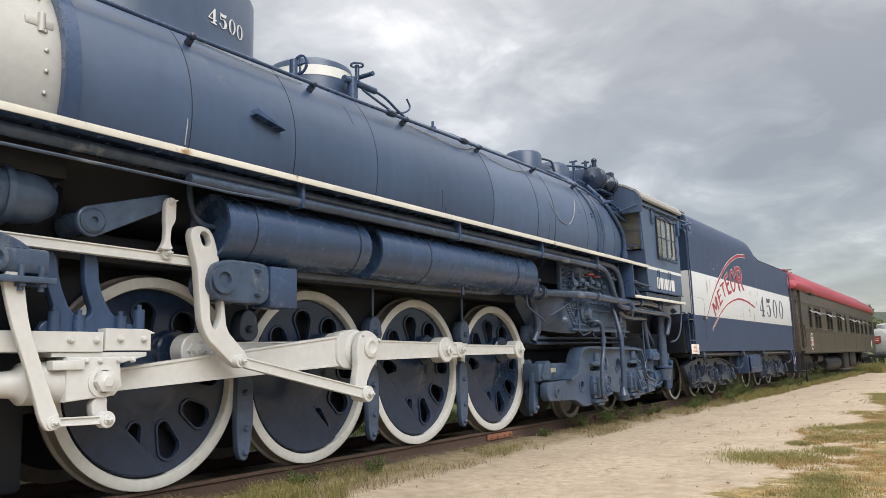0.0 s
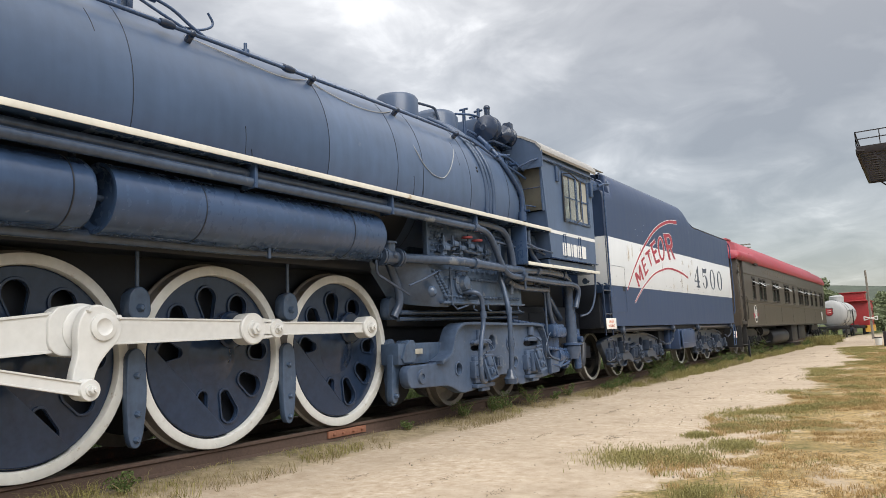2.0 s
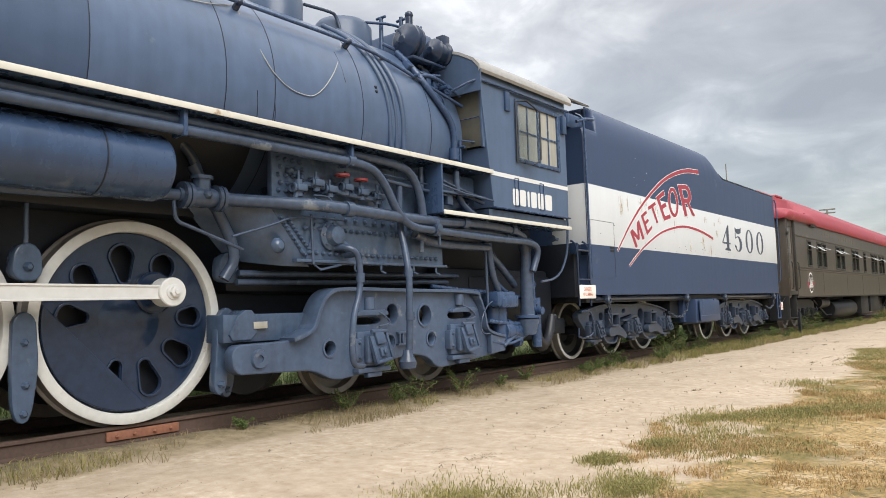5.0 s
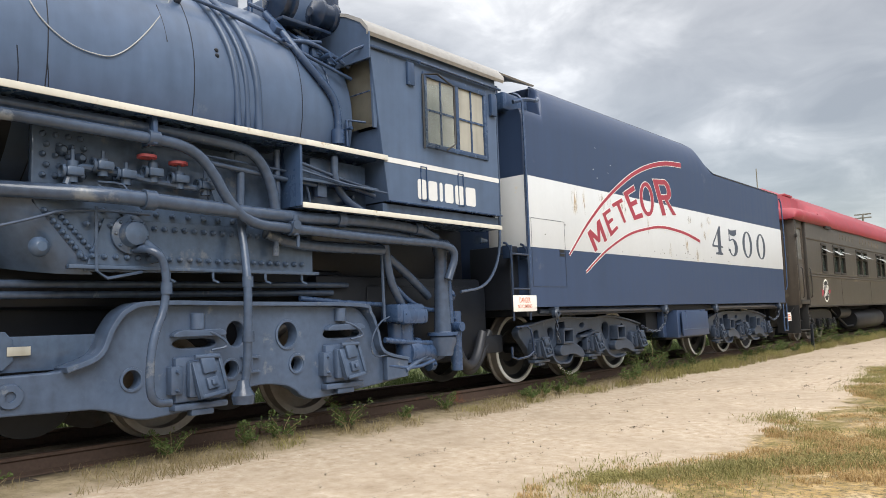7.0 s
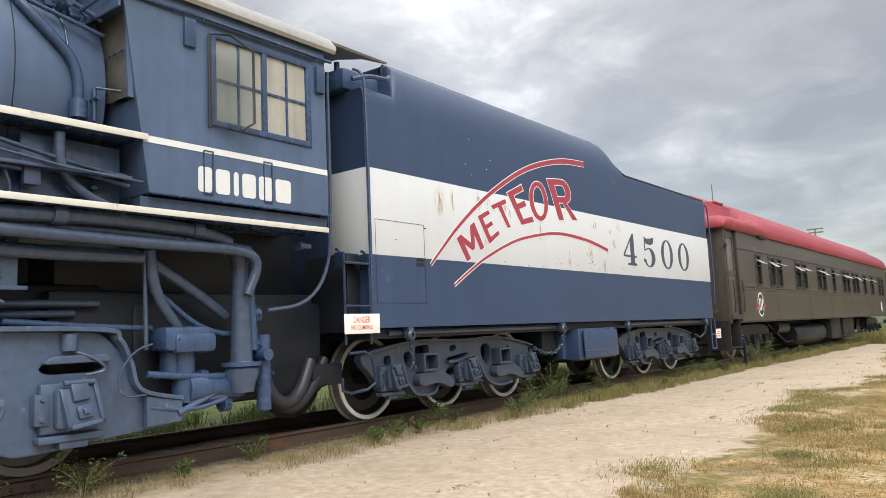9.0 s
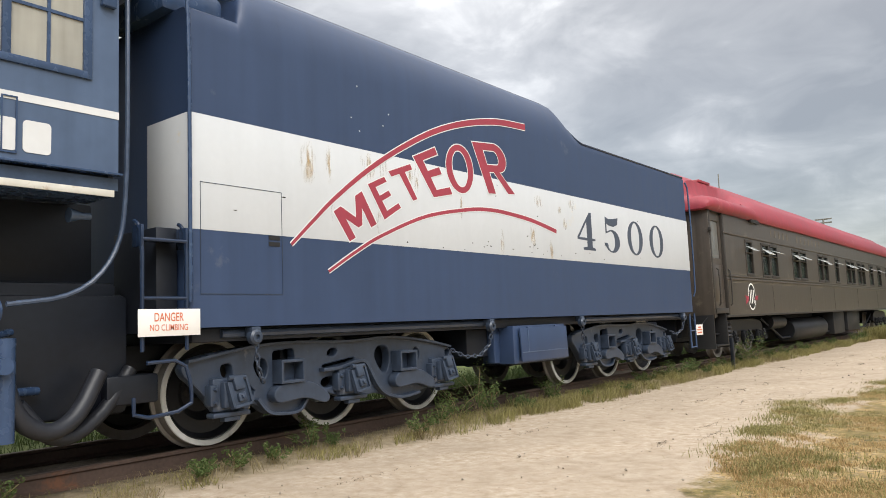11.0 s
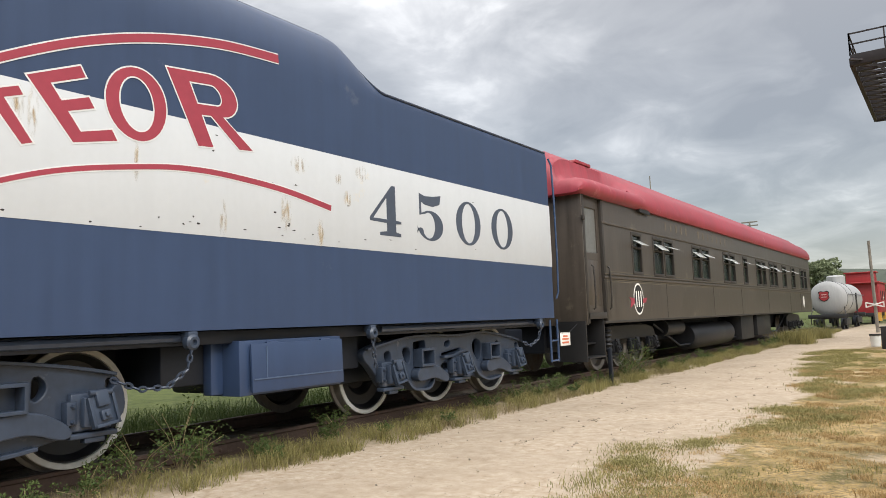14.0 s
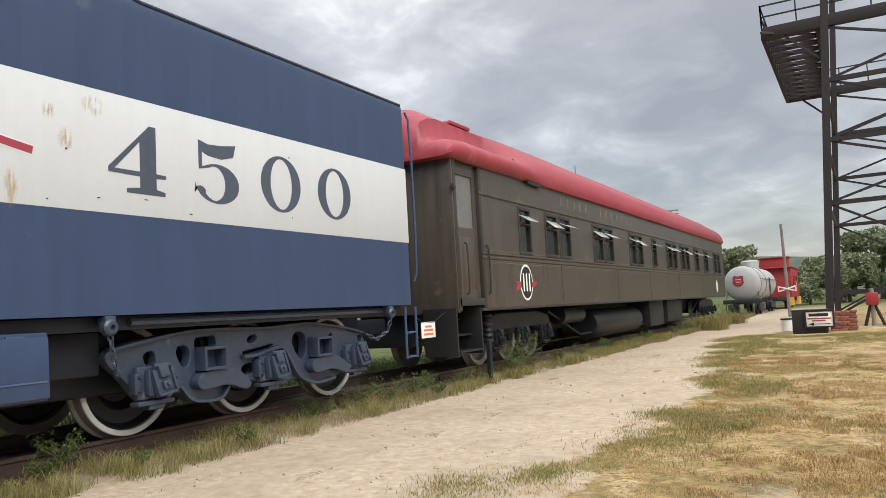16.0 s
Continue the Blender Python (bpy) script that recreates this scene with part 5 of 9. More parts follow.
def journal_box(y, z, s=1.0, x=1.32):
    """A cast axle box with its hinged lid, hasp, flanges and bolts."""
    bm = bmesh.new()
    box(bm, x - 0.02, x + 0.06, y - 0.27 * s, y + 0.22 * s, z - 0.24 * s, z + 0.18 * s, 0.02)
    box(bm, x + 0.04, x + 0.13, y - 0.17 * s, y + 0.17 * s, z - 0.2 * s, z + 0.14 * s, 0.03)
    box(bm, x - 0.02, x + 0.09, y - 0.33 * s, y - 0.21 * s, z - 0.16 * s, z + 0.10 * s, 0.012)
    box(bm, x - 0.02, x + 0.10, y - 0.3 * s, y + 0.26 * s, z - 0.31 * s, z - 0.25 * s, 0.012)
    box(bm, x + 0.0, x + 0.08, y - 0.12 * s, y + 0.12 * s, z - 0.37 * s, z - 0.31 * s, 0.01)
    body_, bm = bm, bmesh.new()
    m = Matrix.Translation((x + 0.15, y + 0.02, z + 0.0)) @ Matrix.Rotation(radians(-12), 4, "Y") @ Matrix.Rotation(radians(8), 4, "X")
    box(bm, -0.025, 0.01, -0.16 * s, 0.16 * s, -0.2 * s, 0.15 * s, 0.008, m)
    for a in ((-0.16, -0.125, -0.2, 0.15), (0.125, 0.16, -0.2, 0.15), (-0.16, 0.16, -0.2, -0.165)):
        box(bm, 0.008, 0.03, a[0] * s, a[1] * s, a[2] * s, a[3] * s, 0.004, m)
    box(bm, 0.005, 0.05, -0.075 * s, 0.075 * s, 0.02 * s, 0.2 * s, 0.014, m)
    box(bm, 0.005, 0.045, -0.06 * s, 0.06 * s, -0.13 * s, -0.02 * s, 0.01, m)
    box(bm, 0.03, 0.07, -0.025 * s, 0.025 * s, -0.10 * s, -0.05 * s, 0.006, m)
    rod(bm, (x + 0.15, y - 0.13 * s, z + 0.18 * s), (x + 0.15, y + 0.13 * s, z + 0.18 * s), 0.022)
    bolts(body_, [(x + 0.08, y - 0.27 * s, z + 0.05 * s), (x + 0.08, y - 0.27 * s, z - 0.12 * s), (x + 0.05, y + 0.2 * s, z + 0.1 * s)], 0.022, 0.04)
    return body_, bm


for y, z in ((8.5, 0.57), (10.22, 0.6)):
    jb, jl = journal_box(y, z, 0.95)
    part("journal_box", jb, TRUCK_GREY, tr, "cast axle box")
    part("box_lid", jl, TRUCK_GREY, tr, "hinged axle box lid")
    bm = rod(bmesh.new(), (1.34, y - 0.02, z + 0.42), (1.34, y - 0.02, z + 0.56), 0.065)
    part("spring_seat", bm, TRUCK_GREY, tr)
    part("oil_line", tube(bmesh.new(), [(1.36, y, z + 0.42), (1.42, y + 0.15, z + 0.36), (1.42, y + 0.28, z + 0.25), (1.38, y + 0.1, z + 0.22)], 0.012, 8, 2), TRUCK_GREY, tr)
for y, r in ((8.43, 0.48), (10.12, 0.50)):
    for s in (1, -1):
        bm = lathe(bmesh.new(), [(s * 0.6, 0), (s * 0.62, 0.2), (s * 0.70, r - 0.08), (s * 0.81, r - 0.07), (s * 0.825, r - 0.005), (s * 0.71, r), (s * 0.69, r + 0.028), (s * 0.665, r + 0.028), (s * 0.65, 0.2)], "x", (0, y, r), 56)
        part("trailing_wheel", bm, STEEL, loco, "bare rusty steel wheel")
    part("axle", rod(bmesh.new(), (-0.9, y, r), (0.9, y, r), 0.085), DARK, loco)
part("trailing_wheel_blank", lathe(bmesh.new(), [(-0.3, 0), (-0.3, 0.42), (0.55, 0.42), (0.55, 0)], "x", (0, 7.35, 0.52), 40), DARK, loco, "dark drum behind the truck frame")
bm = as_bm(plate([rounded([(6.62, 0.72), (6.78, 1.02), (6.98, 1.02), (6.98, 0.72)], 0), ], 1.0, 1.22, 0.01))
box(bm, 0.9, 1.19, 6.6, 7.75, 0.70, 0.98, 0.01)
part("truck_pivot", bm, NAVY_FLAT, loco)
part("tan_tag", abox(1.225, 1.235, 6.93, 7.1, 0.83, 0.9, 0.003), BLIND, loco)
bm = as_bm(plate([rounded([(6.55, 0.2), (6.7, 0.2), (6.72, 0.5), (6.82, 0.75), (6.78, 0.92), (6.6, 0.92), (6.58, 0.6)], 1)], 1.0, 1.1, 0.015))
bolts(bm, [(1.1, 6.66, 0.8), (1.1, 6.63, 0.3)], 0.04, 0.05)
part("hanger", bm, NAVY_FLAT, loco)

for y in (9.05,):
    bm = as_bm(plate([[(y - 0.1, 0.55), (y + 0.1, 0.55), (y + 0.1, 0.57), (y - 0.1, 0.57)], ], 1.32, 1.37, 0.002))
    m2 = plate([[(y - 0.1, 0.69), (y + 0.1, 0.69), (y + 0.1, 0.71), (y - 0.1, 0.71)]], 1.32, 1.37, 0.002)
    bm.from_mesh(m2)
    bpy.data.meshes.remove(m2)
    for d in (-0.06, 0.0):
        box(bm, 1.33, 1.36, y + d - 0.012, y + d + 0.012, 0.56, 0.70, 0.003)
    part("cast_lug", bm, TRUCK_GREY, tr)
for y in (8.47, 10.24):
    part("pedestal_cap", as_bm(plate([rounded([(y - 0.28, 0.92), (y + 0.3, 0.92), (y + 0.26, 0.985), (y - 0.2, 0.985)], 1, 0.03)], 1.32, 1.40, 0.01)), TRUCK_GREY, tr)
part("frame_pin", lathe(bmesh.new(), [(1.32, 0.1), (1.35, 0.09), (1.35, 0.04), (1.33, 0.04), (1.33, 0)], "x", (0, 6.92, 0.53), 18), TRUCK_GREY, tr)
part("end_pad", as_bm(plate([[(10.85, 0.33), (11.2, 0.35), (11.2, 0.54), (10.85, 0.6)]], 1.32, 1.40, 0.012)), TRUCK_GREY, tr)
# stay rods, brackets and shelf edge at the firebox foot
part("mud_ring_edge", abox(1.18, 1.26, 7.4, 10.0, 1.52, 1.555, 0.006), NAVY_FLAT, fire_side)
for y in (8.3, 8.75, 9.35, 9.8):
    bm = rod(bmesh.new(), (1.22, y, 1.46), (1.22, y, 1.53), 0.014, seg=6)
    rod(bm, (1.22, y, 1.45), (1.26, y + 0.04, 1.42), 0.012, seg=6)
    part("drip_hook", bm, NAVY_FLAT, loco)
part("shelf_angle", abox(1.2, 1.42, 9.6, 10.75, 2.5, 2.53, 0.004), NAVY_FLAT, loco)
part("junction_box", abox(1.28, 1.36, 9.92, 10.04, 2.36, 2.5, 0.008), TRUCK_GREY, loco)
for y, z in ((10.42, 2.36), (10.5, 2.42), (10.55, 2.33), (10.46, 2.28)):
    part("stud", lathe(bmesh.new(), [(1.2, 0.028), (1.27, 0.028), (1.28, 0.015), (1.28, 0)], "x", (0, y, z), 8), NAVY_FLAT, loco)
part("firebox_corner", abox(1.12, 1.2, 9.95, 10.75, 1.9, 2.82, 0.01), NAVY_FLAT, loco)
for y in (8.0, 8.95):
    bm = rod(bmesh.new(), (1.22, y, 2.72), (1.42, y, 2.72), 0.014, seg=6)
    rod(bm, (1.3, y, 2.6), (1.3, y, 2.84), 0.012, seg=6)
    part("pipe_hanger", bm, NAVY_FLAT, loco)
part("thin_conduit", tube(bmesh.new(), [(1.33, 8.4, 2.62), (1.33, 9.2, 2.6), (1.33, 9.75, 2.58), (1.33, 9.85, 2.3), (1.33, 9.8, 2.05)], 0.014, 6, 1), PIPE, loco)
part("thin_conduit", tube(bmesh.new(), [(1.4, 9.6, 2.62), (1.45, 10.2, 2.52), (1.5, 10.8, 2.47)], 0.014, 6, 0), PIPE, loco)
bm = bmesh.new()
rod(bm, (1.4, 9.5, 2.0), (1.56, 9.5, 2.0), 0.05)
rod(bm, (1.5, 9.52, 1.9), (1.5, 9.52, 2.1), 0.035)
rod(bm, (1.5, 9.55, 1.78), (1.5, 9.55, 1.9), 0.018)
part("globe_valve", bm, PIPE, loco)

# pipework below the running board at the firebox
part("main_pipe", tube(bmesh.new(), [(1.36, 6.0, 2.085), (1.37, 6.5, 2.085), (1.48, 7.0, 2.09), (1.68, 7.45, 2.08), (1.70, 7.8, 2.07), (1.70, 8.6, 2.05), (1.69, 9.3, 2.04), (1.62, 10.3, 2.10), (1.54, 11.3, 2.08), (1.48, 11.65, 2.0)], 0.066, 12, 2), PIPE, loco)
PIPES = [([(1.36, 9.2, 2.02), (1.36, 10.5, 2.04), (1.36, 11.5, 2.0), (1.36, 12.0, 1.95)], 0.055),
         ([(1.3, 9.3, 1.93), (1.3, 9.7, 1.82), (1.3, 10.9, 1.83)], 0.06),
         ([(1.32, 9.0, 2.55), (1.32, 8.99, 2.0), (1.40, 8.98, 1.75), (1.48, 8.96, 1.4), (1.48, 8.96, 1.2), (1.48, 8.95, 0.61), (1.48, 8.9, 0.38)], 0.042),
         ([(1.25, 7.95, 1.70), (1.45, 8.0, 1.69), (1.48, 8.12, 1.6), (1.48, 8.13, 1.21), (1.48, 8.0, 0.92), (1.48, 7.97, 0.49), (1.45, 8.05, 0.37), (1.42, 8.2, 0.36)], 0.036),
         ([(0.85, 6.4, 2.5), (0.85, 6.7, 2.05), (0.85, 6.95, 1.6), (0.8, 6.8, 1.35)], 0.06),
         ([(0.8, 6.2, 2.8), (0.85, 6.45, 2.55), (0.85, 6.55, 2.1)], 0.055),
         ([(1.3, 9.45, 2.8), (1.3, 9.45, 2.2), (1.3, 9.42, 1.7)], 0.035),
         ([(1.25, 9.6, 2.5), (1.3, 10.3, 2.55), (1.35, 10.75, 2.45)], 0.03),
         ([(1.3, 9.7, 2.72), (1.3, 10.4, 2.58), (1.3, 10.75, 2.55)], 0.02),
         ([(1.3, 10.2, 2.84), (1.3, 10.2, 2.55), (1.32, 10.35, 2.35), (1.35, 10.6, 2.24)], 0.045),
         ([(1.25, 11.0, 1.9), (1.25, 11.05, 1.5), (1.2, 11.3, 1.2)], 0.05),
         ([(1.2, 10.9, 1.88), (1.15, 11.5, 1.55), (1.1, 11.9, 1.3)], 0.055),
         ([(1.35, 8.6, 2.55), (1.35, 9.4, 2.5), (1.35, 9.9, 2.48)], 0.025)]
for pts, r in PIPES:
    part("pipe", tube(bmesh.new(), pts, r, 12, 2), PIPE, loco)
# couplings on the pipes
for x, y, z, ax, r in ((1.48, 9.5, 1.97, "y", 0.075), (1.48, 8.0, 2.66, "y", 0.068), (1.47, 8.965, 1.42, "z", 0.055), (1.48, 8.96, 0.9, "z", 0.055), (1.48, 8.13, 1.35, "z", 0.05), (1.36, 11.3, 2.01, "y", 0.07)):
    part("pipe_coupling", lathe(bmesh.new(), [(-0.05, r * 0.7), (-0.05, r), (0.05, r), (0.05, r * 0.7)], ax, (x, y, z), 14, True), PIPE, loco)
for x, y, z in ((1.70, 7.82, 2.068), (1.65, 9.95, 2.08), (1.54, 11.25, 2.08)):
    part("pipe_collar", lathe(bmesh.new(), [(-0.05, 0.06), (-0.05, 0.085), (0.05, 0.085), (0.05, 0.06)], "y", (x, y, z), 14, True), PIPE, loco)
bm = bmesh.new()
for y in (6.05, 6.10, 6.40, 6.45):
    lathe(bm, [(y - 0.018, 0), (y - 0.018, 0.125), (y + 0.018, 0.125), (y + 0.018, 0)], "y", (1.36, 0, 2.085), 20)
lathe(bm, [(6.05, 0.08), (6.25, 0.105), (6.45, 0.08)], "y", (1.36, 0, 2.085), 20)
rod(bm, (1.36, 6.25, 2.1), (1.36, 6.25, 2.25), 0.085)
rod(bm, (1.36, 6.25, 2.25), (1.36, 6.25, 2.28), 0.11)
for k in range(8):
    q = math.tau * k / 8
    rod(bm, (1.36 + 0.10 * math.cos(q), 6.03, 2.085 + 0.10 * math.sin(q)), (1.36 + 0.10 * math.cos(q), 6.12, 2.085 + 0.10 * math.sin(q)), 0.012, seg=6)
    rod(bm, (1.36 + 0.10 * math.cos(q), 6.38, 2.085 + 0.10 * math.sin(q)), (1.36 + 0.10 * math.cos(q), 6.47, 2.085 + 0.10 * math.sin(q)), 0.012, seg=6)
bolts(bm, [(1.45, 6.25, 2.1)], 0.05, 0.04)
part("strainer_valve", bm, PIPE, loco, "flanged valve body")
part("drain_pipe", tube(bmesh.new(), [(1.38, 5.95, 2.02), (1.38, 5.96, 1.84), (1.38, 6.1, 1.80), (1.3, 6.75, 1.62)], 0.018, 8, 2), PIPE, loco)
bm = lathe(bmesh.new(), [(0.28, 0), (0.28, 0.1), (0.36, 0.11), (0.42, 0.07), (0.5, 0.05), (0.5, 0)], "z", (1.48, 8.9, 0), 18)
part("drain_funnel", bm, PIPE, loco)
bm = bmesh.new()
lathe(bm, [(0.55, 0), (0.55, 0.12), (0.62, 0.13), (0.72, 0.17), (0.78, 0.17), (0.85, 0.11), (1.78, 0.078), (1.85, 0.1), (1.92, 0.1), (1.92, 0)], "z", (1.38, 11.86, 0), 24)
part("suction_pipe", bm, PIPE, loco, "thick upright suction pipe with flared foot")
bm = bmesh.new()
box(bm, 1.1, 1.45, 11.1, 11.55, 0.95, 1.15, 0.06)
rod(bm, (1.25, 11.3, 0.5), (1.25, 11.3, 1.0), 0.11)
lathe(bm, [(11.3, 0), (11.3, 0.15), (11.4, 0.16), (11.6, 0.12), (11.85, 0.14), (11.95, 0.12), (11.95, 0)], "y", (1.25, 0, 0.62), 20)
rod(bm, (1.35, 12.15, 0.35), (1.35, 12.15, 1.1), 0.075)
rod(bm, (1.3, 12.1, 0.9), (1.5, 12.1, 0.9), 0.06)
part("injector", bm, NAVY, loco, "injector casting below the cab")
part("hose", tube(bmesh.new(), [(1.3, 12.15, 0.85), (1.3, 12.25, 0.5), (1.25, 12.5, 0.35), (1.2, 12.75, 0.45), (1.15, 12.95, 0.8)], 0.07, 12, 2), RUBBER, loco, "drooping rubber hose")
part("hose", tube(bmesh.new(), [(1.2, 12.3, 0.6), (1.15, 12.6, 0.25), (1.05, 13.0, 0.4), (1.0, 13.3, 0.8)], 0.06, 12, 2), RUBBER, loco, "drooping rubber hose")
part("link_wire", tube(bmesh.new(), [(1.4, 10.9, 1.05), (1.45, 10.7, 1.0), (1.45, 10.55, 0.8), (1.42, 10.6, 0.6), (1.4, 10.9, 0.62)], 0.01, 8, 2), PIPE, loco)
part("brake_pipe", tube(bmesh.new(), [(1.35, 10.85, 1.9), (1.35, 10.87, 1.0)], 0.02, 8, 0), PIPE, loco)
part("tail_pipe", tube(bmesh.new(), [(1.3, 11.2, 0.55), (1.35, 11.4, 0.5), (1.3, 11.9, 0.55)], 0.025, 8, 1), PIPE, loco)
# crowded castings and pipes under the cab, round an added dark filler block
bm = bmesh.new()
box(bm, 0.5, 0.98, 10.95, 13.3, 0.42, 1.45, 0.06)
part("stoker_casing", bm, DARK, loco, "dark filler block added under the cab")
for pts, r in (([(1.2, 11.0, 0.78), (1.25, 11.5, 0.72), (1.2, 12.2, 0.7), (0.95, 12.6, 0.68)], 0.035), ([(1.1, 11.2, 1.5), (1.15, 11.6, 1.15), (1.2, 12.1, 1.1), (0.95, 12.4, 1.15)], 0.03), ([(1.3, 12.05, 1.55), (1.3, 12.08, 1.2), (1.3, 12.08, 0.95)], 0.05), ([(1.05, 9.9, 1.28), (1.1, 10.6, 1.22), (1.1, 11.1, 1.2)], 0.028), ([(1.25, 11.0, 0.48), (1.3, 11.4, 0.42), (1.3, 11.75, 0.5)], 0.022)):
    part("pipe", tube(bmesh.new(), pts, r, 10, 2), NAVY, loco)
for x, y, z, r in ((1.25, 11.5, 0.72, 0.07), (1.25, 12.0, 0.7, 0.07), (1.3, 12.08, 1.3, 0.085), (1.3, 12.08, 1.0, 0.09), (1.2, 12.1, 1.1, 0.06), (1.25, 11.75, 0.45, 0.08)):
    bm = lathe(bmesh.new(), [(-0.04, 0), (-0.04, r), (0.04, r), (0.04, 0)], "y", (x, y, z), 14)
    bolts(bm, [(x + r, y, z)], 0.02, 0.03)
    part("pipe_flange", bm, NAVY, loco)
bm = abox(1.12, 1.42, 11.02, 11.5, 0.98, 1.2, 0.04)
rod(bm, (1.2, 11.2, 0.75), (1.2, 11.2, 1.0), 0.1)
bolts(bm, [(1.42, 11.15, 1.08), (1.42, 11.4, 1.08)], 0.025, 0.03)
part("lubricator_box", bm, NAVY, loco)
part("suction_flange", lathe(bmesh.new(), [(0.80, 0), (0.80, 0.2), (0.84, 0.2), (0.84, 0)], "z", (1.38, 11.86, 0), 20), NAVY, loco)
part("step_strut", rod(bmesh.new(), (1.4, 11.15, 0.42), (1.3, 11.75, 0.62), 0.03), TRUCK_GREY, loco)
# linkage on the jacket ahead of the cab
for pts, r in (([on_boiler(43, 10.0, 0.05), on_boiler(40, 10.2, 0.07), on_boiler(30, 10.45, 0.06)], 0.018), ([on_boiler(36, 10.15, 0.03), on_boiler(28, 10.12, 0.02), on_boiler(24, 10.2, 0.02), on_boiler(12, 10.2, 0.02)], 0.008), ([on_boiler(55, 9.9, 0.06), on_boiler(48, 10.05, 0.1), on_boiler(46, 10.25, 0.06)], 0.022), ([on_boiler(60, 9.5, 0.08), on_boiler(50, 9.8, 0.1), on_boiler(42, 10.1, 0.07)], 0.025)):
    part("linkage", tube(bmesh.new(), pts, r, 8, 2), NAVY, loco)
for a, y in ((40, 9.62), (37, 9.95), (34, 10.15), (44, 10.2), (30, 10.3)):
    p = on_boiler(a, y, 0.03)
    part("jacket_fitting", box(bmesh.new(), -0.05, 0.05, -0.05, 0.05, -0.07, 0.07, 0.015, Matrix.Translation(p) @ Matrix.Rotation(radians(-a), 4, "Y")), NAVY, loco)
for z in (12, 14.5):
    part("jacket_plug", bolts(bmesh.new(), [on_boiler(z, 8.72, -0.005)], 0.025, 0.02, 8), DARK, loco)
# small brass valves on the firebox
for y, z, h in ((7.4, 2.3, 0.2), (7.65, 2.38, 0.14), (7.85, 2.33, 0.12), (8.1, 2.38, 0.2), (8.35, 2.35, 0.16), (8.62, 2.32, 0.16)):
    bm = bmesh.new()
    rod(bm, (1.3, y, z - 0.08), (1.3, y, z + h * 0.5), 0.045)
    rod(bm, (1.3, y, z + h * 0.5), (1.3, y, z + h), 0.018)
    box(bm, 1.25, 1.38, y - 0.07, y + 0.07, z - 0.03, z + 0.05, 0.02)
    lathe(bm, [(y - 0.10, 0.045), (y - 0.10, 0.06), (y - 0.075, 0.06), (y - 0.075, 0.045)], "y", (1.31, 0, z + 0.01), 10, True)
    part("small_valve", bm, NAVY_FLAT, loco, "small painted pipe valve")
bm = bmesh.new()
tube(bm, [(1.3, 7.35, 2.2), (1.3, 7.4, 2.36), (1.3, 7.7, 2.36), (1.3, 8.2, 2.3), (1.3, 8.65, 2.3), (1.3, 8.7, 2.15)], 0.032, 8, 1)
tube(bm, [(1.32, 7.6, 2.22), (1.35, 7.7, 2.17), (1.35, 7.85, 2.2), (1.32, 7.8, 2.26), (1.32, 7.6, 2.25)], 0.01, 6, 1)
part("valve_pipe", bm, NAVY_FLAT, loco)
for y, z in ((8.03, 2.52), (8.33, 2.5)):
    bm = lathe(bmesh.new(), [(-0.01, 0.06), (-0.01, 0.085), (0.015, 0.085), (0.015, 0.06)], "z", (1.32, y, z), 16, True)
    rod(bm, (1.25, y, z), (1.39, y, z), 0.012)
    rod(bm, (1.32, y - 0.07, z), (1.32, y + 0.07, z), 0.012)
    part("valve_wheel", bm, VALVE_RED, loco, "small red valve handwheel")
bm = lathe(bmesh.new(), [(1.2, 0.17), (1.26, 0.17), (1.28, 0.12), (1.36, 0.1), (1.38, 0.04), (1.38, 0)], "x", (0, 7.92, 1.83), 20)
bolts(bm, [(1.26, 7.92 + 0.14 * math.cos(t), 1.83 + 0.14 * math.sin(t)) for t in [math.tau * k / 8 for k in range(8)]], 0.02, 0.03)
rod(bm, (1.3, 7.95, 1.8), (1.3, 8.15, 1.66), 0.05)
rod(bm, (1.25, 8.12, 1.62), (1.45, 8.12, 1.62), 0.04)
part("blow_off_cock", bm, NAVY_FLAT, loco, "flanged blow-off cock")
part("bent_wire", tube(bmesh.new(), [(1.25, 7.62, 2.05), (1.27, 7.62, 1.5), (1.3, 7.7, 1.44), (1.3, 8.0, 1.5)], 0.014, 6, 0), PIPE, loco)
part("bent_wire", tube(bmesh.new(), [(1.23, 6.6, 1.75), (1.24, 7.1, 1.9), (1.25, 7.4, 2.02), (1.25, 8.1, 2.02)], 0.014, 6, 2), PIPE, loco)

# the firebox wall, its pipework and the running board stand further out than the boiler
OUTER = {"firebox_side_sheet", "throat_sheet", "washout_plug", "sheet_patch", "mud_ring_edge", "drip_hook", "shelf_angle", "junction_box", "stud", "firebox_corner", "pipe_hanger", "thin_conduit", "globe_valve", "pipe", "pipe_coupling", "drain_funnel", "small_valve", "valve_pipe", "valve_wheel", "blow_off_cock", "bent_wire", "long_pipe", "thin_pipe", "pipe_clamp", "running_board", "edge_stripe", "step_board", "bracket"}


def set_out(co):
    s = min(1.0, max(0.0, (co.y - 9.5) / 2.0))
    k, yc = 0.96 + 0.025 * s, 4.1 + 2.0 * s
    return Vector((7.46 + (co.x - 7.46) * k, yc + (co.y - yc) * k, 1.0 + (co.z - 1.0) * k))


for o in loco.children_recursive:
    if o.type == "MESH" and (o.name.split(".")[0] in OUTER or (o.name.startswith("rivets") and o.parent == fire_side)):
        for v in o.data.vertices:
            v.co = set_out(v.co)

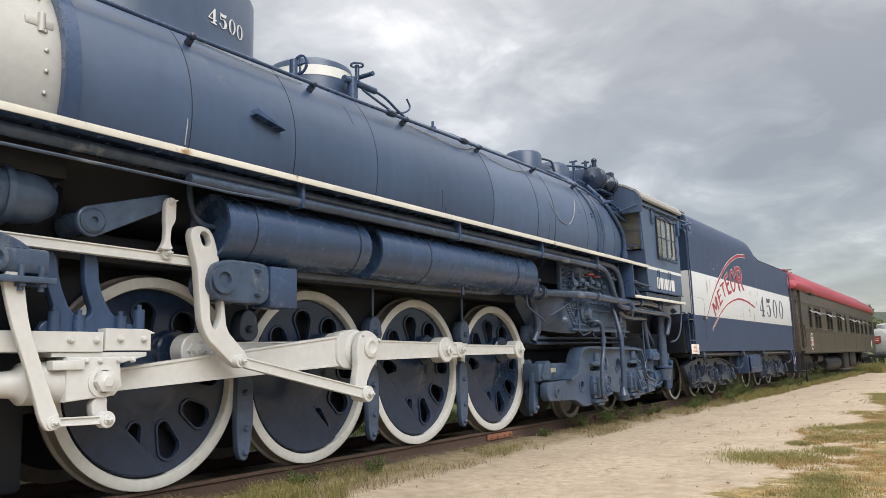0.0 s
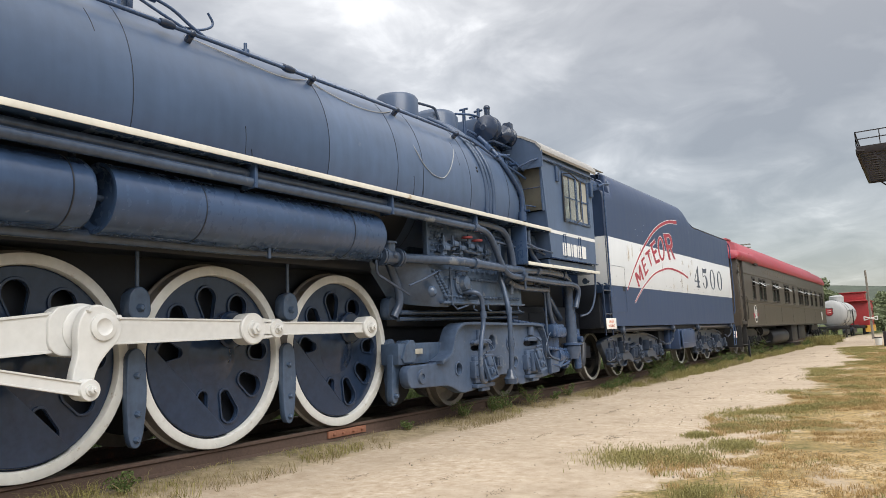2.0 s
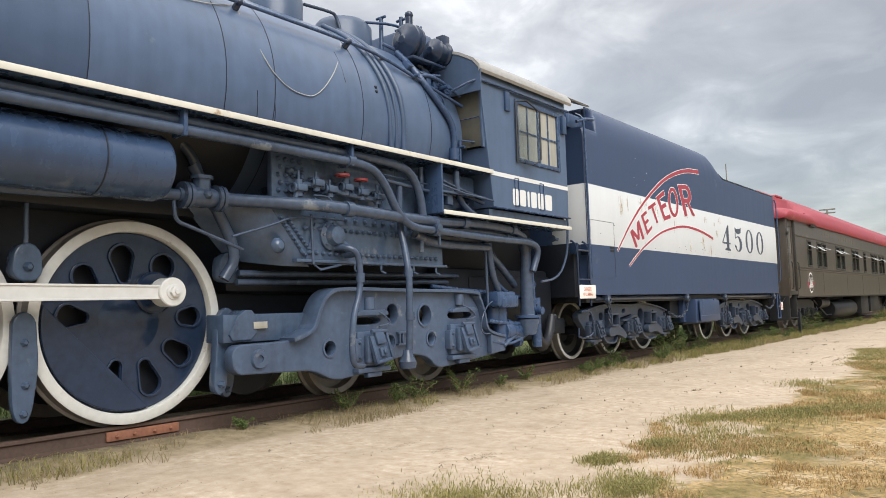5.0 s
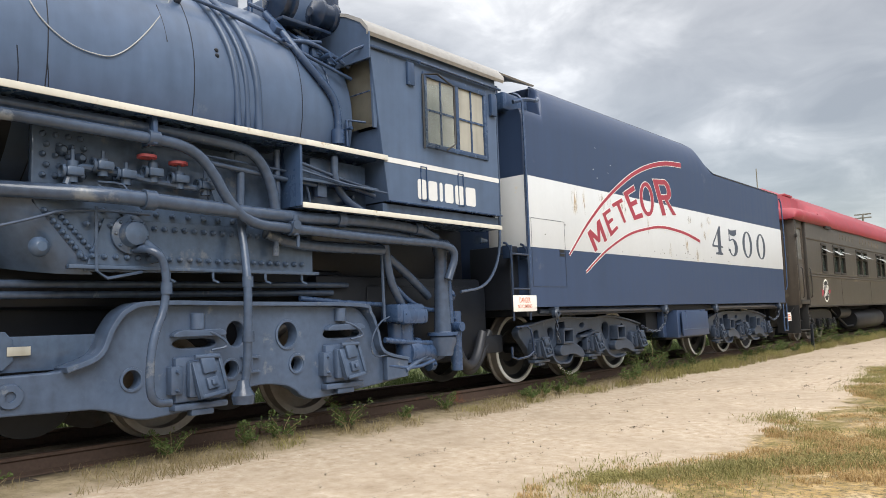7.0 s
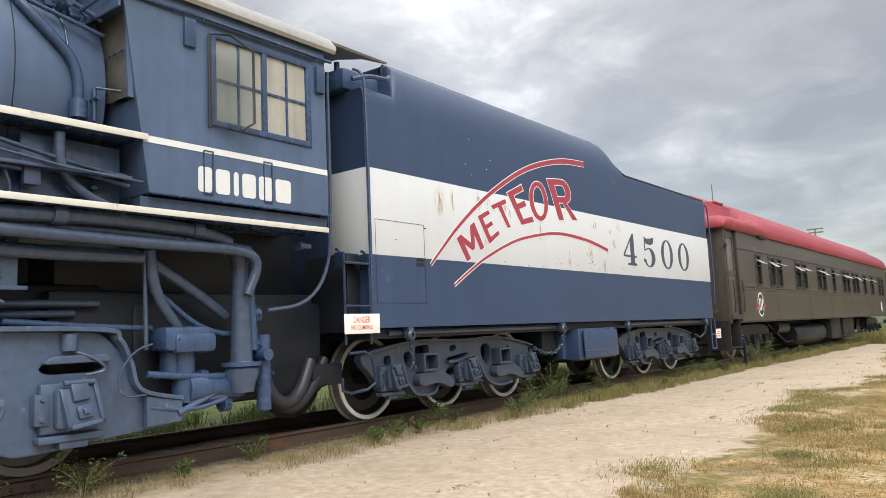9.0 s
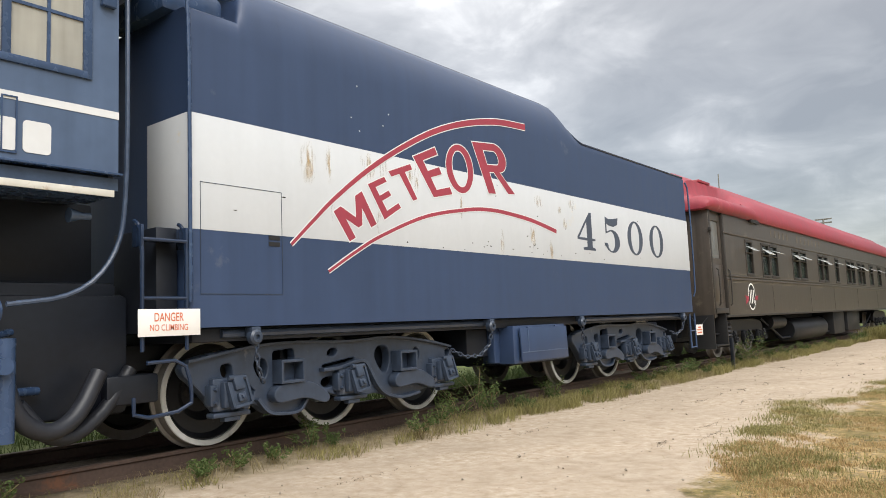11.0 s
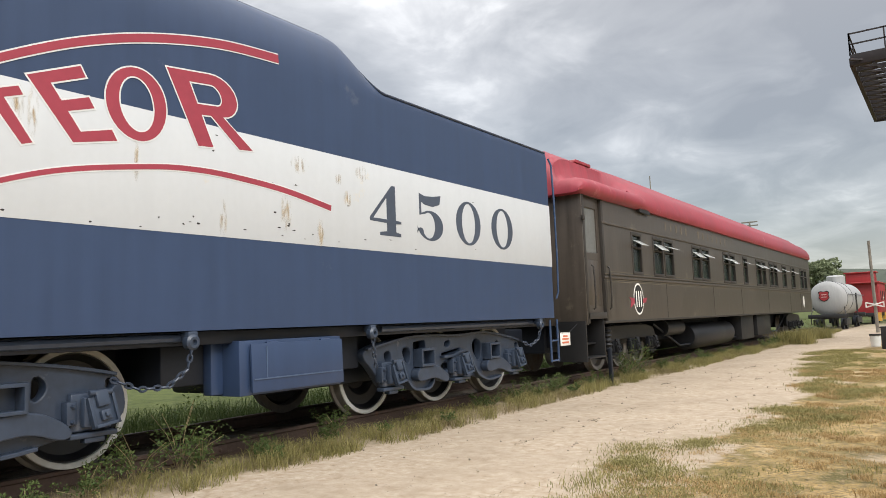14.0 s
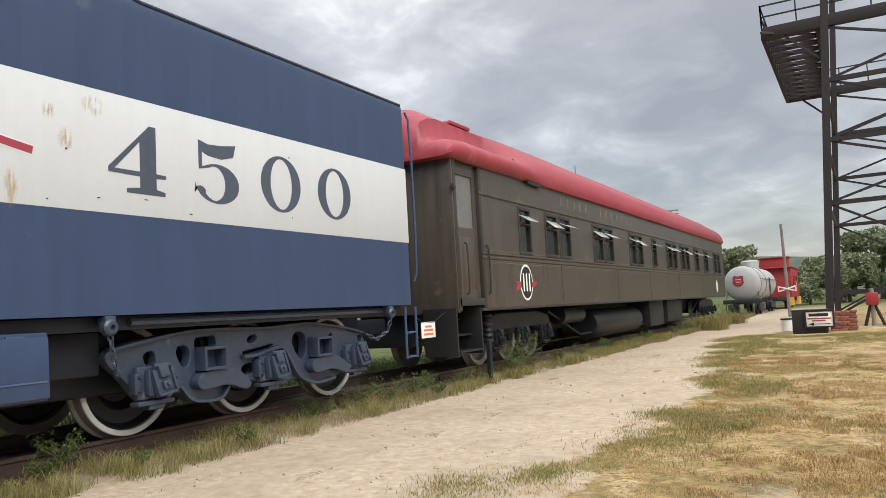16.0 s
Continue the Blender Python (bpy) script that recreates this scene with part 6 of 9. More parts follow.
# ---- driver's cab ----
CABF, CABR = 10.62, 12.88
side_o = [(10.76, 2.37), (12.88, 2.37), (12.88, 4.28), (10.49, 4.28)]
WIN = [(11.42, 3.12), (12.62, 3.12), (12.62, 4.0), (11.42, 4.0)]
bm = as_bm(plate([side_o, WIN], 1.54, 1.585, 0.004))
cab = part("cab_side", bm, LIGHTENED_NAVY, loco, "navy cab side with white stripe")
part("cab_side_far", as_bm(plate([side_o], -1.585, -1.54, 0.004)), NAVY, loco)
part("cab_stripe", abox(1.586, 1.590, 10.70, 12.88, 2.815, 2.875), LETTER_WHITE, cab)
part("drip_flange", abox(1.54, 1.62, 10.76, 12.9, 2.355, 2.372, 0.003), NAVY, cab)
# cab front: sheet from the boiler to the side, with a window
bm = bmesh.new()
box(bm, 1.2, 1.56, 10.62, 10.66, 2.37, 3.2)
box(bm, 1.53, 1.56, 10.55, 10.60, 3.2, 4.15)
box(bm, 1.0, 1.56, 10.53, 10.58, 4.0, 4.25)
box(bm, 0.9, 1.2, 10.62, 10.66, 2.37, 3.3)
for v in bm.verts:
    v.co.y += 0.14 - (v.co.z - 2.37) * 0.135 if v.co.z < 3.3 else 0.0
part("cab_front", bm, LIGHTENED_NAVY, loco)
fw = bmesh.new()
fw.faces.new([fw.verts.new(p) for p in ((1.15, 10.60, 3.22), (1.53, 10.60, 3.22), (1.53, 10.56, 4.02), (0.98, 10.56, 4.02))])
bmesh.ops.solidify(fw, geom=fw.faces[:], thickness=0.008)
part("front_window", fw, FRONT_PANE, cab, "yellowed front cab window")
bm = bmesh.new()
rod(bm, (1.2, 10.55, 3.62), (1.53, 10.55, 3.62), 0.008)
part("window_bar", bm, NAVY, cab)
# arched roof: eave, crown and end sheet
ROOF = [(1.66, 4.255), (1.655, 4.31), (1.56, 4.42), (1.32, 4.55), (0.8, 4.74), (0.4, 4.85), (0, 4.89)]
prof = ROOF + [(-x, z) for x, z in ROOF[-2::-1]]


def arch(y0, y1, outline, thick, rise=0.0):
    bm = bmesh.new()
    rings = []
    for y, dz in ((y0, 0), (y1, rise)):
        o = [bm.verts.new((x, y, z + dz)) for x, z in outline]
        i = [bm.verts.new((x * 0.985, y, z + dz - thick)) for x, z in outline]
        rings.append((o, i))
    (o0, i0), (o1, i1) = rings
    n_ = len(outline)
    for k in range(n_ - 1):
        bm.faces.new((o0[k], o0[k + 1], o1[k + 1], o1[k]))
        bm.faces.new((i0[k + 1], i0[k], i1[k], i1[k + 1]))
        bm.faces.new((o0[k + 1], o0[k], i0[k], i0[k + 1]))
        bm.faces.new((o1[k], o1[k + 1], i1[k + 1], i1[k]))
    for k in (0, n_ - 1):
        bm.faces.new((o0[k], o1[k], i1[k], i0[k]))
    bmesh.ops.recalc_face_normals(bm, faces=bm.faces)
    return bm


part("cab_roof", arch(10.42, 13.0, prof, 0.035), ROOF_GREY, loco, "pale grey arched cab roof")
bm = bmesh.new()
tube(bm, [(1.25, 10.3, 3.98), (1.55, 10.4, 4.1), (1.62, 10.55, 4.12), (1.62, 12.95, 4.12)], 0.018, 8, 1)
part("rain_gutter", bm, NAVY, loco)
bm = bmesh.new()
for (xa, za), (xb, zb) in zip(prof, prof[1:]):
    bm.faces.new([bm.verts.new(p) for p in ((xa, 10.45, za - 0.02), (xb, 10.45, zb - 0.02), (xb, 10.45, 3.95), (xa, 10.45, 3.95))])
bmesh.ops.remove_doubles(bm, verts=bm.verts, dist=0.0005)
bmesh.ops.recalc_face_normals(bm, faces=bm.faces)
bmesh.ops.solidify(bm, geom=bm.faces[:], thickness=0.02)
part("roof_end_sheet", bm, LIGHTENED_NAVY, loco)
ext = [(1.40, 4.50), (0.98, 4.68), (0.5, 4.80), (0, 4.84)]
extp = ext + [(-x, z) for x, z in ext[-2::-1]]
part("roof_apron", arch(13.0, 14.15, extp, 0.02), ROOF_GREY, loco, "pale apron between cab and tender")
part("cab_rear", abox(-1.54, 1.5, 12.84, 12.88, 2.3, 4.3), DARK, loco)
part("cab_floor", abox(-1.54, 1.54, 10.7, 12.9, 2.24, 2.34), NAVY_FLAT, loco)
# side window: frame, muntins, panes, and a wind deflector leaning out
bm = bmesh.new()
y0, y1, z0, z1 = 11.42, 12.62, 3.12, 4.0
for a in ((y0 - 0.035, y0 + 0.03, z0 - 0.03, z1 + 0.03), (y1 - 0.03, y1 + 0.035, z0 - 0.03, z1 + 0.03), (12.0, 12.06, z0, z1)):
    box(bm, 1.565, 1.605, a[0], a[1], a[2], a[3], 0.004)
for a in ((z0 - 0.03, z0 + 0.03), (z1 - 0.03, z1 + 0.04)):
    box(bm, 1.563, 1.607, y0, y1, a[0], a[1], 0.004)
for yy in (11.72, 12.33):
    box(bm, 1.565, 1.59, yy - 0.012, yy + 0.012, z0, z1)
box(bm, 1.566, 1.591, y0, y1, 3.55, 3.575)
win = part("cab_window", bm, NAVY, cab, "multi-pane cab window with yellowed blinds")
for ya, yb in ((11.45, 11.708), (11.732, 12.0), (12.06, 12.318), (12.342, 12.59)):
    for za, zb in ((3.15, 3.55), (3.575, 3.97)):
        part("pane", abox(1.570, 1.576, ya, yb, za, zb), BLIND, win)
bm = bmesh.new()
m = Matrix.Translation((1.62, 11.36, 0)) @ Matrix.Rotation(radians(-24), 4, "Z")
tube(bm, [m @ Vector((0, a, b)) for a, b in ((0, 3.06), (0, 3.98), (0.2, 4.0), (0.42, 3.86), (0.42, 3.14), (0.3, 3.06))], 0.014, 6, 0, True)
part("wind_deflector", bm, BLACK, win, "hinged wind deflector pane")
part("deflector_pane", box(bmesh.new(), -0.003, 0.003, 0.02, 0.40, 3.09, 3.86, 0, m), GLASS, win)
bm = bmesh.new()
tube(bm, [(1.62, 11.3, 4.09), (1.64, 11.3, 4.11), (1.64, 12.7, 4.11), (1.62, 12.7, 4.09)], 0.014, 8, 0)
box(bm, 1.585, 1.62, 11.1, 11.22, 3.8, 4.08, 0.006)
box(bm, 1.585, 1.64, 12.72, 12.84, 3.72, 4.02, 0.01)
part("sunshade_rail", bm, NAVY, cab)
for y in (11.36, 12.06):
    part("lift_lug", as_bm(plate([[(y - 0.055, 2.42), (y + 0.055, 2.42), (y + 0.055, 2.84), (y - 0.055, 2.84)], [(y - 0.045, 2.43), (y - 0.045, 2.83), (y + 0.045, 2.83), (y + 0.045, 2.43)]], 1.585, 1.598, 0.0)), NAVY, cab)
# white name on the cab side, in plain blocks
for y, w in ((11.25, 0.15), (11.44, 0.16), (11.645, 0.055), (11.745, 0.16), (11.945, 0.17), (12.155, 0.20)):
    part("name_block", plate([rounded([(y, 2.44), (y + w, 2.44), (y + w, 2.68), (y, 2.68)], 1, 0.02)], 1.586, 1.590), LETTER_WHITE, cab, "white painted block")
# conduit between cab and tender, lamp
part("conduit", tube(bmesh.new(), [(1.5, 13.0, 4.05), (1.5, 13.0, 2.15), (1.5, 12.9, 1.7), (1.5, 12.6, 1.4), (1.5, 12.1, 1.34)], 0.02, 8, 2), PIPE, loco)
bm = lathe(bmesh.new(), [(12.55, 0), (12.55, 0.06), (12.65, 0.03), (12.72, 0.03), (12.72, 0)], "y", (1.45, 0, 2.03), 14)
part("cab_lamp", bm, NAVY_FLAT, loco)
# ---- tender ----
tender = thing("locomotive_tender", 0, 19, 0, "navy tender with broad white band and red lettering", "tender")
TX, TY0, TY1 = 1.58, 13.52, 25.2
LOW, HIGH = 3.93, 4.50


def tender_section(y):
    """Half outline of the body at y, from the bottom edge up to the middle of the top."""
    if y <= 14.06:
        t = 0.12
    elif y <= 14.2:
        t = 0.12 + 0.88 * (y - 14.06) / 0.14
    elif y <= 20.0:
        t = 1.0
    elif y >= 20.8:
        t = 0.0
    else:
        s = (y - 20.0) / 0.8
        t = 1 - s * s * (3 - 2 * s)
    top = LOW + (HIGH - LOW) * t
    inset = 0.02 + 0.30 * t
    pts = [(TX, 1.13), (TX, 1.985), (TX, 3.02), (TX, LOW - 0.12)]
    for k in range(1, 8):
        a = radians(90 * k / 7)
        pts.append((TX - inset * (1 - math.cos(a)), LOW - 0.12 + (top - LOW + 0.12) * math.sin(a)))
    pts.append((0.0, top + 0.02))
    return pts


def tender_shell():
    bm = bmesh.new()
    ys = [TY0, TY0 + 0.03] + [14.06, 14.12, 14.2] + [14.8 + 0.7 * i for i in range(7)] + [20.0 + 0.8 * i / 16 for i in range(17)] + [21.5, 22.5, 23.5, 24.5, TY1 - 0.03, TY1]
    rings = []
    for i, y in enumerate(ys):
        sec = tender_section(y)
        if i in (0, len(ys) - 1):
            sec = [(max(0, x - 0.025), z) for x, z in sec]
        full = sec + [(-x, z) for x, z in sec[-2::-1]]
        rings.append([bm.verts.new((x, y, z)) for x, z in full])
    for a, b in zip(rings, rings[1:]):
        for k in range(len(a) - 1):
            bm.faces.new((a[k], a[k + 1], b[k + 1], b[k]))
        bm.faces.new((a[-1], a[0], b[0], b[-1]))
    bm.faces.new(rings[0])
    bm.faces.new(rings[-1][::-1])
    bmesh.ops.recalc_face_normals(bm, faces=bm.faces)
    return bm


body = part("tank_body", tender_shell(), TENDER_NAVY, tender, "navy tender tank with rounded coal bunker", angle=30)
part("white_band", abox(TX - 0.01, TX + 0.003, TY0 + 0.02, TY1 - 0.01, 1.985, 3.02, 0.001), BAND, body, "white band with rust streaks")
part("white_band_front", abox(0.9, TX - 0.02, TY0 - 0.003, TY0 + 0.02, 1.985, 3.02, 0.001), BAND, body)
# rim bead on the top edge
bead = [(tender_section(y)[10][0] + 0.004, y, tender_section(y)[10][1] + 0.006) for y in [14.2, 17.0, 19.9] + [20.0 + 0.8 * i / 12 for i in range(13)] + [21.5, 23.5, 25.15]]
part("top_bead", tube(bmesh.new(), bead, 0.02, 8, 0), WHEEL, body, "dark rim bead")
# hooked front corner of the bunker
bm = as_bm(plate([rounded([(13.7, 3.95), (14.3, 3.95), (14.3, 4.46), (14.16, 4.52), (14.12, 4.4), (14.22, 4.22), (14.05, 4.10), (13.7, 4.12)], 1)], 1.24, 1.29, 0.006))
part("bunker_wing", bm, TENDER_NAVY, body)
bm = bmesh.new()
box(bm, 0.4, 1.35, 13.4, 14.05, 4.0, 4.28, 0.06)
rod(bm, (1.1, 13.55, 4.28), (1.1, 13.55, 4.42), 0.035)
rod(bm, (0.95, 13.75, 4.28), (0.95, 13.75, 4.4), 0.03)
part("front_deck", bm, NAVY, body)
part("hand_rail", tube(bmesh.new(), [(1.50, 13.42, 4.2), (1.6, 13.46, 4.15), (1.62, 13.5, 4.0), (1.62, 13.5, 1.5), (1.6, 13.5, 1.35)], 0.018, 8, 2), NAVY, tender)
part("hand_rail", tube(bmesh.new(), [(1.55, 13.35, 4.05), (1.62, 13.55, 4.12), (1.6, 13.9, 4.16), (1.5, 14.05, 4.25)], 0.03, 8, 2), NAVY, tender)
# access door and vent, rivets on the side
bm = as_bm(plate([[(13.62, 1.42), (14.52, 1.42), (14.52, 2.41), (13.62, 2.41)], [(13.625, 1.425), (13.625, 2.405), (14.515, 2.405), (14.515, 1.425)]], TX + 0.003, TX + 0.006))
part("access_door", bm, TENDER_TRUCK, body, "thin outline of a flush door")
bm = bmesh.new()
for z in (1.88, 1.94):
    box(bm, TX - 0.005, TX + 0.006, 14.36, 14.49, z, z + 0.04)
part("vent_slot", bm, BLACK, body)
bm = bolts(bmesh.new(), [(TX + 0.001, y, z) for y, z in ((15.6, 3.72), (16.1, 3.5), (15.5, 3.35), (15.62, 3.22), (16.0, 3.35))], 0.009, 0.006, 8)
part("bare_spot", bm, LETTER_WHITE, body)
# rust runs and chipped spots on the band
rng = np.random.default_rng(5)
chip = bmesh.new()
for k in range(34):
    y, z = rng.uniform(13.8, 24.9) if k < 16 else rng.uniform(17.0, 20.4), 2.0 + abs(rng.normal(0, 0.10)) if k % 3 else rng.uniform(2.0, 3.0)
    w, h = rng.uniform(0.008, 0.035), rng.uniform(0.006, 0.014)
    n_ = 7
    vs = [chip.verts.new((TX + 0.0042, y + w * rng.uniform(0.5, 1) * math.cos(math.tau * i / n_), z + h * rng.uniform(0.4, 1) * math.sin(math.tau * i / n_))) for i in range(n_)]
    chip.faces.new(vs)
tagged(part("paint_chips", chip, IRON, body, "chipped paint spots"), kind="stuff")
STAIN = bpy.data.materials.new("rust_stain")
STAIN.use_nodes = True
sn, sl = nodes_of(STAIN)
sb = sn["Principled BSDF"]
sb.inputs["Base Color"].default_value, sb.inputs["Roughness"].default_value = (0.52, 0.36, 0.15, 1), 0.7
stc, snz, smr = sn.new("ShaderNodeTexCoord"), sn.new("ShaderNodeTexNoise"), sn.new("ShaderNodeMapRange")
smp = sn.new("ShaderNodeMapping")
smp.inputs["Scale"].default_value = (3.0, 34.0, 7.0)
snz.inputs["Scale"].default_value, snz.inputs["Detail"].default_value = 1.0, 8.0
sl.new(stc.outputs["Object"], smp.inputs["Vector"])
sl.new(smp.outputs[0], snz.inputs["Vector"])
sl.new(snz.outputs["Fac"], smr.inputs["Value"])
smr.inputs["From Min"].default_value, smr.inputs["From Max"].default_value, smr.inputs["To Max"].default_value = 0.44, 0.74, 0.6
sflat, sdist, sfall, smul = sn.new("ShaderNodeMapping"), sn.new("ShaderNodeVectorMath"), sn.new("ShaderNodeMapRange"), sn.new("ShaderNodeMath")
sflat.inputs["Scale"].default_value = (0, 1, 1)
sl.new(stc.outputs["Generated"], sflat.inputs["Vector"])
sdist.operation, smul.operation = "DISTANCE", "MULTIPLY"
sdist.inputs[1].default_value = (0, 0.5, 0.5)
sl.new(sflat.outputs[0], sdist.inputs[0])
sl.new(sdist.outputs["Value"], sfall.inputs["Value"])
sfall.inputs["From Min"].default_value, sfall.inputs["From Max"].default_value = 0.5, 0.0
sl.new(smr.outputs["Result"], smul.inputs[0])
sl.new(sfall.outputs["Result"], smul.inputs[1])
sl.new(smul.outputs[0], sb.inputs["Alpha"])
for y, z, w, h in ((14.87, 2.76, 0.12, 0.24), (15.15, 2.78, 0.05, 0.22), (15.65, 2.86, 0.035, 0.12), (15.76, 2.84, 0.09, 0.16), (15.98, 2.84, 0.07, 0.16), (16.44, 2.84, 0.05, 0.16), (16.55, 2.80, 0.05, 0.2), (15.19, 2.33, 0.03, 0.14), (17.41, 2.55, 0.03, 0.18), (15.88, 2.22, 0.05, 0.14), (18.3, 2.15, 0.05, 0.2), (19.3, 2.82, 0.14, 0.10), (19.1, 2.3, 0.08, 0.22), (19.6, 2.12, 0.06, 0.18), (20.3, 2.87, 0.12, 0.10), (20.05, 2.55, 0.08, 0.1), (19.9, 2.75, 0.07, 0.07)):
    part("rust_stain", as_bm(plate([circle(y, z, w, 16, h)], TX + 0.0034, TX + 0.0039)), STAIN, body, "faint rust stain")
# red arcs and the train's name
ARC1 = [(14.63, 1.91), (14.92, 2.17), (15.21, 2.42), (15.7, 2.78), (16.26, 3.12), (16.9, 3.44), (17.56, 3.67), (18.3, 3.83), (19.03, 3.89)]
ARC2 = [(15.11, 1.66), (15.5, 1.88), (15.93, 2.09), (16.7, 2.37), (17.53, 2.53), (18.0, 2.575), (18.46, 2.57), (19.1, 2.52), (19.77, 2.41)]
for arc, w0, w1 in ((ARC1, 0.015, 0.044), (ARC2, 0.014, 0.031)):
    part("stroke_outline", plate([swoosh(arc, w0 + 0.012, w1 + 0.012)], TX + 0.003, TX + 0.0055), LETTER_WHITE, body)
    part("painted_stroke", plate([swoosh(arc, w0, w1)], TX + 0.005, TX + 0.0075), RED, body, "red painted sweeping line")
def block_letter(ch):
    """Heavy sans letters in a unit box: the outline, then holes."""
    if ch == "M":
        return [[(0, 0), (0, 1), (0.24, 1), (0.5, 0.48), (0.76, 1), (1, 1), (1, 0), (0.79, 0), (0.79, 0.62), (0.57, 0.2), (0.43, 0.2), (0.21, 0.62), (0.21, 0)]]
    if ch == "E":
        return [[(0, 0), (0, 1), (0.98, 1), (0.98, 0.85), (0.3, 0.85), (0.3, 0.6), (0.85, 0.6), (0.85, 0.45), (0.3, 0.45), (0.3, 0.15), (1, 0.15), (1, 0)]]
    if ch == "T":
        return [[(0.37, 0), (0.37, 0.84), (0, 0.84), (0, 1), (1, 1), (1, 0.84), (0.63, 0.84), (0.63, 0)]]
    if ch == "O":
        return [circle(0.5, 0.5, 0.5, 36), circle(0.5, 0.5, 0.29, 30, 0.38)[::-1]]
    bowl = [(0.62 + 0.33 * math.cos(radians(a)), 0.715 + 0.285 * math.sin(radians(a))) for a in range(90, -91, -15)]
    inner = [(0.58 + 0.12 * math.cos(radians(a)), 0.715 + 0.145 * math.sin(radians(a))) for a in range(-90, 91, 15)]
    return [[(0, 0), (0, 1)] + bowl + [(1.0, 0), (0.74, 0), (0.42, 0.43), (0.26, 0.43), (0.26, 0)], [(0.26, 0.57)] + inner + [(0.26, 0.86)]]


def painted(ch, quad, x0, x1):
    a, b, c, d = [Vector(q) for q in quad]
    outs = [[tuple((a * (1 - s) + b * s) * (1 - t) + (d * (1 - s) + c * s) * t) for s, t in o] for o in block_letter(ch)]
    return plate(outs, x0, x1)


def fringe(ch, quad, x1, w):
    """The thin light edge round a letter, as a strip along its outlines."""
    a, b, c, d = [Vector(q) for q in quad]
    bm = bmesh.new()
    for i_, o in enumerate(block_letter(ch)):
        pts = [(a * (1 - s) + b * s) * (1 - t) + (d * (1 - s) + c * s) * t for s, t in o]
        n_ = len(pts)
        turn = sum(pts[i - 1].x * pts[i].y - pts[i].x * pts[i - 1].y for i in range(n_))
        out_ = -w if (turn > 0) == (i_ == 0) else w
        offs = []
        for i in range(n_):
            e0, e1 = (pts[i] - pts[i - 1]).normalized(), (pts[(i + 1) % n_] - pts[i]).normalized()
            n0, n1 = Vector((-e0.y, e0.x)), Vector((-e1.y, e1.x))
            m_ = (n0 + n1).normalized()
            offs.append(m_ * out_ * min(1.8, 1 / max(0.4, m_.dot(n0))))
        A = [bm.verts.new((x1, *(p + q))) for p, q in zip(pts, offs)]
        B = [bm.verts.new((x1, *(p - q * 0.2))) for p, q in zip(pts, offs)]
        for i in range(n_):
            j = (i + 1) % n_
            bm.faces.new((A[i], A[j], B[j], B[i]))
    return bm


LETTERS = [("M", [(15.42, 1.99), (15.84, 2.21), (15.62, 2.55), (15.20, 2.29)]),
           ("E", [(15.97, 2.27), (16.25, 2.43), (15.99, 2.76), (15.72, 2.64)]),
           ("T", [(16.36, 2.50), (16.66, 2.60), (16.44, 2.97), (16.06, 2.83)]),
           ("E", [(16.86, 2.62), (17.23, 2.70), (16.92, 3.25), (16.50, 3.07)]),
           ("O", [(17.20, 2.69), (17.74, 2.79), (17.64, 3.42), (17.07, 3.29)]),
           ("R", [(18.03, 2.80), (18.67, 2.86), (18.44, 3.53), (17.70, 3.45)])]
for ch, quad in LETTERS:
    part("letter_outline", fringe(ch, quad, TX + 0.0055, 0.014), LETTER_WHITE, body)
    part("letter", painted(ch, quad, TX + 0.004, TX + 0.0068), RED, body, "red letter with a white edge")


def numeral(ch, y, z, w, h):
    """Old-style numerals with slab feet, thick and thin strokes."""
    P = lambda pts: [(y + a * w, z + b * h) for a, b in pts]
    if ch == "0":
        return [circle(y + w / 2, z + h / 2, w / 2, 36, h / 2), circle(y + w / 2, z + h / 2, w * 0.27, 30, h * 0.45)[::-1]]
    if ch == "4":
        return [P([(0.30, 0), (0.98, 0), (0.98, 0.06), (0.82, 0.09), (0.82, 0.25), (1.0, 0.26), (1.0, 0.31), (0.82, 0.32), (0.82, 1.0), (0.70, 1.0), (0.0, 0.33), (0.0, 0.26), (0.53, 0.25), (0.53, 0.09), (0.30, 0.06)]), P([(0.53, 0.32), (0.10, 0.32), (0.53, 0.75)])]
    arc = lambda cx, cy, rx, ry, a0, a1, n: [(cx + rx * math.cos(radians(a0 + (a1 - a0) * k / n)), cy + ry * math.sin(radians(a0 + (a1 - a0) * k / n))) for k in range(n + 1)]
    o = [(0.10, 0.52), (0.10, 0.98)] + [(0.3, 0.93), (0.6, 0.95), (0.92, 1.0), (0.86, 0.80), (0.6, 0.73), (0.3, 0.75), (0.17, 0.80), (0.17, 0.57)]
    o += arc(0.50, 0.32, 0.48, 0.32, 125, -175, 18)
    o += arc(0.12, 0.17, 0.12, 0.09, 200, -20, 6)
    o += arc(0.43, 0.32, 0.235, 0.275, -120, 118, 14)
    return [P(o)]


for ch, y, w in (("4", 20.43, 0.60), ("5", 21.36, 0.60), ("0", 22.27, 0.64), ("0", 23.22, 0.64)):
    part("numeral", plate(numeral(ch, y, 2.18, w, 0.62), TX + 0.003, TX + 0.006), DIGIT, body, "dark slate painted numeral")

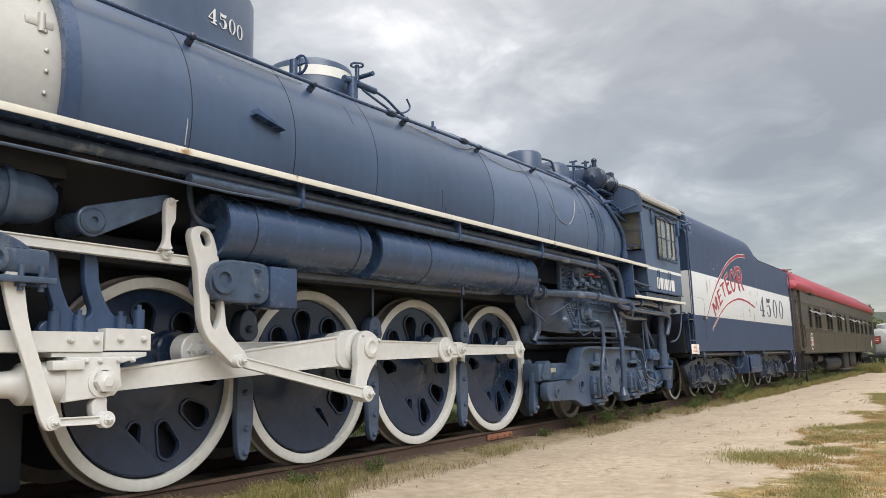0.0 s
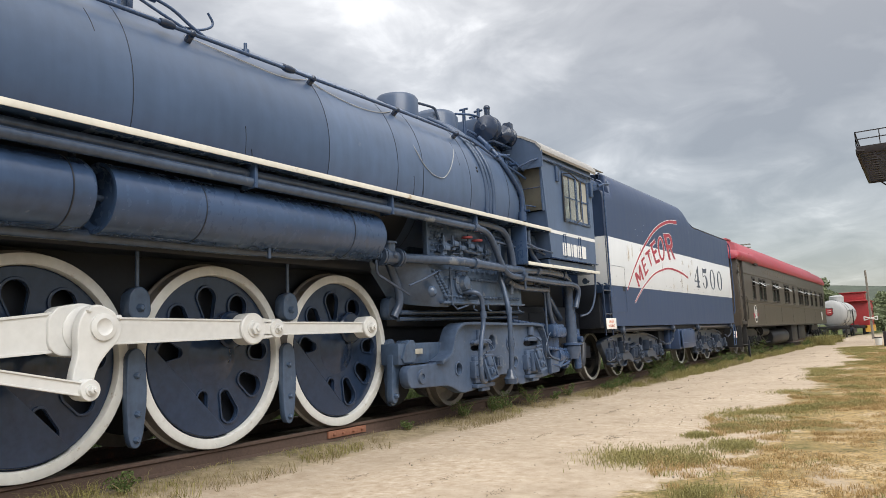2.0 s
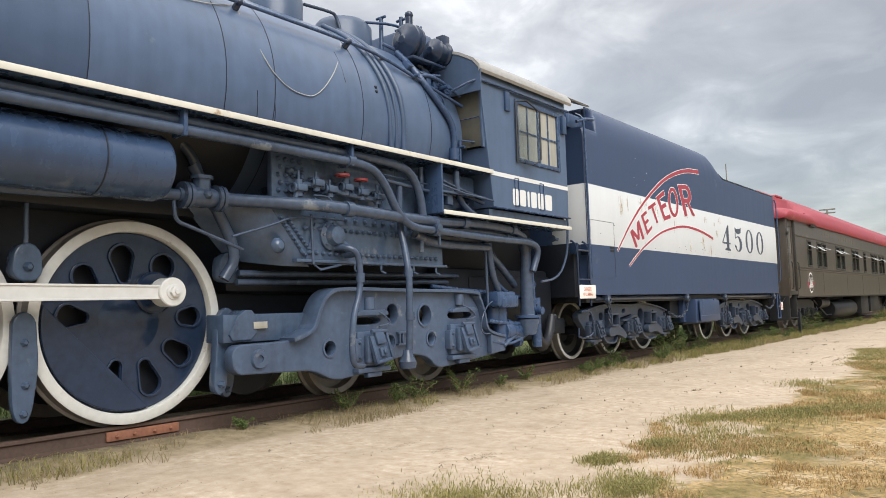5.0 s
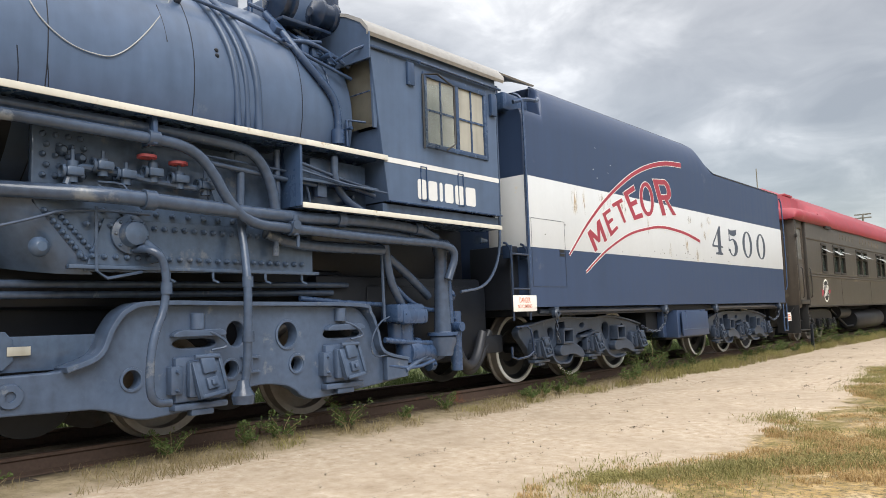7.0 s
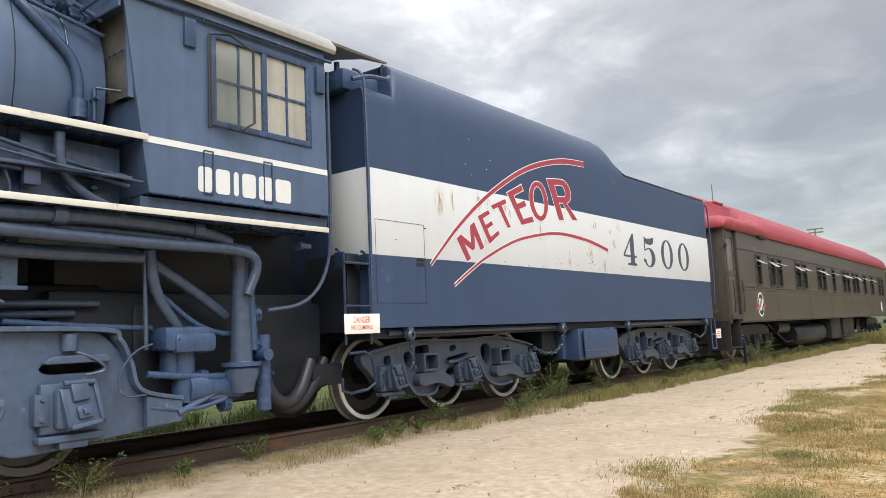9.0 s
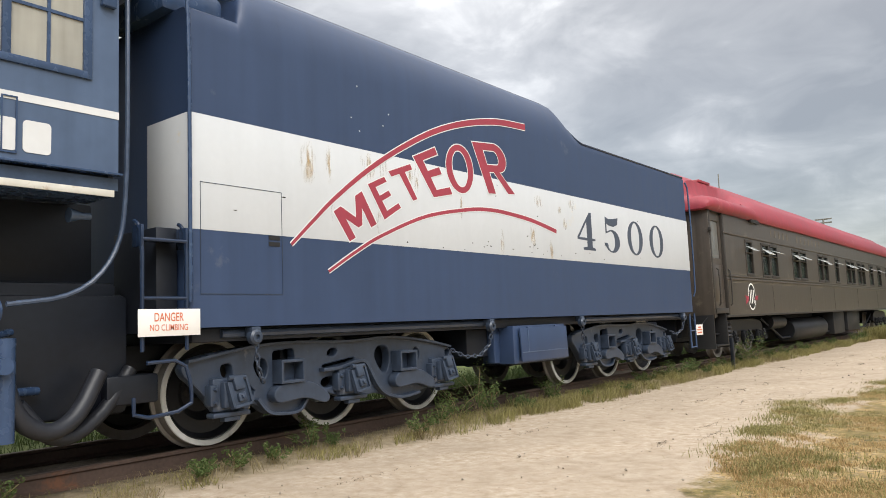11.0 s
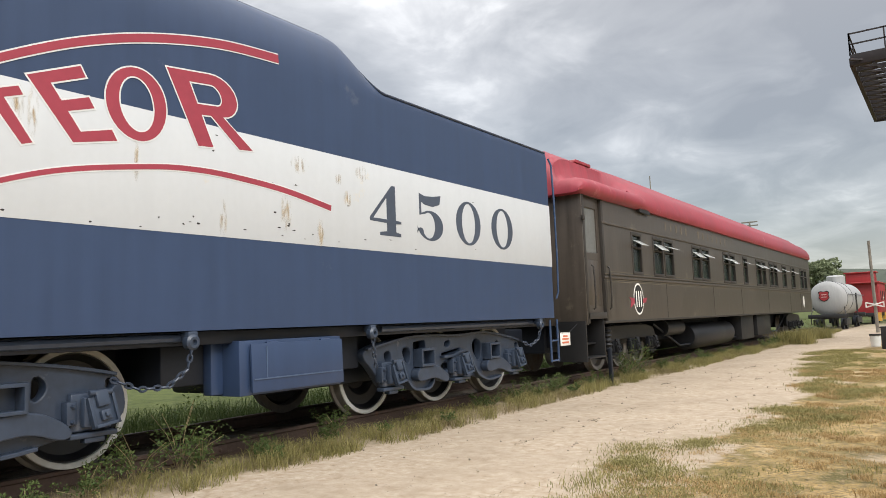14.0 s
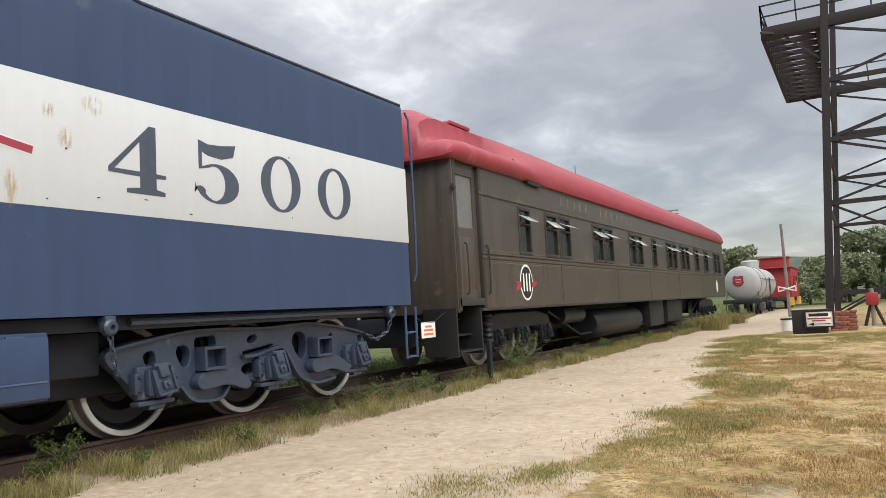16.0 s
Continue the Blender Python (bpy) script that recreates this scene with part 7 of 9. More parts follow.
# underframe, chains, tool box
bm = abox(-1.45, 1.45, TY0 + 0.1, TY1 - 0.1, 1.0, 1.125, 0.01)
part("underframe", bm, DARK, tender)
part("frame_pipe", tube(bmesh.new(), [(1.46, 13.9, 1.07), (1.46, 18.0, 1.07)], 0.04, 8, 0), TENDER_TRUCK, tender)
part("frame_pipe", tube(bmesh.new(), [(1.46, 20.7, 1.07), (1.46, 24.7, 1.07)], 0.04, 8, 0), TENDER_TRUCK, tender)
bm = bmesh.new()
box(bm, -0.5, 0.5, 13.3, 25.4, 0.75, 1.0, 0.02)
box(bm, 0.5, 1.2, 17.9, 20.6, 0.62, 1.0, 0.02)
part("centre_sill", bm, DARK, tender)
bm = abox(1.02, 1.55, 18.50, 19.90, 0.50, 1.02, 0.012)
box(bm, 1.20, 1.32, 18.36, 18.50, 0.52, 1.03, 0.01)
part("tool_box", bm, TENDER_NAVY, tender)
bm = box(bmesh.new(), -0.012, 0.012, 18.60, 19.87, -0.46, 0.0, 0.004, Matrix.Translation((1.59, 0, 0.985)) @ Matrix.Rotation(radians(-2), 4, "Y"))
for y in (18.8, 19.55):
    rod(bm, (1.585, y, 0.985), (1.585, y + 0.14, 0.985), 0.016)
lid = part("tool_box_lid", bm, TENDER_NAVY, tender, "plain hinged navy lid")
part("lid_strip", abox(1.612, 1.622, 18.62, 19.85, 0.645, 0.657), LIGHTENED_NAVY, lid)
part("lid_stay", abox(1.602, 1.614, 18.78, 18.792, 0.66, 0.96), LIGHTENED_NAVY, lid)


def chain(pts, r=0.035, wire=0.011):
    """Round links strung along a sagging line."""
    bm = bmesh.new()
    for i in range(len(pts) - 1):
        a, b = Vector(pts[i]), Vector(pts[i + 1])
        n_ = max(1, int((b - a).length / (r * 1.5)))
        for k in range(n_):
            c = a.lerp(b, (k + 0.5) / n_)
            m = Matrix.Translation(c) @ (b - a).to_track_quat("Y", "Z").to_matrix().to_4x4() @ Matrix.Rotation(radians(90 * (k % 2)), 4, "Y")
            ring = [m @ Vector((0.02 * math.cos(t), r * math.sin(t), 0)) for t in [math.tau * j / 8 for j in range(9)]]
            tube(bm, ring, wire, 5, 0)
    return bm


for y in (14.19, 17.95, 20.42, 24.65):
    bm = bmesh.new()
    lathe(bm, [(1.54, 0.07), (1.6, 0.07), (1.62, 0.05), (1.62, 0.025), (1.59, 0.02), (1.59, 0)], "x", (0, y, 1.03), 16)
    box(bm, 1.48, 1.6, y - 0.05, y + 0.05, 1.04, 1.125, 0.01)
    part("chain_lug", bm, TENDER_TRUCK, tender)
for pts in ([(1.58, 14.2, 0.98), (1.56, 14.23, 0.75), (1.52, 14.32, 0.6)],
            [(1.58, 17.95, 0.98), (1.56, 17.92, 0.8), (1.52, 17.75, 0.66), (1.48, 17.5, 0.66), (1.40, 17.3, 0.76)],
            [(1.58, 20.42, 0.98), (1.56, 20.46, 0.8), (1.52, 20.54, 0.62)],
            [(1.58, 24.65, 0.98), (1.55, 24.6, 0.8), (1.50, 24.4, 0.70), (1.44, 24.25, 0.78)]):
    part("safety_chain", chain(pts), TENDER_TRUCK, tender, "hanging iron safety chain")

# six-wheel trucks: cast side frame, boxes, wheels
TF = [(-2.14, 0.83), (-1.86, 0.90), (-1.40, 0.95), (-0.88, 0.97), (-0.17, 0.95), (0.53, 0.97), (1.17, 0.90), (1.66, 0.81), (1.77, 0.58), (1.71, 0.40), (1.42, 0.36), (1.15, 0.32), (0.90, 0.26), (0.59, 0.27), (0.37, 0.34), (0.16, 0.34), (-0.05, 0.30), (-0.36, 0.39), (-0.60, 0.47), (-0.72, 0.38), (-0.83, 0.26), (-1.15, 0.26), (-1.28, 0.32), (-1.38, 0.42), (-1.45, 0.33), (-1.63, 0.31), (-1.79, 0.36), (-1.87, 0.47), (-2.02, 0.63), (-2.14, 0.72)]
TH = [rounded([(-1.38, 0.80), (-1.29, 0.83), (-1.20, 0.79), (-1.21, 0.66), (-1.27, 0.60), (-1.34, 0.67)], 1, 0.04), rounded([(-0.44, 0.82), (-0.37, 0.88), (-0.27, 0.87), (-0.28, 0.81), (-0.37, 0.78)], 1, 0.03), rounded([(-0.53, 0.54), (-0.44, 0.58), (-0.30, 0.57), (-0.30, 0.49), (-0.42, 0.46), (-0.50, 0.48)], 1, 0.03), rounded([(0.28, 0.77), (0.35, 0.87), (0.49, 0.86), (0.54, 0.78), (0.52, 0.61), (0.45, 0.54), (0.36, 0.62)], 1, 0.04), rounded([(0.97, 0.84), (1.07, 0.80), (1.08, 0.69), (0.96, 0.61)], 1, 0.04), rounded([(1.57, 0.77), (1.66, 0.76), (1.65, 0.69), (1.57, 0.68)], 0, 0.02), [(-1.42, 0.58), (-1.36, 0.52), (-1.38, 0.47), (-1.42, 0.47)], rounded([(-0.51, 0.70), (-0.02, 0.76), (-0.04, 0.72), (-0.47, 0.665)], 0, 0.02), rounded([(-1.14, 0.88), (-0.88, 0.90), (-0.86, 0.79), (-1.14, 0.78)], 0, 0.02), rounded([(-1.75, 0.78), (-1.62, 0.80), (-1.60, 0.66), (-1.72, 0.66)], 1, 0.03)]
tf_me = plate([rounded(TF, 1)] + TH, 1.16, 1.28, 0.014)
finish(tf_me, TENDER_TRUCK)
ridge_me = plate([swoosh([(-0.54, 0.655), (-0.31, 0.665), (-0.05, 0.715), (0.09, 0.69), (0.25, 0.46), (0.39, 0.335), (0.65, 0.265), (0.98, 0.29)], 0.018, 0.016)], 1.27, 1.36, 0.006)
top_me = plate([swoosh([(-2.10, 0.835), (-1.40, 0.94), (-0.88, 0.96), (-0.17, 0.94), (0.53, 0.96), (1.17, 0.89), (1.64, 0.80)], 0.014, 0.014)], 1.27, 1.33, 0.005)
foot_me = plate([swoosh([(-1.36, 0.44), (-1.25, 0.32), (-1.12, 0.275), (-0.86, 0.275), (-0.74, 0.39), (-0.62, 0.485)], 0.016, 0.014)], 1.27, 1.34, 0.005)
for q in (ridge_me, top_me, foot_me):
    finish(q, TENDER_TRUCK)
wheel_bm = lathe(bmesh.new(), [(0.62, 0), (0.64, 0.2), (0.72, 0.28), (0.73, 0.40), (0.80, 0.45), (0.80, 0.47), (0.72, 0.47)], "x", (0, 0, 0), 48)
wheel_me = bpy.data.meshes.new("wheel_centre")
wheel_bm.to_mesh(wheel_me)
wheel_bm.free()
finish(wheel_me, UNDER)
rim_bm = lathe(bmesh.new(), [(0.80, 0.462), (0.822, 0.466), (0.824, 0.512), (0.81, 0.518)], "x", (0, 0, 0), 64)
rim_me = bpy.data.meshes.new("rim")
rim_bm.to_mesh(rim_me)
rim_bm.free()
finish(rim_me, TYRE)
fl_bm = lathe(bmesh.new(), [(0.812, 0.518), (0.71, 0.523), (0.69, 0.55), (0.665, 0.55), (0.66, 0.45), (0.8, 0.45)], "x", (0, 0, 0), 64)
fl_me = bpy.data.meshes.new("tread")
fl_bm.to_mesh(fl_me)
fl_bm.free()
finish(fl_me, STEEL)
jb_me, jl_me = bpy.data.meshes.new("journal_box"), bpy.data.meshes.new("box_lid")
for q, me in zip(journal_box(0, 0, 0.72, 1.28), (jb_me, jl_me)):
    q.to_mesh(me)
    q.free()
    finish(me, TENDER_TRUCK)
bm = as_bm(plate([[(-0.15, -0.115), (0.15, -0.115), (0.15, 0.115), (-0.15, 0.115)], [(-0.12, -0.085), (-0.12, 0.085), (0.12, 0.085), (0.12, -0.085)]], 1.28, 1.43, 0.006))
eq_me = bpy.data.meshes.new("bolster_end")
bm.to_mesh(eq_me)
bm.free()
finish(eq_me, TENDER_TRUCK)
bm = as_bm(plate([rounded([(-0.22, 0.02), (0.22, 0.05), (0.50, -0.10), (0.50, -0.20), (0.38, -0.20), (0.2, -0.12), (-0.22, -0.16)], 1)], 1.28, 1.40, 0.012))
arm_me = bpy.data.meshes.new("brake_arm")
bm.to_mesh(arm_me)
bm.free()
finish(arm_me, TENDER_TRUCK)
for yc in (15.76, 22.73):
    for s in (1, -1):
        trk = thing("truck", 0, yc, 0, "", "")
        trk.parent = tender
        trk.location = Vector((0, yc, 0)) - BASE[tender]
        if s < 0:
            trk.rotation_euler = (0, 0, math.pi)
        tagged(trk, "blue-grey cast six-wheel truck")

        def sub2(name, me, y=0.0, z=0.0, label="", x=0.0):
            o = new(name, me)
            o.parent = trk
            o.location = (x, y, z)
            return tagged(o, label)
        sub2("side_frame", tf_me)
        for q in (ridge_me, top_me, foot_me):
            sub2("frame_rib", q)
        for dy in (-1.55, 0, 1.55):
            sub2("wheel_centre", wheel_me, dy, 0.52)
            sub2("rim", rim_me, dy, 0.52, "white-painted wheel rim")
            sub2("tread", fl_me, dy, 0.52)
            sub2("journal_box", jb_me, dy - 0.12, 0.54)
            sub2("box_lid", jl_me, dy - 0.12, 0.54)
        for dy in (-1.0, 0.72):
            sub2("bolster_end", eq_me, dy, 0.68)
            sub2("brake_arm", arm_me, dy, 0.53)
    for dy in (-1.55, 0, 1.55):
        part("axle", rod(bmesh.new(), (-0.9, yc + dy, 0.52), (0.9, yc + dy, 0.52), 0.08), DARK, tender)
    part("truck_bolster", abox(-1.1, 1.1, yc - 0.9, yc + 0.9, 0.6, 0.95, 0.04), DARK, tender)

# ladder and warning plate at the front, steps at the rear
bm = bmesh.new()
for y in (13.06, 13.46):
    tube(bm, [(1.5, y, 2.02), (1.55, y, 2.0), (1.62, y, 1.9), (1.62, y, 1.3), (1.62, y, 0.95)], 0.017, 8, 1)
    box(bm, 1.48, 1.63, y - 0.012, y + 0.012, 1.8, 1.98, 0.004)
for z in (1.86, 1.38):
    rod(bm, (1.62, 13.06, z), (1.62, 13.46, z), 0.016)
box(bm, 1.42, 1.61, 13.08, 13.44, 1.86, 1.88, 0.004)
part("front_ladder", bm, WHEEL, tender)
bm = tube(bmesh.new(), [(1.62, 13.10, 0.86), (1.62, 13.43, 0.87), (1.62, 13.50, 0.66), (1.62, 13.50, 0.46), (1.62, 12.99, 0.42), (1.62, 12.99, 0.60)], 0.017, 8, 1, True)
part("foot_stirrup", bm, WHEEL, tender)
part("warning_plate", abox(1.66, 1.666, 13.0, 13.56, 1.07, 1.29, 0.002), SIGN, tender, "small white enamel warning plate")
wp = tender.children[-1]
part("word", lettering("DANGER", 1.6685, [(13.14, 1.19), (13.40, 1.19), (13.40, 1.26), (13.14, 1.26)], 0.01), ORANGE_TXT, wp)
part("word", lettering("NO CLIMBING", 1.6685, [(13.10, 1.115), (13.44, 1.115), (13.44, 1.165), (13.10, 1.165)], 0.006), ORANGE_TXT, wp)
part("front_sill", abox(0.9, 1.08, 13.05, 13.52, 0.5, 0.75, 0.02), DARK, tender)
part("tank_well", abox(-0.6, 0.95, 19.3, 21.2, 0.42, 1.0, 0.05), DARK, tender)
part("step_well", abox(0.7, 1.42, 13.3, 13.5, 1.1, 2.0, 0.01), DARK, tender)
bm = bmesh.new()
for y in (25.05, 25.32):
    tube(bm, [(1.55, y, 1.1), (1.55, y, 0.4)], 0.02, 8, 0)
for z in (0.42, 0.75):
    rod(bm, (1.55, 25.05, z), (1.55, 25.32, z), 0.016)
tube(bm, [(1.58, 25.25, 3.85), (1.62, 25.3, 3.7), (1.62, 25.32, 1.6), (1.58, 25.28, 1.45)], 0.018, 8, 1)
part("rear_steps", bm, NAVY, tender)
part("coupler", abox(-0.2, 0.2, 25.2, 26.6, 0.7, 0.95, 0.04), DARK, tender)

# numerals on the sand dome
for ch, y in (("4", 0.58), ("5", 0.735), ("0", 0.88), ("0", 1.02)):
    me = plate(numeral(ch, 0, 4.60, 0.115, 0.17), 0, 0.004)
    for v in me.vertices:
        yy = y + v.co.y
        q = max(-0.999, min(0.999, (yy - 0.355) / 1.305))
        v.co = (0.74 * math.sqrt(1 - q * q) + 0.006 + v.co.x, yy, v.co.z)
    part("numeral", me, LETTER_WHITE, sand, "white painted numeral")
# ---- passenger coach ----
coach = thing("passenger_coach", 0, 40, 0, "weathered brown passenger coach with faded red roof", "railway coach")
CX, CY0, CY1 = 1.52, 26.67, 53.2
wins = [(29.25, 29.82), (30.62, 31.3), (31.42, 32.1), (33.72, 34.5), (34.6, 35.38), (36.92, 37.6), (37.7, 38.38), (39.5, 40.1), (41.45, 42.25), (42.35, 43.05), (43.65, 44.4), (44.5, 45.2), (46.2, 47.1), (48.2, 49.1), (50.4, 51.3), (51.4, 52.2)]
WZ0, WZ1 = 2.02, 2.88
out = [(27.68, 1.02), (CY1, 1.02), (CY1, 3.47), (27.68, 3.47)]
holes = [[(a, WZ0), (a, WZ1), (b, WZ1), (b, WZ0)] for a, b in wins]
side = part("coach_side", as_bm(plate([out] + holes, CX - 0.06, CX, 0.003)), BROWN, coach, "weathered dark brown side sheet")
part("coach_side_far", as_bm(plate([[(CY0, 1.02), (CY1, 1.02), (CY1, 3.47), (CY0, 3.47)]], -CX, -CX + 0.06, 0.003)), BROWN, coach)
part("coach_end", abox(-CX + 0.06, CX - 0.0, CY0, CY0 + 0.06, 0.98, 3.6, 0.006), BROWN, coach)
part("coach_end", abox(-CX + 0.06, CX - 0.06, CY1 - 0.06, CY1, 1.02, 3.6, 0.006), BROWN, coach)
part("centre_sill", abox(-0.5, 0.5, 26.9, CY1 - 0.3, 0.45, 1.0, 0.03), DARK, coach)
part("coach_floor", abox(-CX + 0.06, CX - 0.06, 27.5, CY1 - 0.06, 0.98, 1.10), DARK, coach)
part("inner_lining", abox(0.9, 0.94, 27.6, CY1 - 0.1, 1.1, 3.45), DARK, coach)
# vestibule door, recessed, with steps below
door = part("vestibule_door", as_bm(plate([[(26.66, 1.2), (27.5, 1.2), (27.5, 3.42), (26.66, 3.42)], [(26.78, 2.35), (26.78, 3.22), (27.38, 3.22), (27.38, 2.35)]], CX - 0.11, CX - 0.06, 0.006)), BROWN, coach, "narrow brown vestibule door", at=(0, 0.12, 0))
part("door_glass", abox(CX - 0.10, CX - 0.09, 26.78, 27.38, 2.35, 3.22), DOOR_GLASS, door, at=(0, 0.12, 0))
part("door_panel", abox(CX - 0.07, CX - 0.055, 26.8, 27.36, 1.35, 2.2, 0.006), BROWN, door, at=(0, 0.12, 0))
part("door_post", abox(CX - 0.12, CX + 0.01, 26.58, 26.67, 1.0, 3.5, 0.008), BROWN_DARK, coach, at=(0, 0.12, 0))
part("door_post", abox(CX - 0.12, CX + 0.012, 27.49, 27.58, 1.0, 3.5, 0.008), BROWN_DARK, coach, at=(0, 0.12, 0))
part("door_sill", abox(CX - 0.12, CX + 0.01, 26.6, 27.56, 1.08, 1.2, 0.008), BROWN_DARK, coach, at=(0, 0.12, 0))
part("door_head", abox(CX - 0.12, CX + 0.008, 26.6, 27.56, 3.42, 3.5, 0.008), BROWN_DARK, coach, at=(0, 0.12, 0))
for y in (26.88, 27.68):
    part("grab_rail", tube(bmesh.new(), [(CX, y, 2.1), (CX + 0.05, y, 2.06), (CX + 0.05, y, 1.3), (CX, y, 1.26)], 0.016, 8, 1), BROWN_DARK, coach, at=(0, 0.12, 0))
part("end_lamp_bracket", abox(CX + 0.0, CX + 0.06, 26.5, 26.58, 2.92, 3.02, 0.01), BROWN_DARK, coach, at=(0, 0.12, 0))
# belt mouldings with faint gold lines
for z, h in ((1.86, 0.05), (1.94, 0.035), (2.95, 0.05)):
    part("belt_moulding", abox(CX, CX + 0.022, 27.6, CY1, z, z + h, 0.006), BROWN, coach)
for z in (1.835, 2.005, 1.80):
    part("gold_line", abox(CX, CX + 0.003, 27.6, CY1, z, z + 0.012), GOLD, coach, "faint gold painted line")
part("bottom_sill", abox(CX - 0.06, CX + 0.015, 27.5, CY1, 0.985, 1.03, 0.004), BROWN_DARK, coach)
for y in (31.4, 35.6, 39.0, 43.2, 47.6, 50.2):
    part("sheet_seam", abox(CX, CX + 0.004, y, y + 0.012, 1.04, 1.84), BROWN_DARK, coach)
# letters of the name board, too worn to read, as plain bars
for k in range(5):
    y = 31.6 + 0.42 * k
    part("name_bar", abox(CX, CX + 0.003, y, y + 0.09, 3.13, 3.33), GOLD, coach, "worn painted bar")
for k in range(7):
    y = 34.4 + 0.48 * k
    part("name_bar", abox(CX, CX + 0.003, y, y + 0.10, 3.13, 3.33), GOLD, coach, "worn painted bar")
# oval emblem with ribbons
part("emblem_rim", plate([circle(29.45, 1.47, 0.30, 32, 0.34)], CX + 0.002, CX + 0.005), SIGN, coach)
part("emblem", plate([circle(29.45, 1.47, 0.265, 32, 0.30)], CX + 0.004, CX + 0.008), BLACK, coach, "black oval emblem with a white rim")
for y in (29.28, 29.42, 29.56):
    part("emblem_bar", abox(CX + 0.008, CX + 0.010, y, y + 0.055, 1.30, 1.64), SIGN, coach)
for s in (1, -1):
    part("ribbon", plate([[(29.45 + s * 0.25, 1.38), (29.45 + s * 0.52, 1.34 + 0.06 * s), (29.45 + s * 0.45, 1.42), (29.45 + s * 0.55, 1.50), (29.45 + s * 0.25, 1.48)]], CX + 0.002, CX + 0.006), RED, coach, "small red ribbon")
part("emblem", plate([circle(50.9, 1.45, 0.22, 24, 0.26)], CX + 0.004, CX + 0.008), SIGN, coach, "white oval emblem")
# windows: frame, dark pane, hopper flap tilted out at the top
for k, (a, b) in enumerate(wins):
    bm = bmesh.new()
    for y0_, y1_, z0_, z1_ in ((a - 0.03, a + 0.04, WZ0, WZ1), (b - 0.04, b + 0.03, WZ0, WZ1)):
        box(bm, CX - 0.05, CX + 0.012, y0_, y1_, z0_, z1_, 0.004)
    for z0_, z1_ in ((WZ0 - 0.03, WZ0 + 0.04), (WZ1 - 0.04, WZ1 + 0.03), (2.56, 2.60)):
        box(bm, CX - 0.048, CX + 0.014, a - 0.03, b + 0.03, z0_, z1_, 0.004)
    w = part("window", bm, BROWN_DARK, coach, "dark coach window with a tilted hopper")
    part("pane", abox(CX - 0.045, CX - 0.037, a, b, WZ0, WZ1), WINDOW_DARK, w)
    if k < 14:
        m = Matrix.Translation((CX + 0.005, 0, 2.74)) @ Matrix.Rotation(radians(122 + 10 * math.sin(k * 2.4)), 4, "Y")
        part("hopper", box(bmesh.new(), -0.006, 0.006, a + 0.05, b - 0.05, 0.0, 0.24, 0.002, m), DUSTY_GLASS, w, "small hopper pane tilted outward")
# roof: rounded with turned-down ends
RS = [(1.58, 3.44), (1.62, 3.52), (1.60, 3.68), (1.50, 3.88), (1.34, 4.03), (1.16, 4.14), (1.0, 4.24), (0.84, 4.38), (0.5, 4.54), (0, 4.60)]
# over the vestibule the upper roof is narrow and a rounded hood swells out below it
RE = [(1.58, 3.43), (1.66, 3.50), (1.67, 3.62), (1.58, 3.74), (1.38, 3.80), (1.18, 3.80), (1.10, 3.92), (1.06, 4.22), (0.62, 4.46), (0, 4.54)]


def coach_roof():
    bm = bmesh.new()
    rings = []
    stops = [(26.46, 0.30, 0.95), (26.50, 0.62, 0.97), (26.60, 0.82, 0.985), (26.80, 0.94, 1.0), (27.1, 1.0, 1.0), (27.6, 1.0, 1.0)]
    ys = stops + [(28.0 + 0.25 * i, 1.0, 1.0) for i in range(13)] + [(32.5 + 2.0 * i, 1.0, 1.0) for i in range(10)] + [(52.4, 1.0, 1.0), (53.0, 0.96, 1.0), (53.25, 0.8, 0.98), (53.3, 0.55, 0.95)]
    for y, f, g in ys:
        row = []
        for i, ((xa, za), (xb, zb)) in enumerate(zip(RE, RS)):
            q = min(1.0, max(0.0, (y - 28.6 - 0.12 * (9 - i)) / 1.3))
            q = q * q * (3 - 2 * q)
            row.append((xa + (xb - xa) * q, za + (zb - za) * q))
        full = row + [(-x, z) for x, z in row[-2::-1]]
        rings.append([bm.verts.new((x * g, y, 3.44 + (z - 3.44) * f + 0.014 * noise.noise((x, y * 0.8, z)))) for x, z in full])
    for a, b in zip(rings, rings[1:]):
        for i in range(len(a) - 1):
            bm.faces.new((a[i], a[i + 1], b[i + 1], b[i]))
        bm.faces.new((a[-1], a[0], b[0], b[-1]))
    bm.faces.new(rings[0])
    bm.faces.new(rings[-1][::-1])
    bmesh.ops.recalc_face_normals(bm, faces=bm.faces)
    return bm


roof = part("coach_roof", coach_roof(), RED_ROOF, coach, "faded red rounded roof", angle=50)
for s in (1, -1):
    part("clerestory_slot", abox(min(s * 0.80, s * 1.08), max(s * 0.80, s * 1.07), 27.6, 28.35, 4.24, 4.31, 0.02), RED_ROOF, roof)
bm = bmesh.new()
lathe(bm, [(0, 0.0), (0.0, 0.10), (0.12, 0.12), (0.16, 0.06), (0.16, 0)], "z", (0.3, 27.3, 4.36), 14)
part("roof_vent", bm, BROWN_DARK, roof)
for y in (29.2, 33, 37, 41, 45, 49):
    part("roof_seam", lathe(bmesh.new(), [(y, 0.005), (y, 0.02), (y + 0.05, 0.02), (y + 0.05, 0.005)], "y", (1.5, 0, 3.78), 8, True), RED_ROOF, roof)
part("eave_tear", as_bm(plate([rounded([(29.6, 3.38), (30.4, 3.36), (30.3, 3.46), (29.7, 3.47)], 1)], 1.53, 1.60, 0.004)), BLACK, roof)
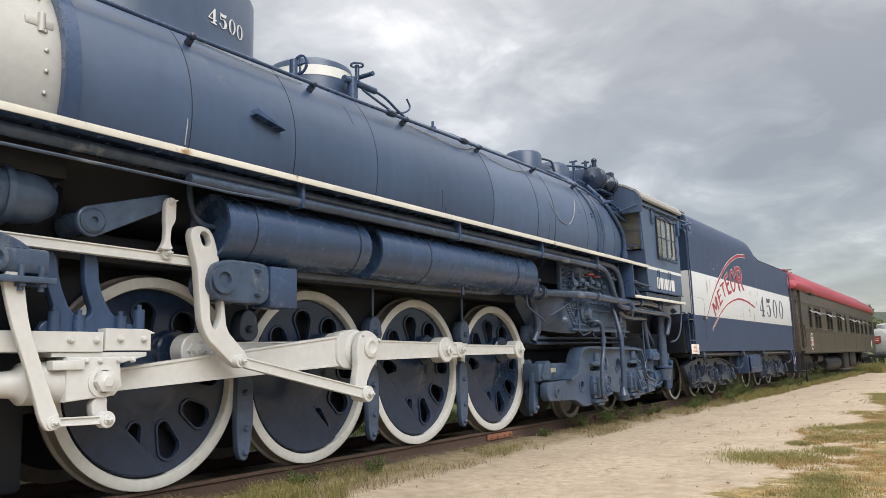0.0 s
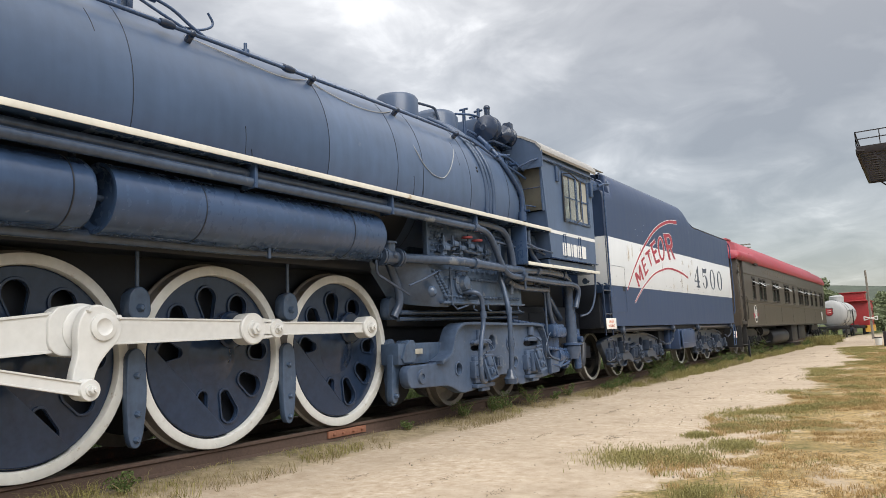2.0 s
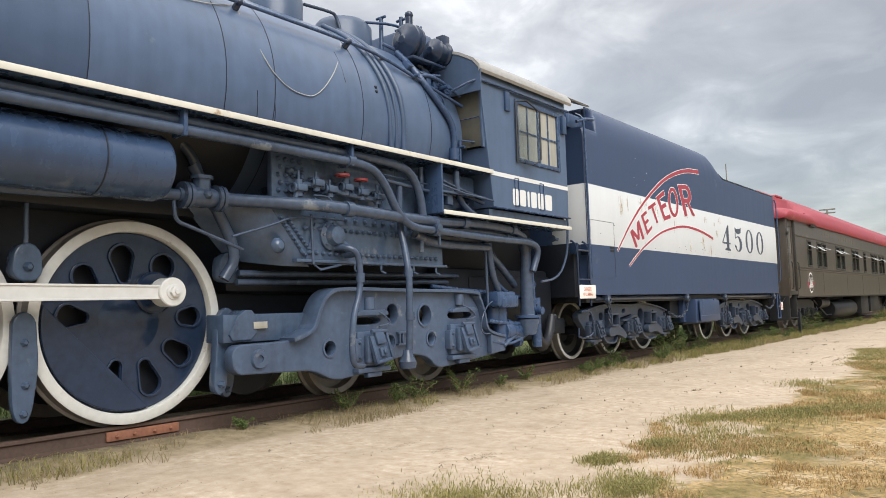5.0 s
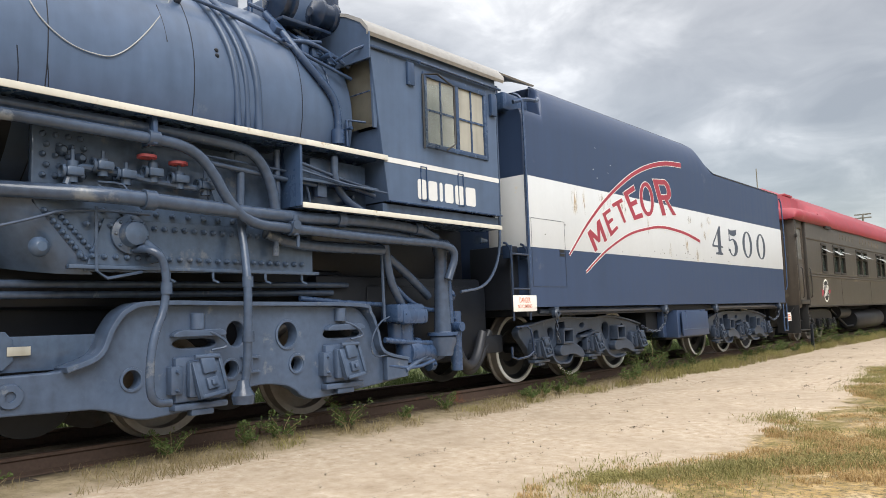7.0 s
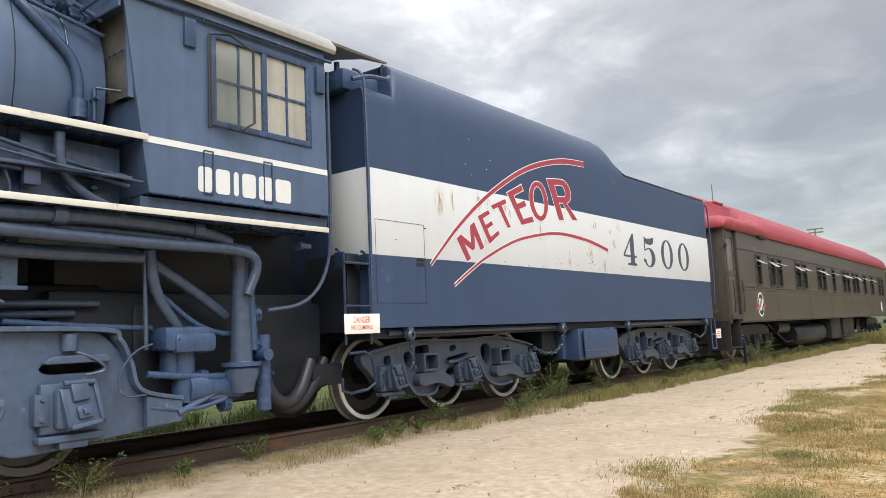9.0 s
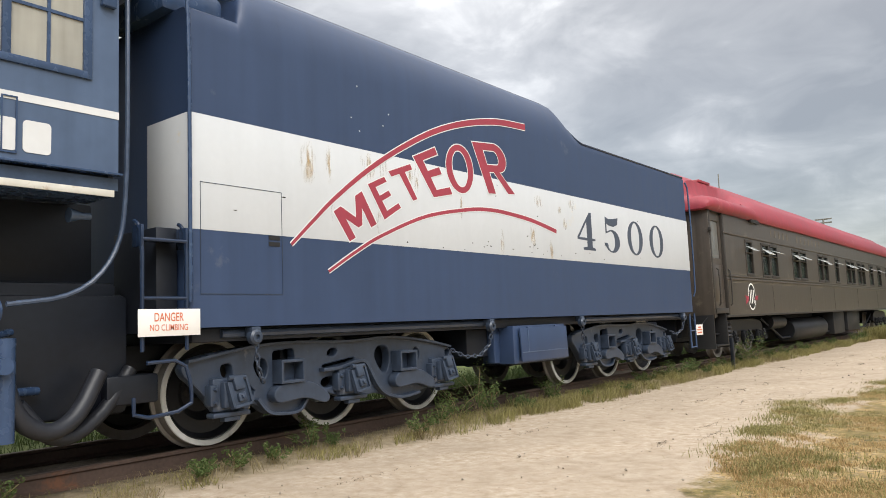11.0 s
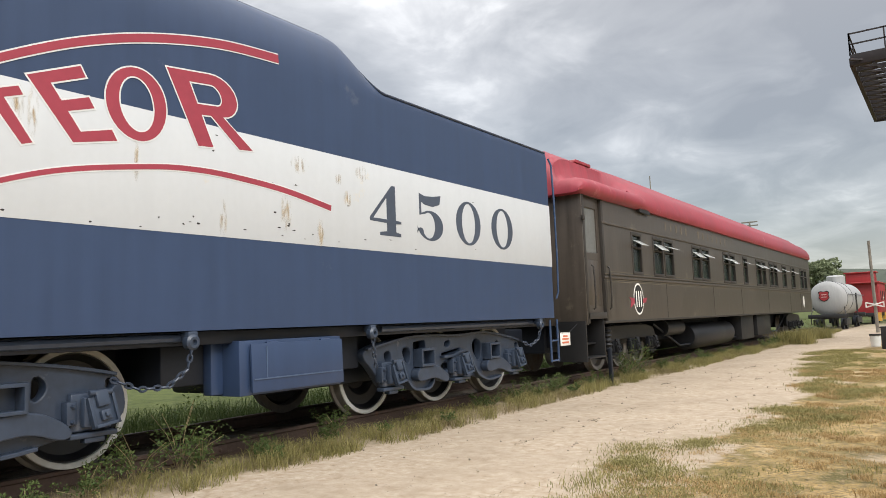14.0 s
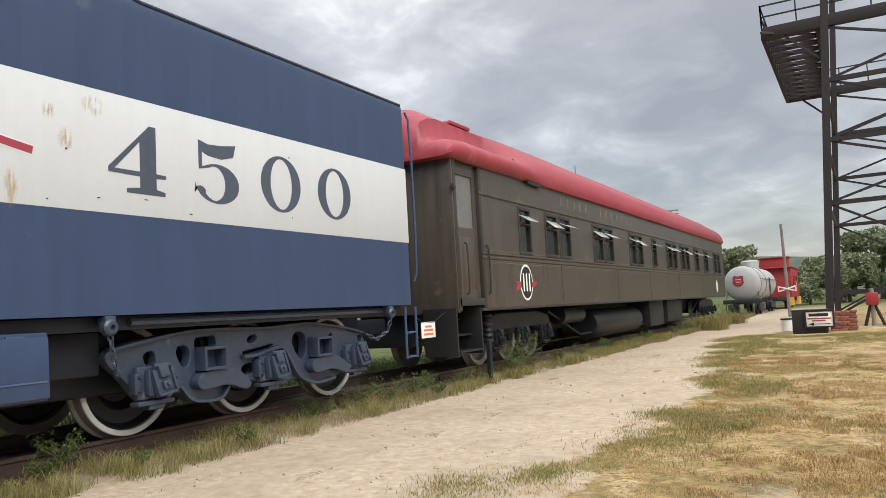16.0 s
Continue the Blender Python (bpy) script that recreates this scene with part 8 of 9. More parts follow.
# steps, trucks and gear underneath
bm = bmesh.new()
for k in range(3):
    box(bm, 0.85 + 0.2 * k, 1.12 + 0.2 * k, 26.68, 27.48, 0.85 - 0.25 * k, 0.88 - 0.25 * k, 0.004)
for y in (26.64, 27.5):
    m2 = plate([[(y - 0.02, 0.30), (y + 0.02, 0.30), (y + 0.02, 1.05), (y - 0.02, 1.05)]], 0.9, 1.5, 0.004)
    bm.from_mesh(m2)
    bpy.data.meshes.remove(m2)
part("boarding_steps", bm, BLACK, coach)
part("step_post", abox(1.45, 1.52, 27.7, 27.78, -0.25, 0.5, 0.006), DARK, coach)
bm = bmesh.new()
for k in range(6):
    lathe(bm, [(0.42 + 0.09 * k, 0.07), (0.46 + 0.09 * k, 0.1), (0.50 + 0.09 * k, 0.07)], "z", (1.3, 28.1, 0), 14)
part("buffer_spring", bm, UNDER, coach)
for yc in (29.9, 50.3):
    for s in (1, -1):
        tf = [(-1.7, 0.45), (-1.3, 0.40), (-0.9, 0.62), (0.9, 0.62), (1.3, 0.4), (1.7, 0.45), (1.6, 0.82), (1.0, 0.92), (-1.0, 0.92), (-1.6, 0.82)]
        x0_, x1_ = (1.0, 1.12) if s > 0 else (-1.12, -1.0)
        part("coach_truck_frame", as_bm(plate([rounded([(y + yc, z) for y, z in tf], 1)], x0_, x1_, 0.012)), UNDER, coach)
        for dy in (-1.2, 0.0, 1.2):
            part("coach_wheel", lathe(bmesh.new(), [(s * 0.6, 0), (s * 0.7, 0.36), (s * 0.8, 0.37), (s * 0.82, 0.45), (s * 0.70, 0.455), (s * 0.67, 0.48), (s * 0.65, 0)], "x", (0, yc + dy, 0.455), 36), STEEL, coach)
    for dy in (-1.2, 0.0, 1.2):
        jb, jl = journal_box(yc + dy, 0.5, 0.7, 1.12)
        part("journal_box", jb, UNDER, coach)
        part("box_lid", jl, UNDER, coach)
        part("axle", rod(bmesh.new(), (-0.9, yc + dy, 0.455), (0.9, yc + dy, 0.455), 0.08), DARK, coach)
    part("truck_bolster", abox(-0.95, 0.95, yc - 1.3, yc + 1.3, 0.5, 0.95, 0.04), DARK, coach)
part("belly_tank", lathe(bmesh.new(), [(34.4, 0), (34.4, 0.3), (34.5, 0.36), (38.6, 0.36), (38.7, 0.3), (38.7, 0)], "y", (0.95, 0, 0.50), 28), UNDER, coach, "grey underfloor tank")
part("belly_box", abox(0.5, 1.3, 39.6, 41.4, 0.2, 0.98, 0.02), UNDER, coach)
part("belly_box", abox(0.5, 1.3, 42.0, 44.3, 0.25, 0.98, 0.02), UNDER, coach)
part("belly_tank", lathe(bmesh.new(), [(32.2, 0), (32.2, 0.2), (33.6, 0.2), (33.6, 0)], "y", (1.05, 0, 0.78), 24), UNDER, coach)
part("centre_sill", abox(-0.6, 0.6, 27.0, 53.0, 0.55, 0.99, 0.02), DARK, coach)
# made-up far-side boxes that darken the shaded underside of the coach
for a, b in ((32.0, 36.5), (37.0, 41.0), (42.0, 47.5)):
    part("belly_box", abox(-1.3, -0.6, a, b, 0.05, 0.98, 0.02), DARK, coach)
part("truss_rod", tube(bmesh.new(), [(1.1, 31.5, 0.9), (1.1, 33.5, 0.3), (1.1, 46.5, 0.3), (1.1, 48.5, 0.9)], 0.025, 8, 0), DARK, coach)
part("notice_tag", abox(1.45, 1.455, 25.62, 26.02, 0.64, 0.87, 0.002), SIGN, coach, "small white notice hung on a wire")
tg = coach.children[-1]
for z, w in ((0.68, 0.13), (0.74, 0.13), (0.79, 0.09)):
    part("word_bar", abox(1.455, 1.4575, 25.82 - w, 25.82 + w, z, z + 0.03), ORANGE_TXT, tg)
part("tag_wire", tube(bmesh.new(), [(1.5, 25.3, 1.02), (1.452, 25.66, 0.86), (1.452, 25.98, 0.86), (1.45, 26.35, 1.0)], 0.006, 6, 0), UNDER, coach)

# ---- tank car and caboose further along the track ----
tc_ = thing("tank_car", 0, 62, 0, "silver-grey railway tank car with dome", "tank car")
ty0, ty1 = 57.4, 66.5
part("tank", lathe(bmesh.new(), [(ty0, 0), (ty0 + 0.04, 0.5), (ty0 + 0.11, 0.85), (ty0 + 0.2, 1.08), (ty0 + 0.3, 1.16), (ty0 + 0.36, 1.18), (ty1 - 0.4, 1.18), (ty1, 0.7), (ty1, 0)], "y", (0, 0, 2.12), 48), TANK_GREY, tc_)
part("dome", lathe(bmesh.new(), [(3.0, 0.62), (3.72, 0.62), (3.82, 0.5), (3.86, 0)], "z", (0, 61.9, 0), 28), TANK_GREY, tc_)
part("tank_band", lathe(bmesh.new(), [(60.4, 1.17), (60.4, 1.2), (60.5, 1.2), (60.5, 1.17)], "y", (0, 0, 2.12), 40, True), DARK, tc_)
part("walkway_rail", tube(bmesh.new(), [(1.25, 57.6, 2.35), (1.25, 66.3, 2.35)], 0.025, 8, 0), DARK, tc_)
part("head_seam", lathe(bmesh.new(), [(57.74, 1.17), (57.74, 1.19), (57.79, 1.19), (57.79, 1.17)], "y", (0, 0, 2.12), 40, True), UNDER, tc_)
part("centre_sill", abox(-0.42, 0.42, 57.0, 67.0, 0.72, 1.08, 0.02), BLACK, tc_)
part("end_beam", abox(-1.2, 1.2, 56.95, 57.2, 0.78, 1.05, 0.02), BLACK, tc_)
part("end_beam", abox(-1.2, 1.2, 66.8, 67.05, 0.78, 1.05, 0.02), BLACK, tc_)
for yc in (58.7, 60.4, 63.5, 65.3):
    part("saddle", as_bm(plate([[(-1.1, 0.85), (1.1, 0.85), (0.95, 1.45), (0.5, 1.12), (-0.5, 1.12), (-0.95, 1.45)]], yc - 0.1, yc + 0.1, 0.01)), BLACK, tc_)
    for o in tc_.children[-1:]:
        o.data.transform(Matrix(((0, 1, 0, 0), (1, 0, 0, 0), (0, 0, 1, 0), (0, 0, 0, 1))))
for x in (-1.05, 1.05):
    part("side_step", rod(rod(bmesh.new(), (x, 57.1, 1.0), (x, 57.1, 0.35), 0.03), (x, 57.1, 1.0), (x * 0.85, 57.9, 1.75), 0.03), BLACK, tc_)
for w_, h_, dy_, m_ in ((0.34, 0.36, 0.0, IRON), (0.29, 0.31, 0.012, RED_CAR)):
    me = plate([[(-w_, h_ * 0.8), (-w_ * 0.6, h_), (0, h_ * 0.88), (w_ * 0.6, h_), (w_, h_ * 0.8), (w_ * 0.85, h_ * 0.3), (w_, -h_ * 0.3), (w_ * 0.6, -h_ * 0.8), (0, -h_), (-w_ * 0.6, -h_ * 0.8), (-w_, -h_ * 0.3), (-w_ * 0.85, h_ * 0.3)]], 0, 0.1)
    me.transform(Matrix(((0, 1, 0, -0.2), (1, 0, 0, 57.385 - dy_), (0, 0, 1, 2.27), (0, 0, 0, 1))))
    part("emblem", me, m_, tc_, "red shield with a dark rim")
for z in (2.2, 2.36):
    part("emblem_bar", abox(-0.36, -0.04, 57.366, 57.374, z, z + 0.035), SIGN, tc_)
for yc in (58.7, 65.3):
    for dy in (-0.85, 0.85):
        for s in (1, -1):
            part("wheel", lathe(bmesh.new(), [(s * 0.65, 0), (s * 0.8, 0.3), (s * 0.82, 0.42), (s * 0.66, 0.43), (s * 0.65, 0)], "x", (0, yc + dy, 0.42), 28), DARK, tc_)
    for s in (1, -1):
        part("truck_frame", abox(min(s * 0.85, s * 1.0), max(s * 0.85, s * 1.0), yc - 1.3, yc + 1.3, 0.3, 0.72, 0.05), BLACK, tc_)
part("ladder", rod(rod(bmesh.new(), (1.22, 61.6, 0.9), (1.22, 61.6, 2.5), 0.025), (1.22, 62.1, 0.9), (1.22, 62.1, 2.5), 0.025), BLACK, tc_)

tc_.scale, tc_.location = (0.9, 1.05, 0.9), (0.78, 69.4, -0.2)

cab_ = thing("caboose", 0, 73, 0, "bright red caboose with cupola", "caboose")
part("body", abox(-1.45, 1.45, 69.0, 77.0, 1.05, 3.55, 0.02), RED_CAR, cab_)
part("cupola", abox(-1.1, 1.1, 70.6, 73.0, 3.55, 4.5, 0.02), RED_CAR, cab_)
part("roof", abox(-1.55, 1.55, 68.4, 77.6, 3.55, 3.66, 0.03), RED_CAR, cab_)
part("cupola_roof", abox(-1.25, 1.25, 70.4, 73.2, 4.5, 4.6, 0.03), RED_CAR, cab_)
part("underframe", abox(-1.2, 1.2, 68.2, 77.8, 0.75, 1.05, 0.02), BLACK, cab_)
part("end_step", as_bm(plate([[(68.2, 0.35), (68.9, 0.35), (68.5, 1.05), (68.2, 1.05)]], 1.0, 1.5, 0.01)), YELLOW, cab_, "yellow caboose end step")
part("end_step", as_bm(plate([[(77.1, 0.35), (77.8, 0.35), (77.8, 1.05), (77.4, 1.05)]], 1.0, 1.5, 0.01)), YELLOW, cab_, "yellow caboose end step")
for y in (70.2, 72.4, 74.6):
    w = part("window", abox(1.44, 1.47, y, y + 0.7, 2.1, 2.9, 0.004), BLACK, cab_)
part("emblem", plate([[(73.6, 2.0), (73.85, 2.25), (73.6, 2.5), (73.35, 2.25)]], 1.455, 1.465), SIGN, cab_, "white diamond mark")
for yc in (70.4, 75.6):
    for dy in (-0.8, 0.8):
        for s in (1, -1):
            part("wheel", lathe(bmesh.new(), [(s * 0.65, 0), (s * 0.82, 0.40), (s * 0.66, 0.43), (s * 0.65, 0)], "x", (0, yc + dy, 0.42), 24), DARK, cab_)
for y in (68.25, 68.7):
    part("end_rail", rod(bmesh.new(), (1.4, y, 1.05), (1.4, y, 3.5), 0.03), RED_CAR, cab_)
cab_.location, cab_.scale = (1.2, 82.5, -0.3), (0.9, 0.8, 0.9)
# ---- steel tower with walkways ----
tower = thing("steel_tower", 8.2, 50, GZ, "rusty dark steel lattice tower with railed walkways", "tower")
LX0, LX1, LY0, LY1, PZ0 = 6.0, 13.6, 45.4, 56.0, 10.2
LEAN = 0.07


def beam(bm, a, b, w):
    a, b = Vector(a), Vector(b)
    d = b - a
    m = Matrix.Translation((a + b) / 2) @ d.to_track_quat("Z", "Y").to_matrix().to_4x4()
    return box(bm, -w / 2, w / 2, -w / 2, w / 2, -d.length / 2, d.length / 2, 0, m)




def leg_x(k, z):
    """The legs lean towards each other as they rise."""
    return LX0 + LEAN * z if k == 0 else LX1 - LEAN * z


for k in (0, 1):
    for y in (LY0, LY1):
        part("leg", beam(bmesh.new(), (leg_x(k, GZ), y, GZ), (leg_x(k, 17.0), y, 17.0), 0.25), IRON, tower)
levels = [0.9, 4.0, 6.2, 8.3]
for y in (LY0, LY1):
    for z in levels:
        part("cross_beam", beam(bmesh.new(), (leg_x(0, z), y, z), (leg_x(1, z), y, z), 0.15), IRON, tower)
    zs = [0.0] + levels[1:] + [PZ0]
    for z0_, z1_ in zip(zs, zs[1:]):
        part("brace", beam(bmesh.new(), (leg_x(0, z0_), y, z0_), (leg_x(1, z1_), y, z1_), 0.08), IRON, tower)
        part("brace", beam(bmesh.new(), (leg_x(1, z0_), y, z0_), (leg_x(0, z1_), y, z1_), 0.08), IRON, tower)
for k in (0, 1):
    for z in levels[1:]:
        part("cross_beam", beam(bmesh.new(), (leg_x(k, z), LY0, z), (leg_x(k, z), LY1, z), 0.10), IRON, tower)
PX0, PX1 = 4.7, 14.0
LP = leg_x(0, PZ0)
for y in (LY0, LY1):
    part("deck_beam", abox(PX0, PX1, y - 0.09, y + 0.09, PZ0, PZ0 + 0.42, 0.01), IRON, tower)
    bm = bmesh.new()
    for k in range(9):
        x = PX0 + (PX1 - PX0) * k / 8
        beam(bm, (x, y, PZ0 + 0.4), (x, y, PZ0 + 1.28), 0.05)
    for z in (0.84, 1.25):
        beam(bm, (PX0, y, PZ0 + z), (PX1, y, PZ0 + z), 0.05)
    part("railing", bm, IRON, tower)
    part("strut", beam(bmesh.new(), (PX0 + 0.7, y, PZ0), (leg_x(0, PZ0 - 1.2), y, PZ0 - 1.2), 0.08), IRON, tower)
bm = bmesh.new()
for z in (0.42, 0.84, 1.25):
    beam(bm, (PX0, LY0, PZ0 + z), (PX0, LY1, PZ0 + z), 0.05)
for k in range(8):
    y = LY0 + (LY1 - LY0) * k / 7
    beam(bm, (PX0, y, PZ0 + 0.4), (PX0, y, PZ0 + 1.28), 0.05)
part("railing", bm, IRON, tower)
part("deck_beam", abox(PX0 - 0.05, PX0 + 0.1, LY0, LY1, PZ0, PZ0 + 0.3, 0.01), IRON, tower)
part("deck_beam", abox(LP - 0.3, LP - 0.1, LY0, LY1, PZ0, PZ0 + 0.42, 0.01), IRON, tower)
for k in range(13):
    y = LY0 + (LY1 - LY0) * (k + 0.5) / 13
    part("joist", beam(bmesh.new(), (PX0, y, PZ0 + 0.15), (LP - 0.2, y, PZ0 + 0.15), 0.16), IRON, tower)
    part("joist_brace", beam(bmesh.new(), (PX0, y - 0.8, PZ0 + 0.15), (LP - 0.2, y + 0.8, PZ0 + 0.15), 0.08), IRON, tower)

# ---- sign, planter, bucket, pump and post by the tower ----
sg = thing("sandwich_sign", 6.0, 40.6, GZ, "white framed notice board with black arrow on the ground", "sign")
part("board", abox(5.55, 6.45, 40.58, 40.61, -0.18, 0.40, 0.004), SIGN, sg)
bm = bmesh.new()
for a in ((5.5, 5.56, -0.22, 0.45), (6.44, 6.5, -0.22, 0.45)):
    box(bm, a[0], a[1], 40.56, 40.64, a[2], a[3])
box(bm, 5.5, 6.5, 40.562, 40.638, 0.39, 0.45)
box(bm, 5.5, 6.5, 40.562, 40.638, -0.21, -0.16)
part("frame", bm, BLACK, sg)
for z, x0_, x1_, h in ((0.22, 5.65, 6.3, 0.11), (0.11, 5.6, 6.38, 0.05), (0.03, 5.75, 6.2, 0.05)):
    part("word_bar", abox(x0_, x1_, 40.574, 40.58, z, z + h), BLACK if h > 0.1 else RED, sg)
part("arrow_bar", abox(5.75, 6.35, 40.574, 40.58, -0.085, -0.06), BLACK, sg)
me = plate([[(5.62, -0.073), (5.8, -0.005), (5.8, -0.14)]], 0, 0.005)
me.transform(Matrix(((0, 1, 0, 0), (1, 0, 0, 40.574), (0, 0, 1, 0), (0, 0, 0, 1))))
part("arrow_head", me, BLACK, sg)
sg.scale, sg.location = (0.78, 1, 0.76), (5.89, 40.6, 0.45 - 0.76 * (0.45 - GZ))
cb = thing("utility_cabinet", 5.6, 41, GZ, "dark rusty metal cabinet that carries the notice board", "cabinet")
part("dark_box", abox(5.16, 6.08, 40.64, 41.4, GZ, 0.44, 0.02), IRON, cb)
part("lid", abox(5.13, 6.11, 40.645, 41.43, 0.44, 0.47, 0.008), IRON, cb)
pl_ = thing("brick_planter", 6.8, 42.2, GZ, "low red brick planter at the tower foot", "planter")
brick_me = bpy.data.meshes.new("brick")
bm = abox(-0.105, 0.105, -0.05, 0.05, -0.033, 0.033, 0.004)
bm.to_mesh(brick_me)
bm.free()
finish(brick_me, BRICK)
part("core", abox(6.12, 6.82, 41.62, 42.68, GZ, 0.32, 0.01), BRICK, pl_)
for r_ in range(8):
    for k in range(3):
        part("brick", brick_me, BRICK, pl_, at=(6.24 + 0.225 * k + (0.06 if r_ % 2 else 0), 41.6, GZ + 0.04 + 0.075 * r_))
bk = thing("bucket", 4.85, 42.6, GZ, "white plastic bucket with black lid", "bucket")
part("pail", lathe(bmesh.new(), [(GZ, 0), (GZ, 0.14), (GZ + 0.36, 0.17), (GZ + 0.36, 0)], "z", (4.85, 42.6, 0), 24), PLASTIC, bk)
part("lid", lathe(bmesh.new(), [(GZ + 0.36, 0.18), (GZ + 0.41, 0.18), (GZ + 0.41, 0)], "z", (4.85, 42.6, 0), 24), BLACK, bk, "black lid")
hp = thing("hand_pump", 7.3, 44.6, GZ, "old pump on a post with red box", "pump")
part("post", rod(bmesh.new(), (7.3, 44.6, GZ), (7.3, 44.6, 1.0), 0.07), POLE, hp)
part("red_box", abox(7.12, 7.48, 44.4, 44.62, 0.45, 0.85, 0.02), RED_CAR, hp, "red metal box")
part("leg", rod(bmesh.new(), (7.05, 44.6, GZ), (7.25, 44.6, 0.5), 0.05), IRON, hp)
part("leg", rod(bmesh.new(), (7.6, 44.6, GZ), (7.35, 44.6, 0.5), 0.05), IRON, hp)
po = thing("crossing_post", 3.75, 58, GZ, "weathered timber post with white crossed arms", "post")
part("post", rod(bmesh.new(), (3.78, 58, GZ), (3.74, 58, 4.5), 0.085, 0.065), POLE, po)
for s in (1, -1):
    part("arm", box(bmesh.new(), -0.42, 0.42, -0.02, 0.02, -0.035, 0.035, 0.004, Matrix.Translation((3.77, 57.87 - 0.03 * s, 1.2)) @ Matrix.Rotation(radians(17 * s), 4, "Y")), SIGN, po, "white painted arm")
    part("arm_end", abox(3.77 + s * 0.4 - 0.03, 3.77 + s * 0.4 + 0.03, 57.83, 57.87, 1.06, 1.34, 0.004), SIGN, po)

# ---- masts far behind the coach ----
mast = thing("radio_mast", -49, 184, GZ, "thin grey radio mast", "mast")
part("pole", rod(bmesh.new(), (-49, 184, GZ), (-49, 184, 33.5), 0.25, 0.12, 8), POLE, mast)
fl = thing("floodlight_mast", -25, 170, GZ, "floodlight mast with a row of lamps", "light mast")
part("pole", rod(bmesh.new(), (-25, 170, GZ), (-25, 170, 18.8), 0.22, 0.16, 8), POLE, fl)
for z in (17.9, 18.6):
    part("lamp_bar", abox(-26.5, -23.5, 169.9, 170.1, z, z + 0.25), POLE, fl)

# ---- trees ----
def tree(name, h, r, seed, label):
    """A trunk that forks into limbs, and a crown of leaves in uneven clumps."""
    rg = np.random.default_rng(seed)
    t = thing(name, 0, 0, 0, label, "tree")
    bm = bmesh.new()
    rod(bm, (0, 0, -0.2), (0.05 * h, 0, h * 0.45), 0.035 * h, 0.02 * h, 8)
    clumps = []
    for k in range(9):
        a, q = math.tau * k / 9 + rg.uniform(-0.3, 0.3), rg.uniform(0.25, 0.95)
        tip = Vector((r * q * math.cos(a), r * q * math.sin(a), h * rg.uniform(0.45, 0.92) - 0.12 * h * q))
        rod(bm, (0.04 * h, 0, h * rg.uniform(0.25, 0.45)), tip, 0.014 * h, 0.004 * h, 6)
        for j in range(3):
            clumps.append((tip + Vector(rg.normal(0, r * 0.16, 3)), r * rg.uniform(0.18, 0.36)))
    clumps.append((Vector((0, 0, h * 0.82)), r * 0.4))
    part("trunk", bm, BARK, t)
    part("crown", leaf_cloud("crown", [(tuple(c), q) for c, q in clumps], 0.030 * h, rg, 5200, LEAF, 0.75), LEAF, t)
    return t


protos = [tree("tree", 9.0, 4.2, 1, "broad green deciduous tree with uneven crown"), tree("tree", 7.0, 3.6, 2, "rounded green deciduous tree"), tree("tree", 11.0, 4.4, 3, "tall green deciduous tree")]
rng = np.random.default_rng(11)
spots = [(9, 108, 0, 0.9), (14, 104, 2, 0.75), (20, 110, 0, 1.0), (27, 106, 2, 0.9), (5, 118, 1, 0.75), (-2, 124, 0, 0.6), (34, 112, 1, 1.2), (42, 108, 0, 1.0), (12, 92, 1, 0.55), (17, 90, 1, 0.6), (24, 94, 1, 0.6), (-8, 132, 2, 0.8), (-16, 140, 0, 0.9), (-26, 150, 1, 1.0), (50, 116, 2, 1.0), (60, 120, 0, 1.0), (31, 97, 1, 0.7), (8, 98, 1, 0.5), (39, 95, 1, 0.75), (-40, 150, 0, 1.0), (-55, 155, 2, 1.0), (2.9, 92, 1, 0.62), (4.5, 95, 1, 0.85), (6.2, 98, 0, 0.7)]
for k, (x, y, i, s) in enumerate(spots):
    p = protos[i]
    m = Matrix.Translation((x, y, GZ - (1.2 if x < 7 and 90 < y < 99 else 0))) @ Matrix.Rotation(rng.uniform(0, 6.28), 4, "Z") @ Matrix.Scale(s, 4)
    c = copy_thing(p, m)
    c.scale = (s, s, s)
for p in protos:
    for o in list(p.children):
        bpy.data.objects.remove(o)
    bpy.data.objects.remove(p)
# wooded hill in the distance
bm = bmesh.new()
n_ = 60
rows = []
for j in range(7):
    row = []
    for i in range(n_ + 1):
        x = -420 + 900 * i / n_
        f = math.sin(math.pi * j / 6)
        hgt = 26 * math.exp(-((x + 70) / 130) ** 2) + 14 * math.exp(-((x - 150) / 120) ** 2) + 7
        row.append(bm.verts.new((x, 520 + 40 * j, GZ - 0.5 + f * hgt * (0.85 + 0.3 * noise.noise((x * 0.03, j * 0.7, 0))) + f * 3.0 * noise.noise((x * 0.12, j * 2.0, 5)))))
    rows.append(row)
for a, b in zip(rows, rows[1:]):
    for i in range(n_):
        bm.faces.new((a[i], a[i + 1], b[i + 1], b[i]))
HILL = mat("wooded_hillside", (0.052, 0.066, 0.046), 0.9, var=0.45, grain=0.15, bump=0.6)
hill = part("hill", bm, HILL, None)
tagged(hill, "low wooded hill on the horizon", "hill", kind="structure")

# ---- pale shed far behind the train ----
sh = thing("shed", -34, 30, GZ, "pale cream metal shed beyond the lawn", "shed")
part("wall", abox(-38, -32, 14, 30, GZ, 2.0, 0.02), PALE, sh)
part("roof", abox(-38.4, -31.6, 13.6, 30.4, 2.0, 2.2, 0.03), ROOF_GREY, sh)

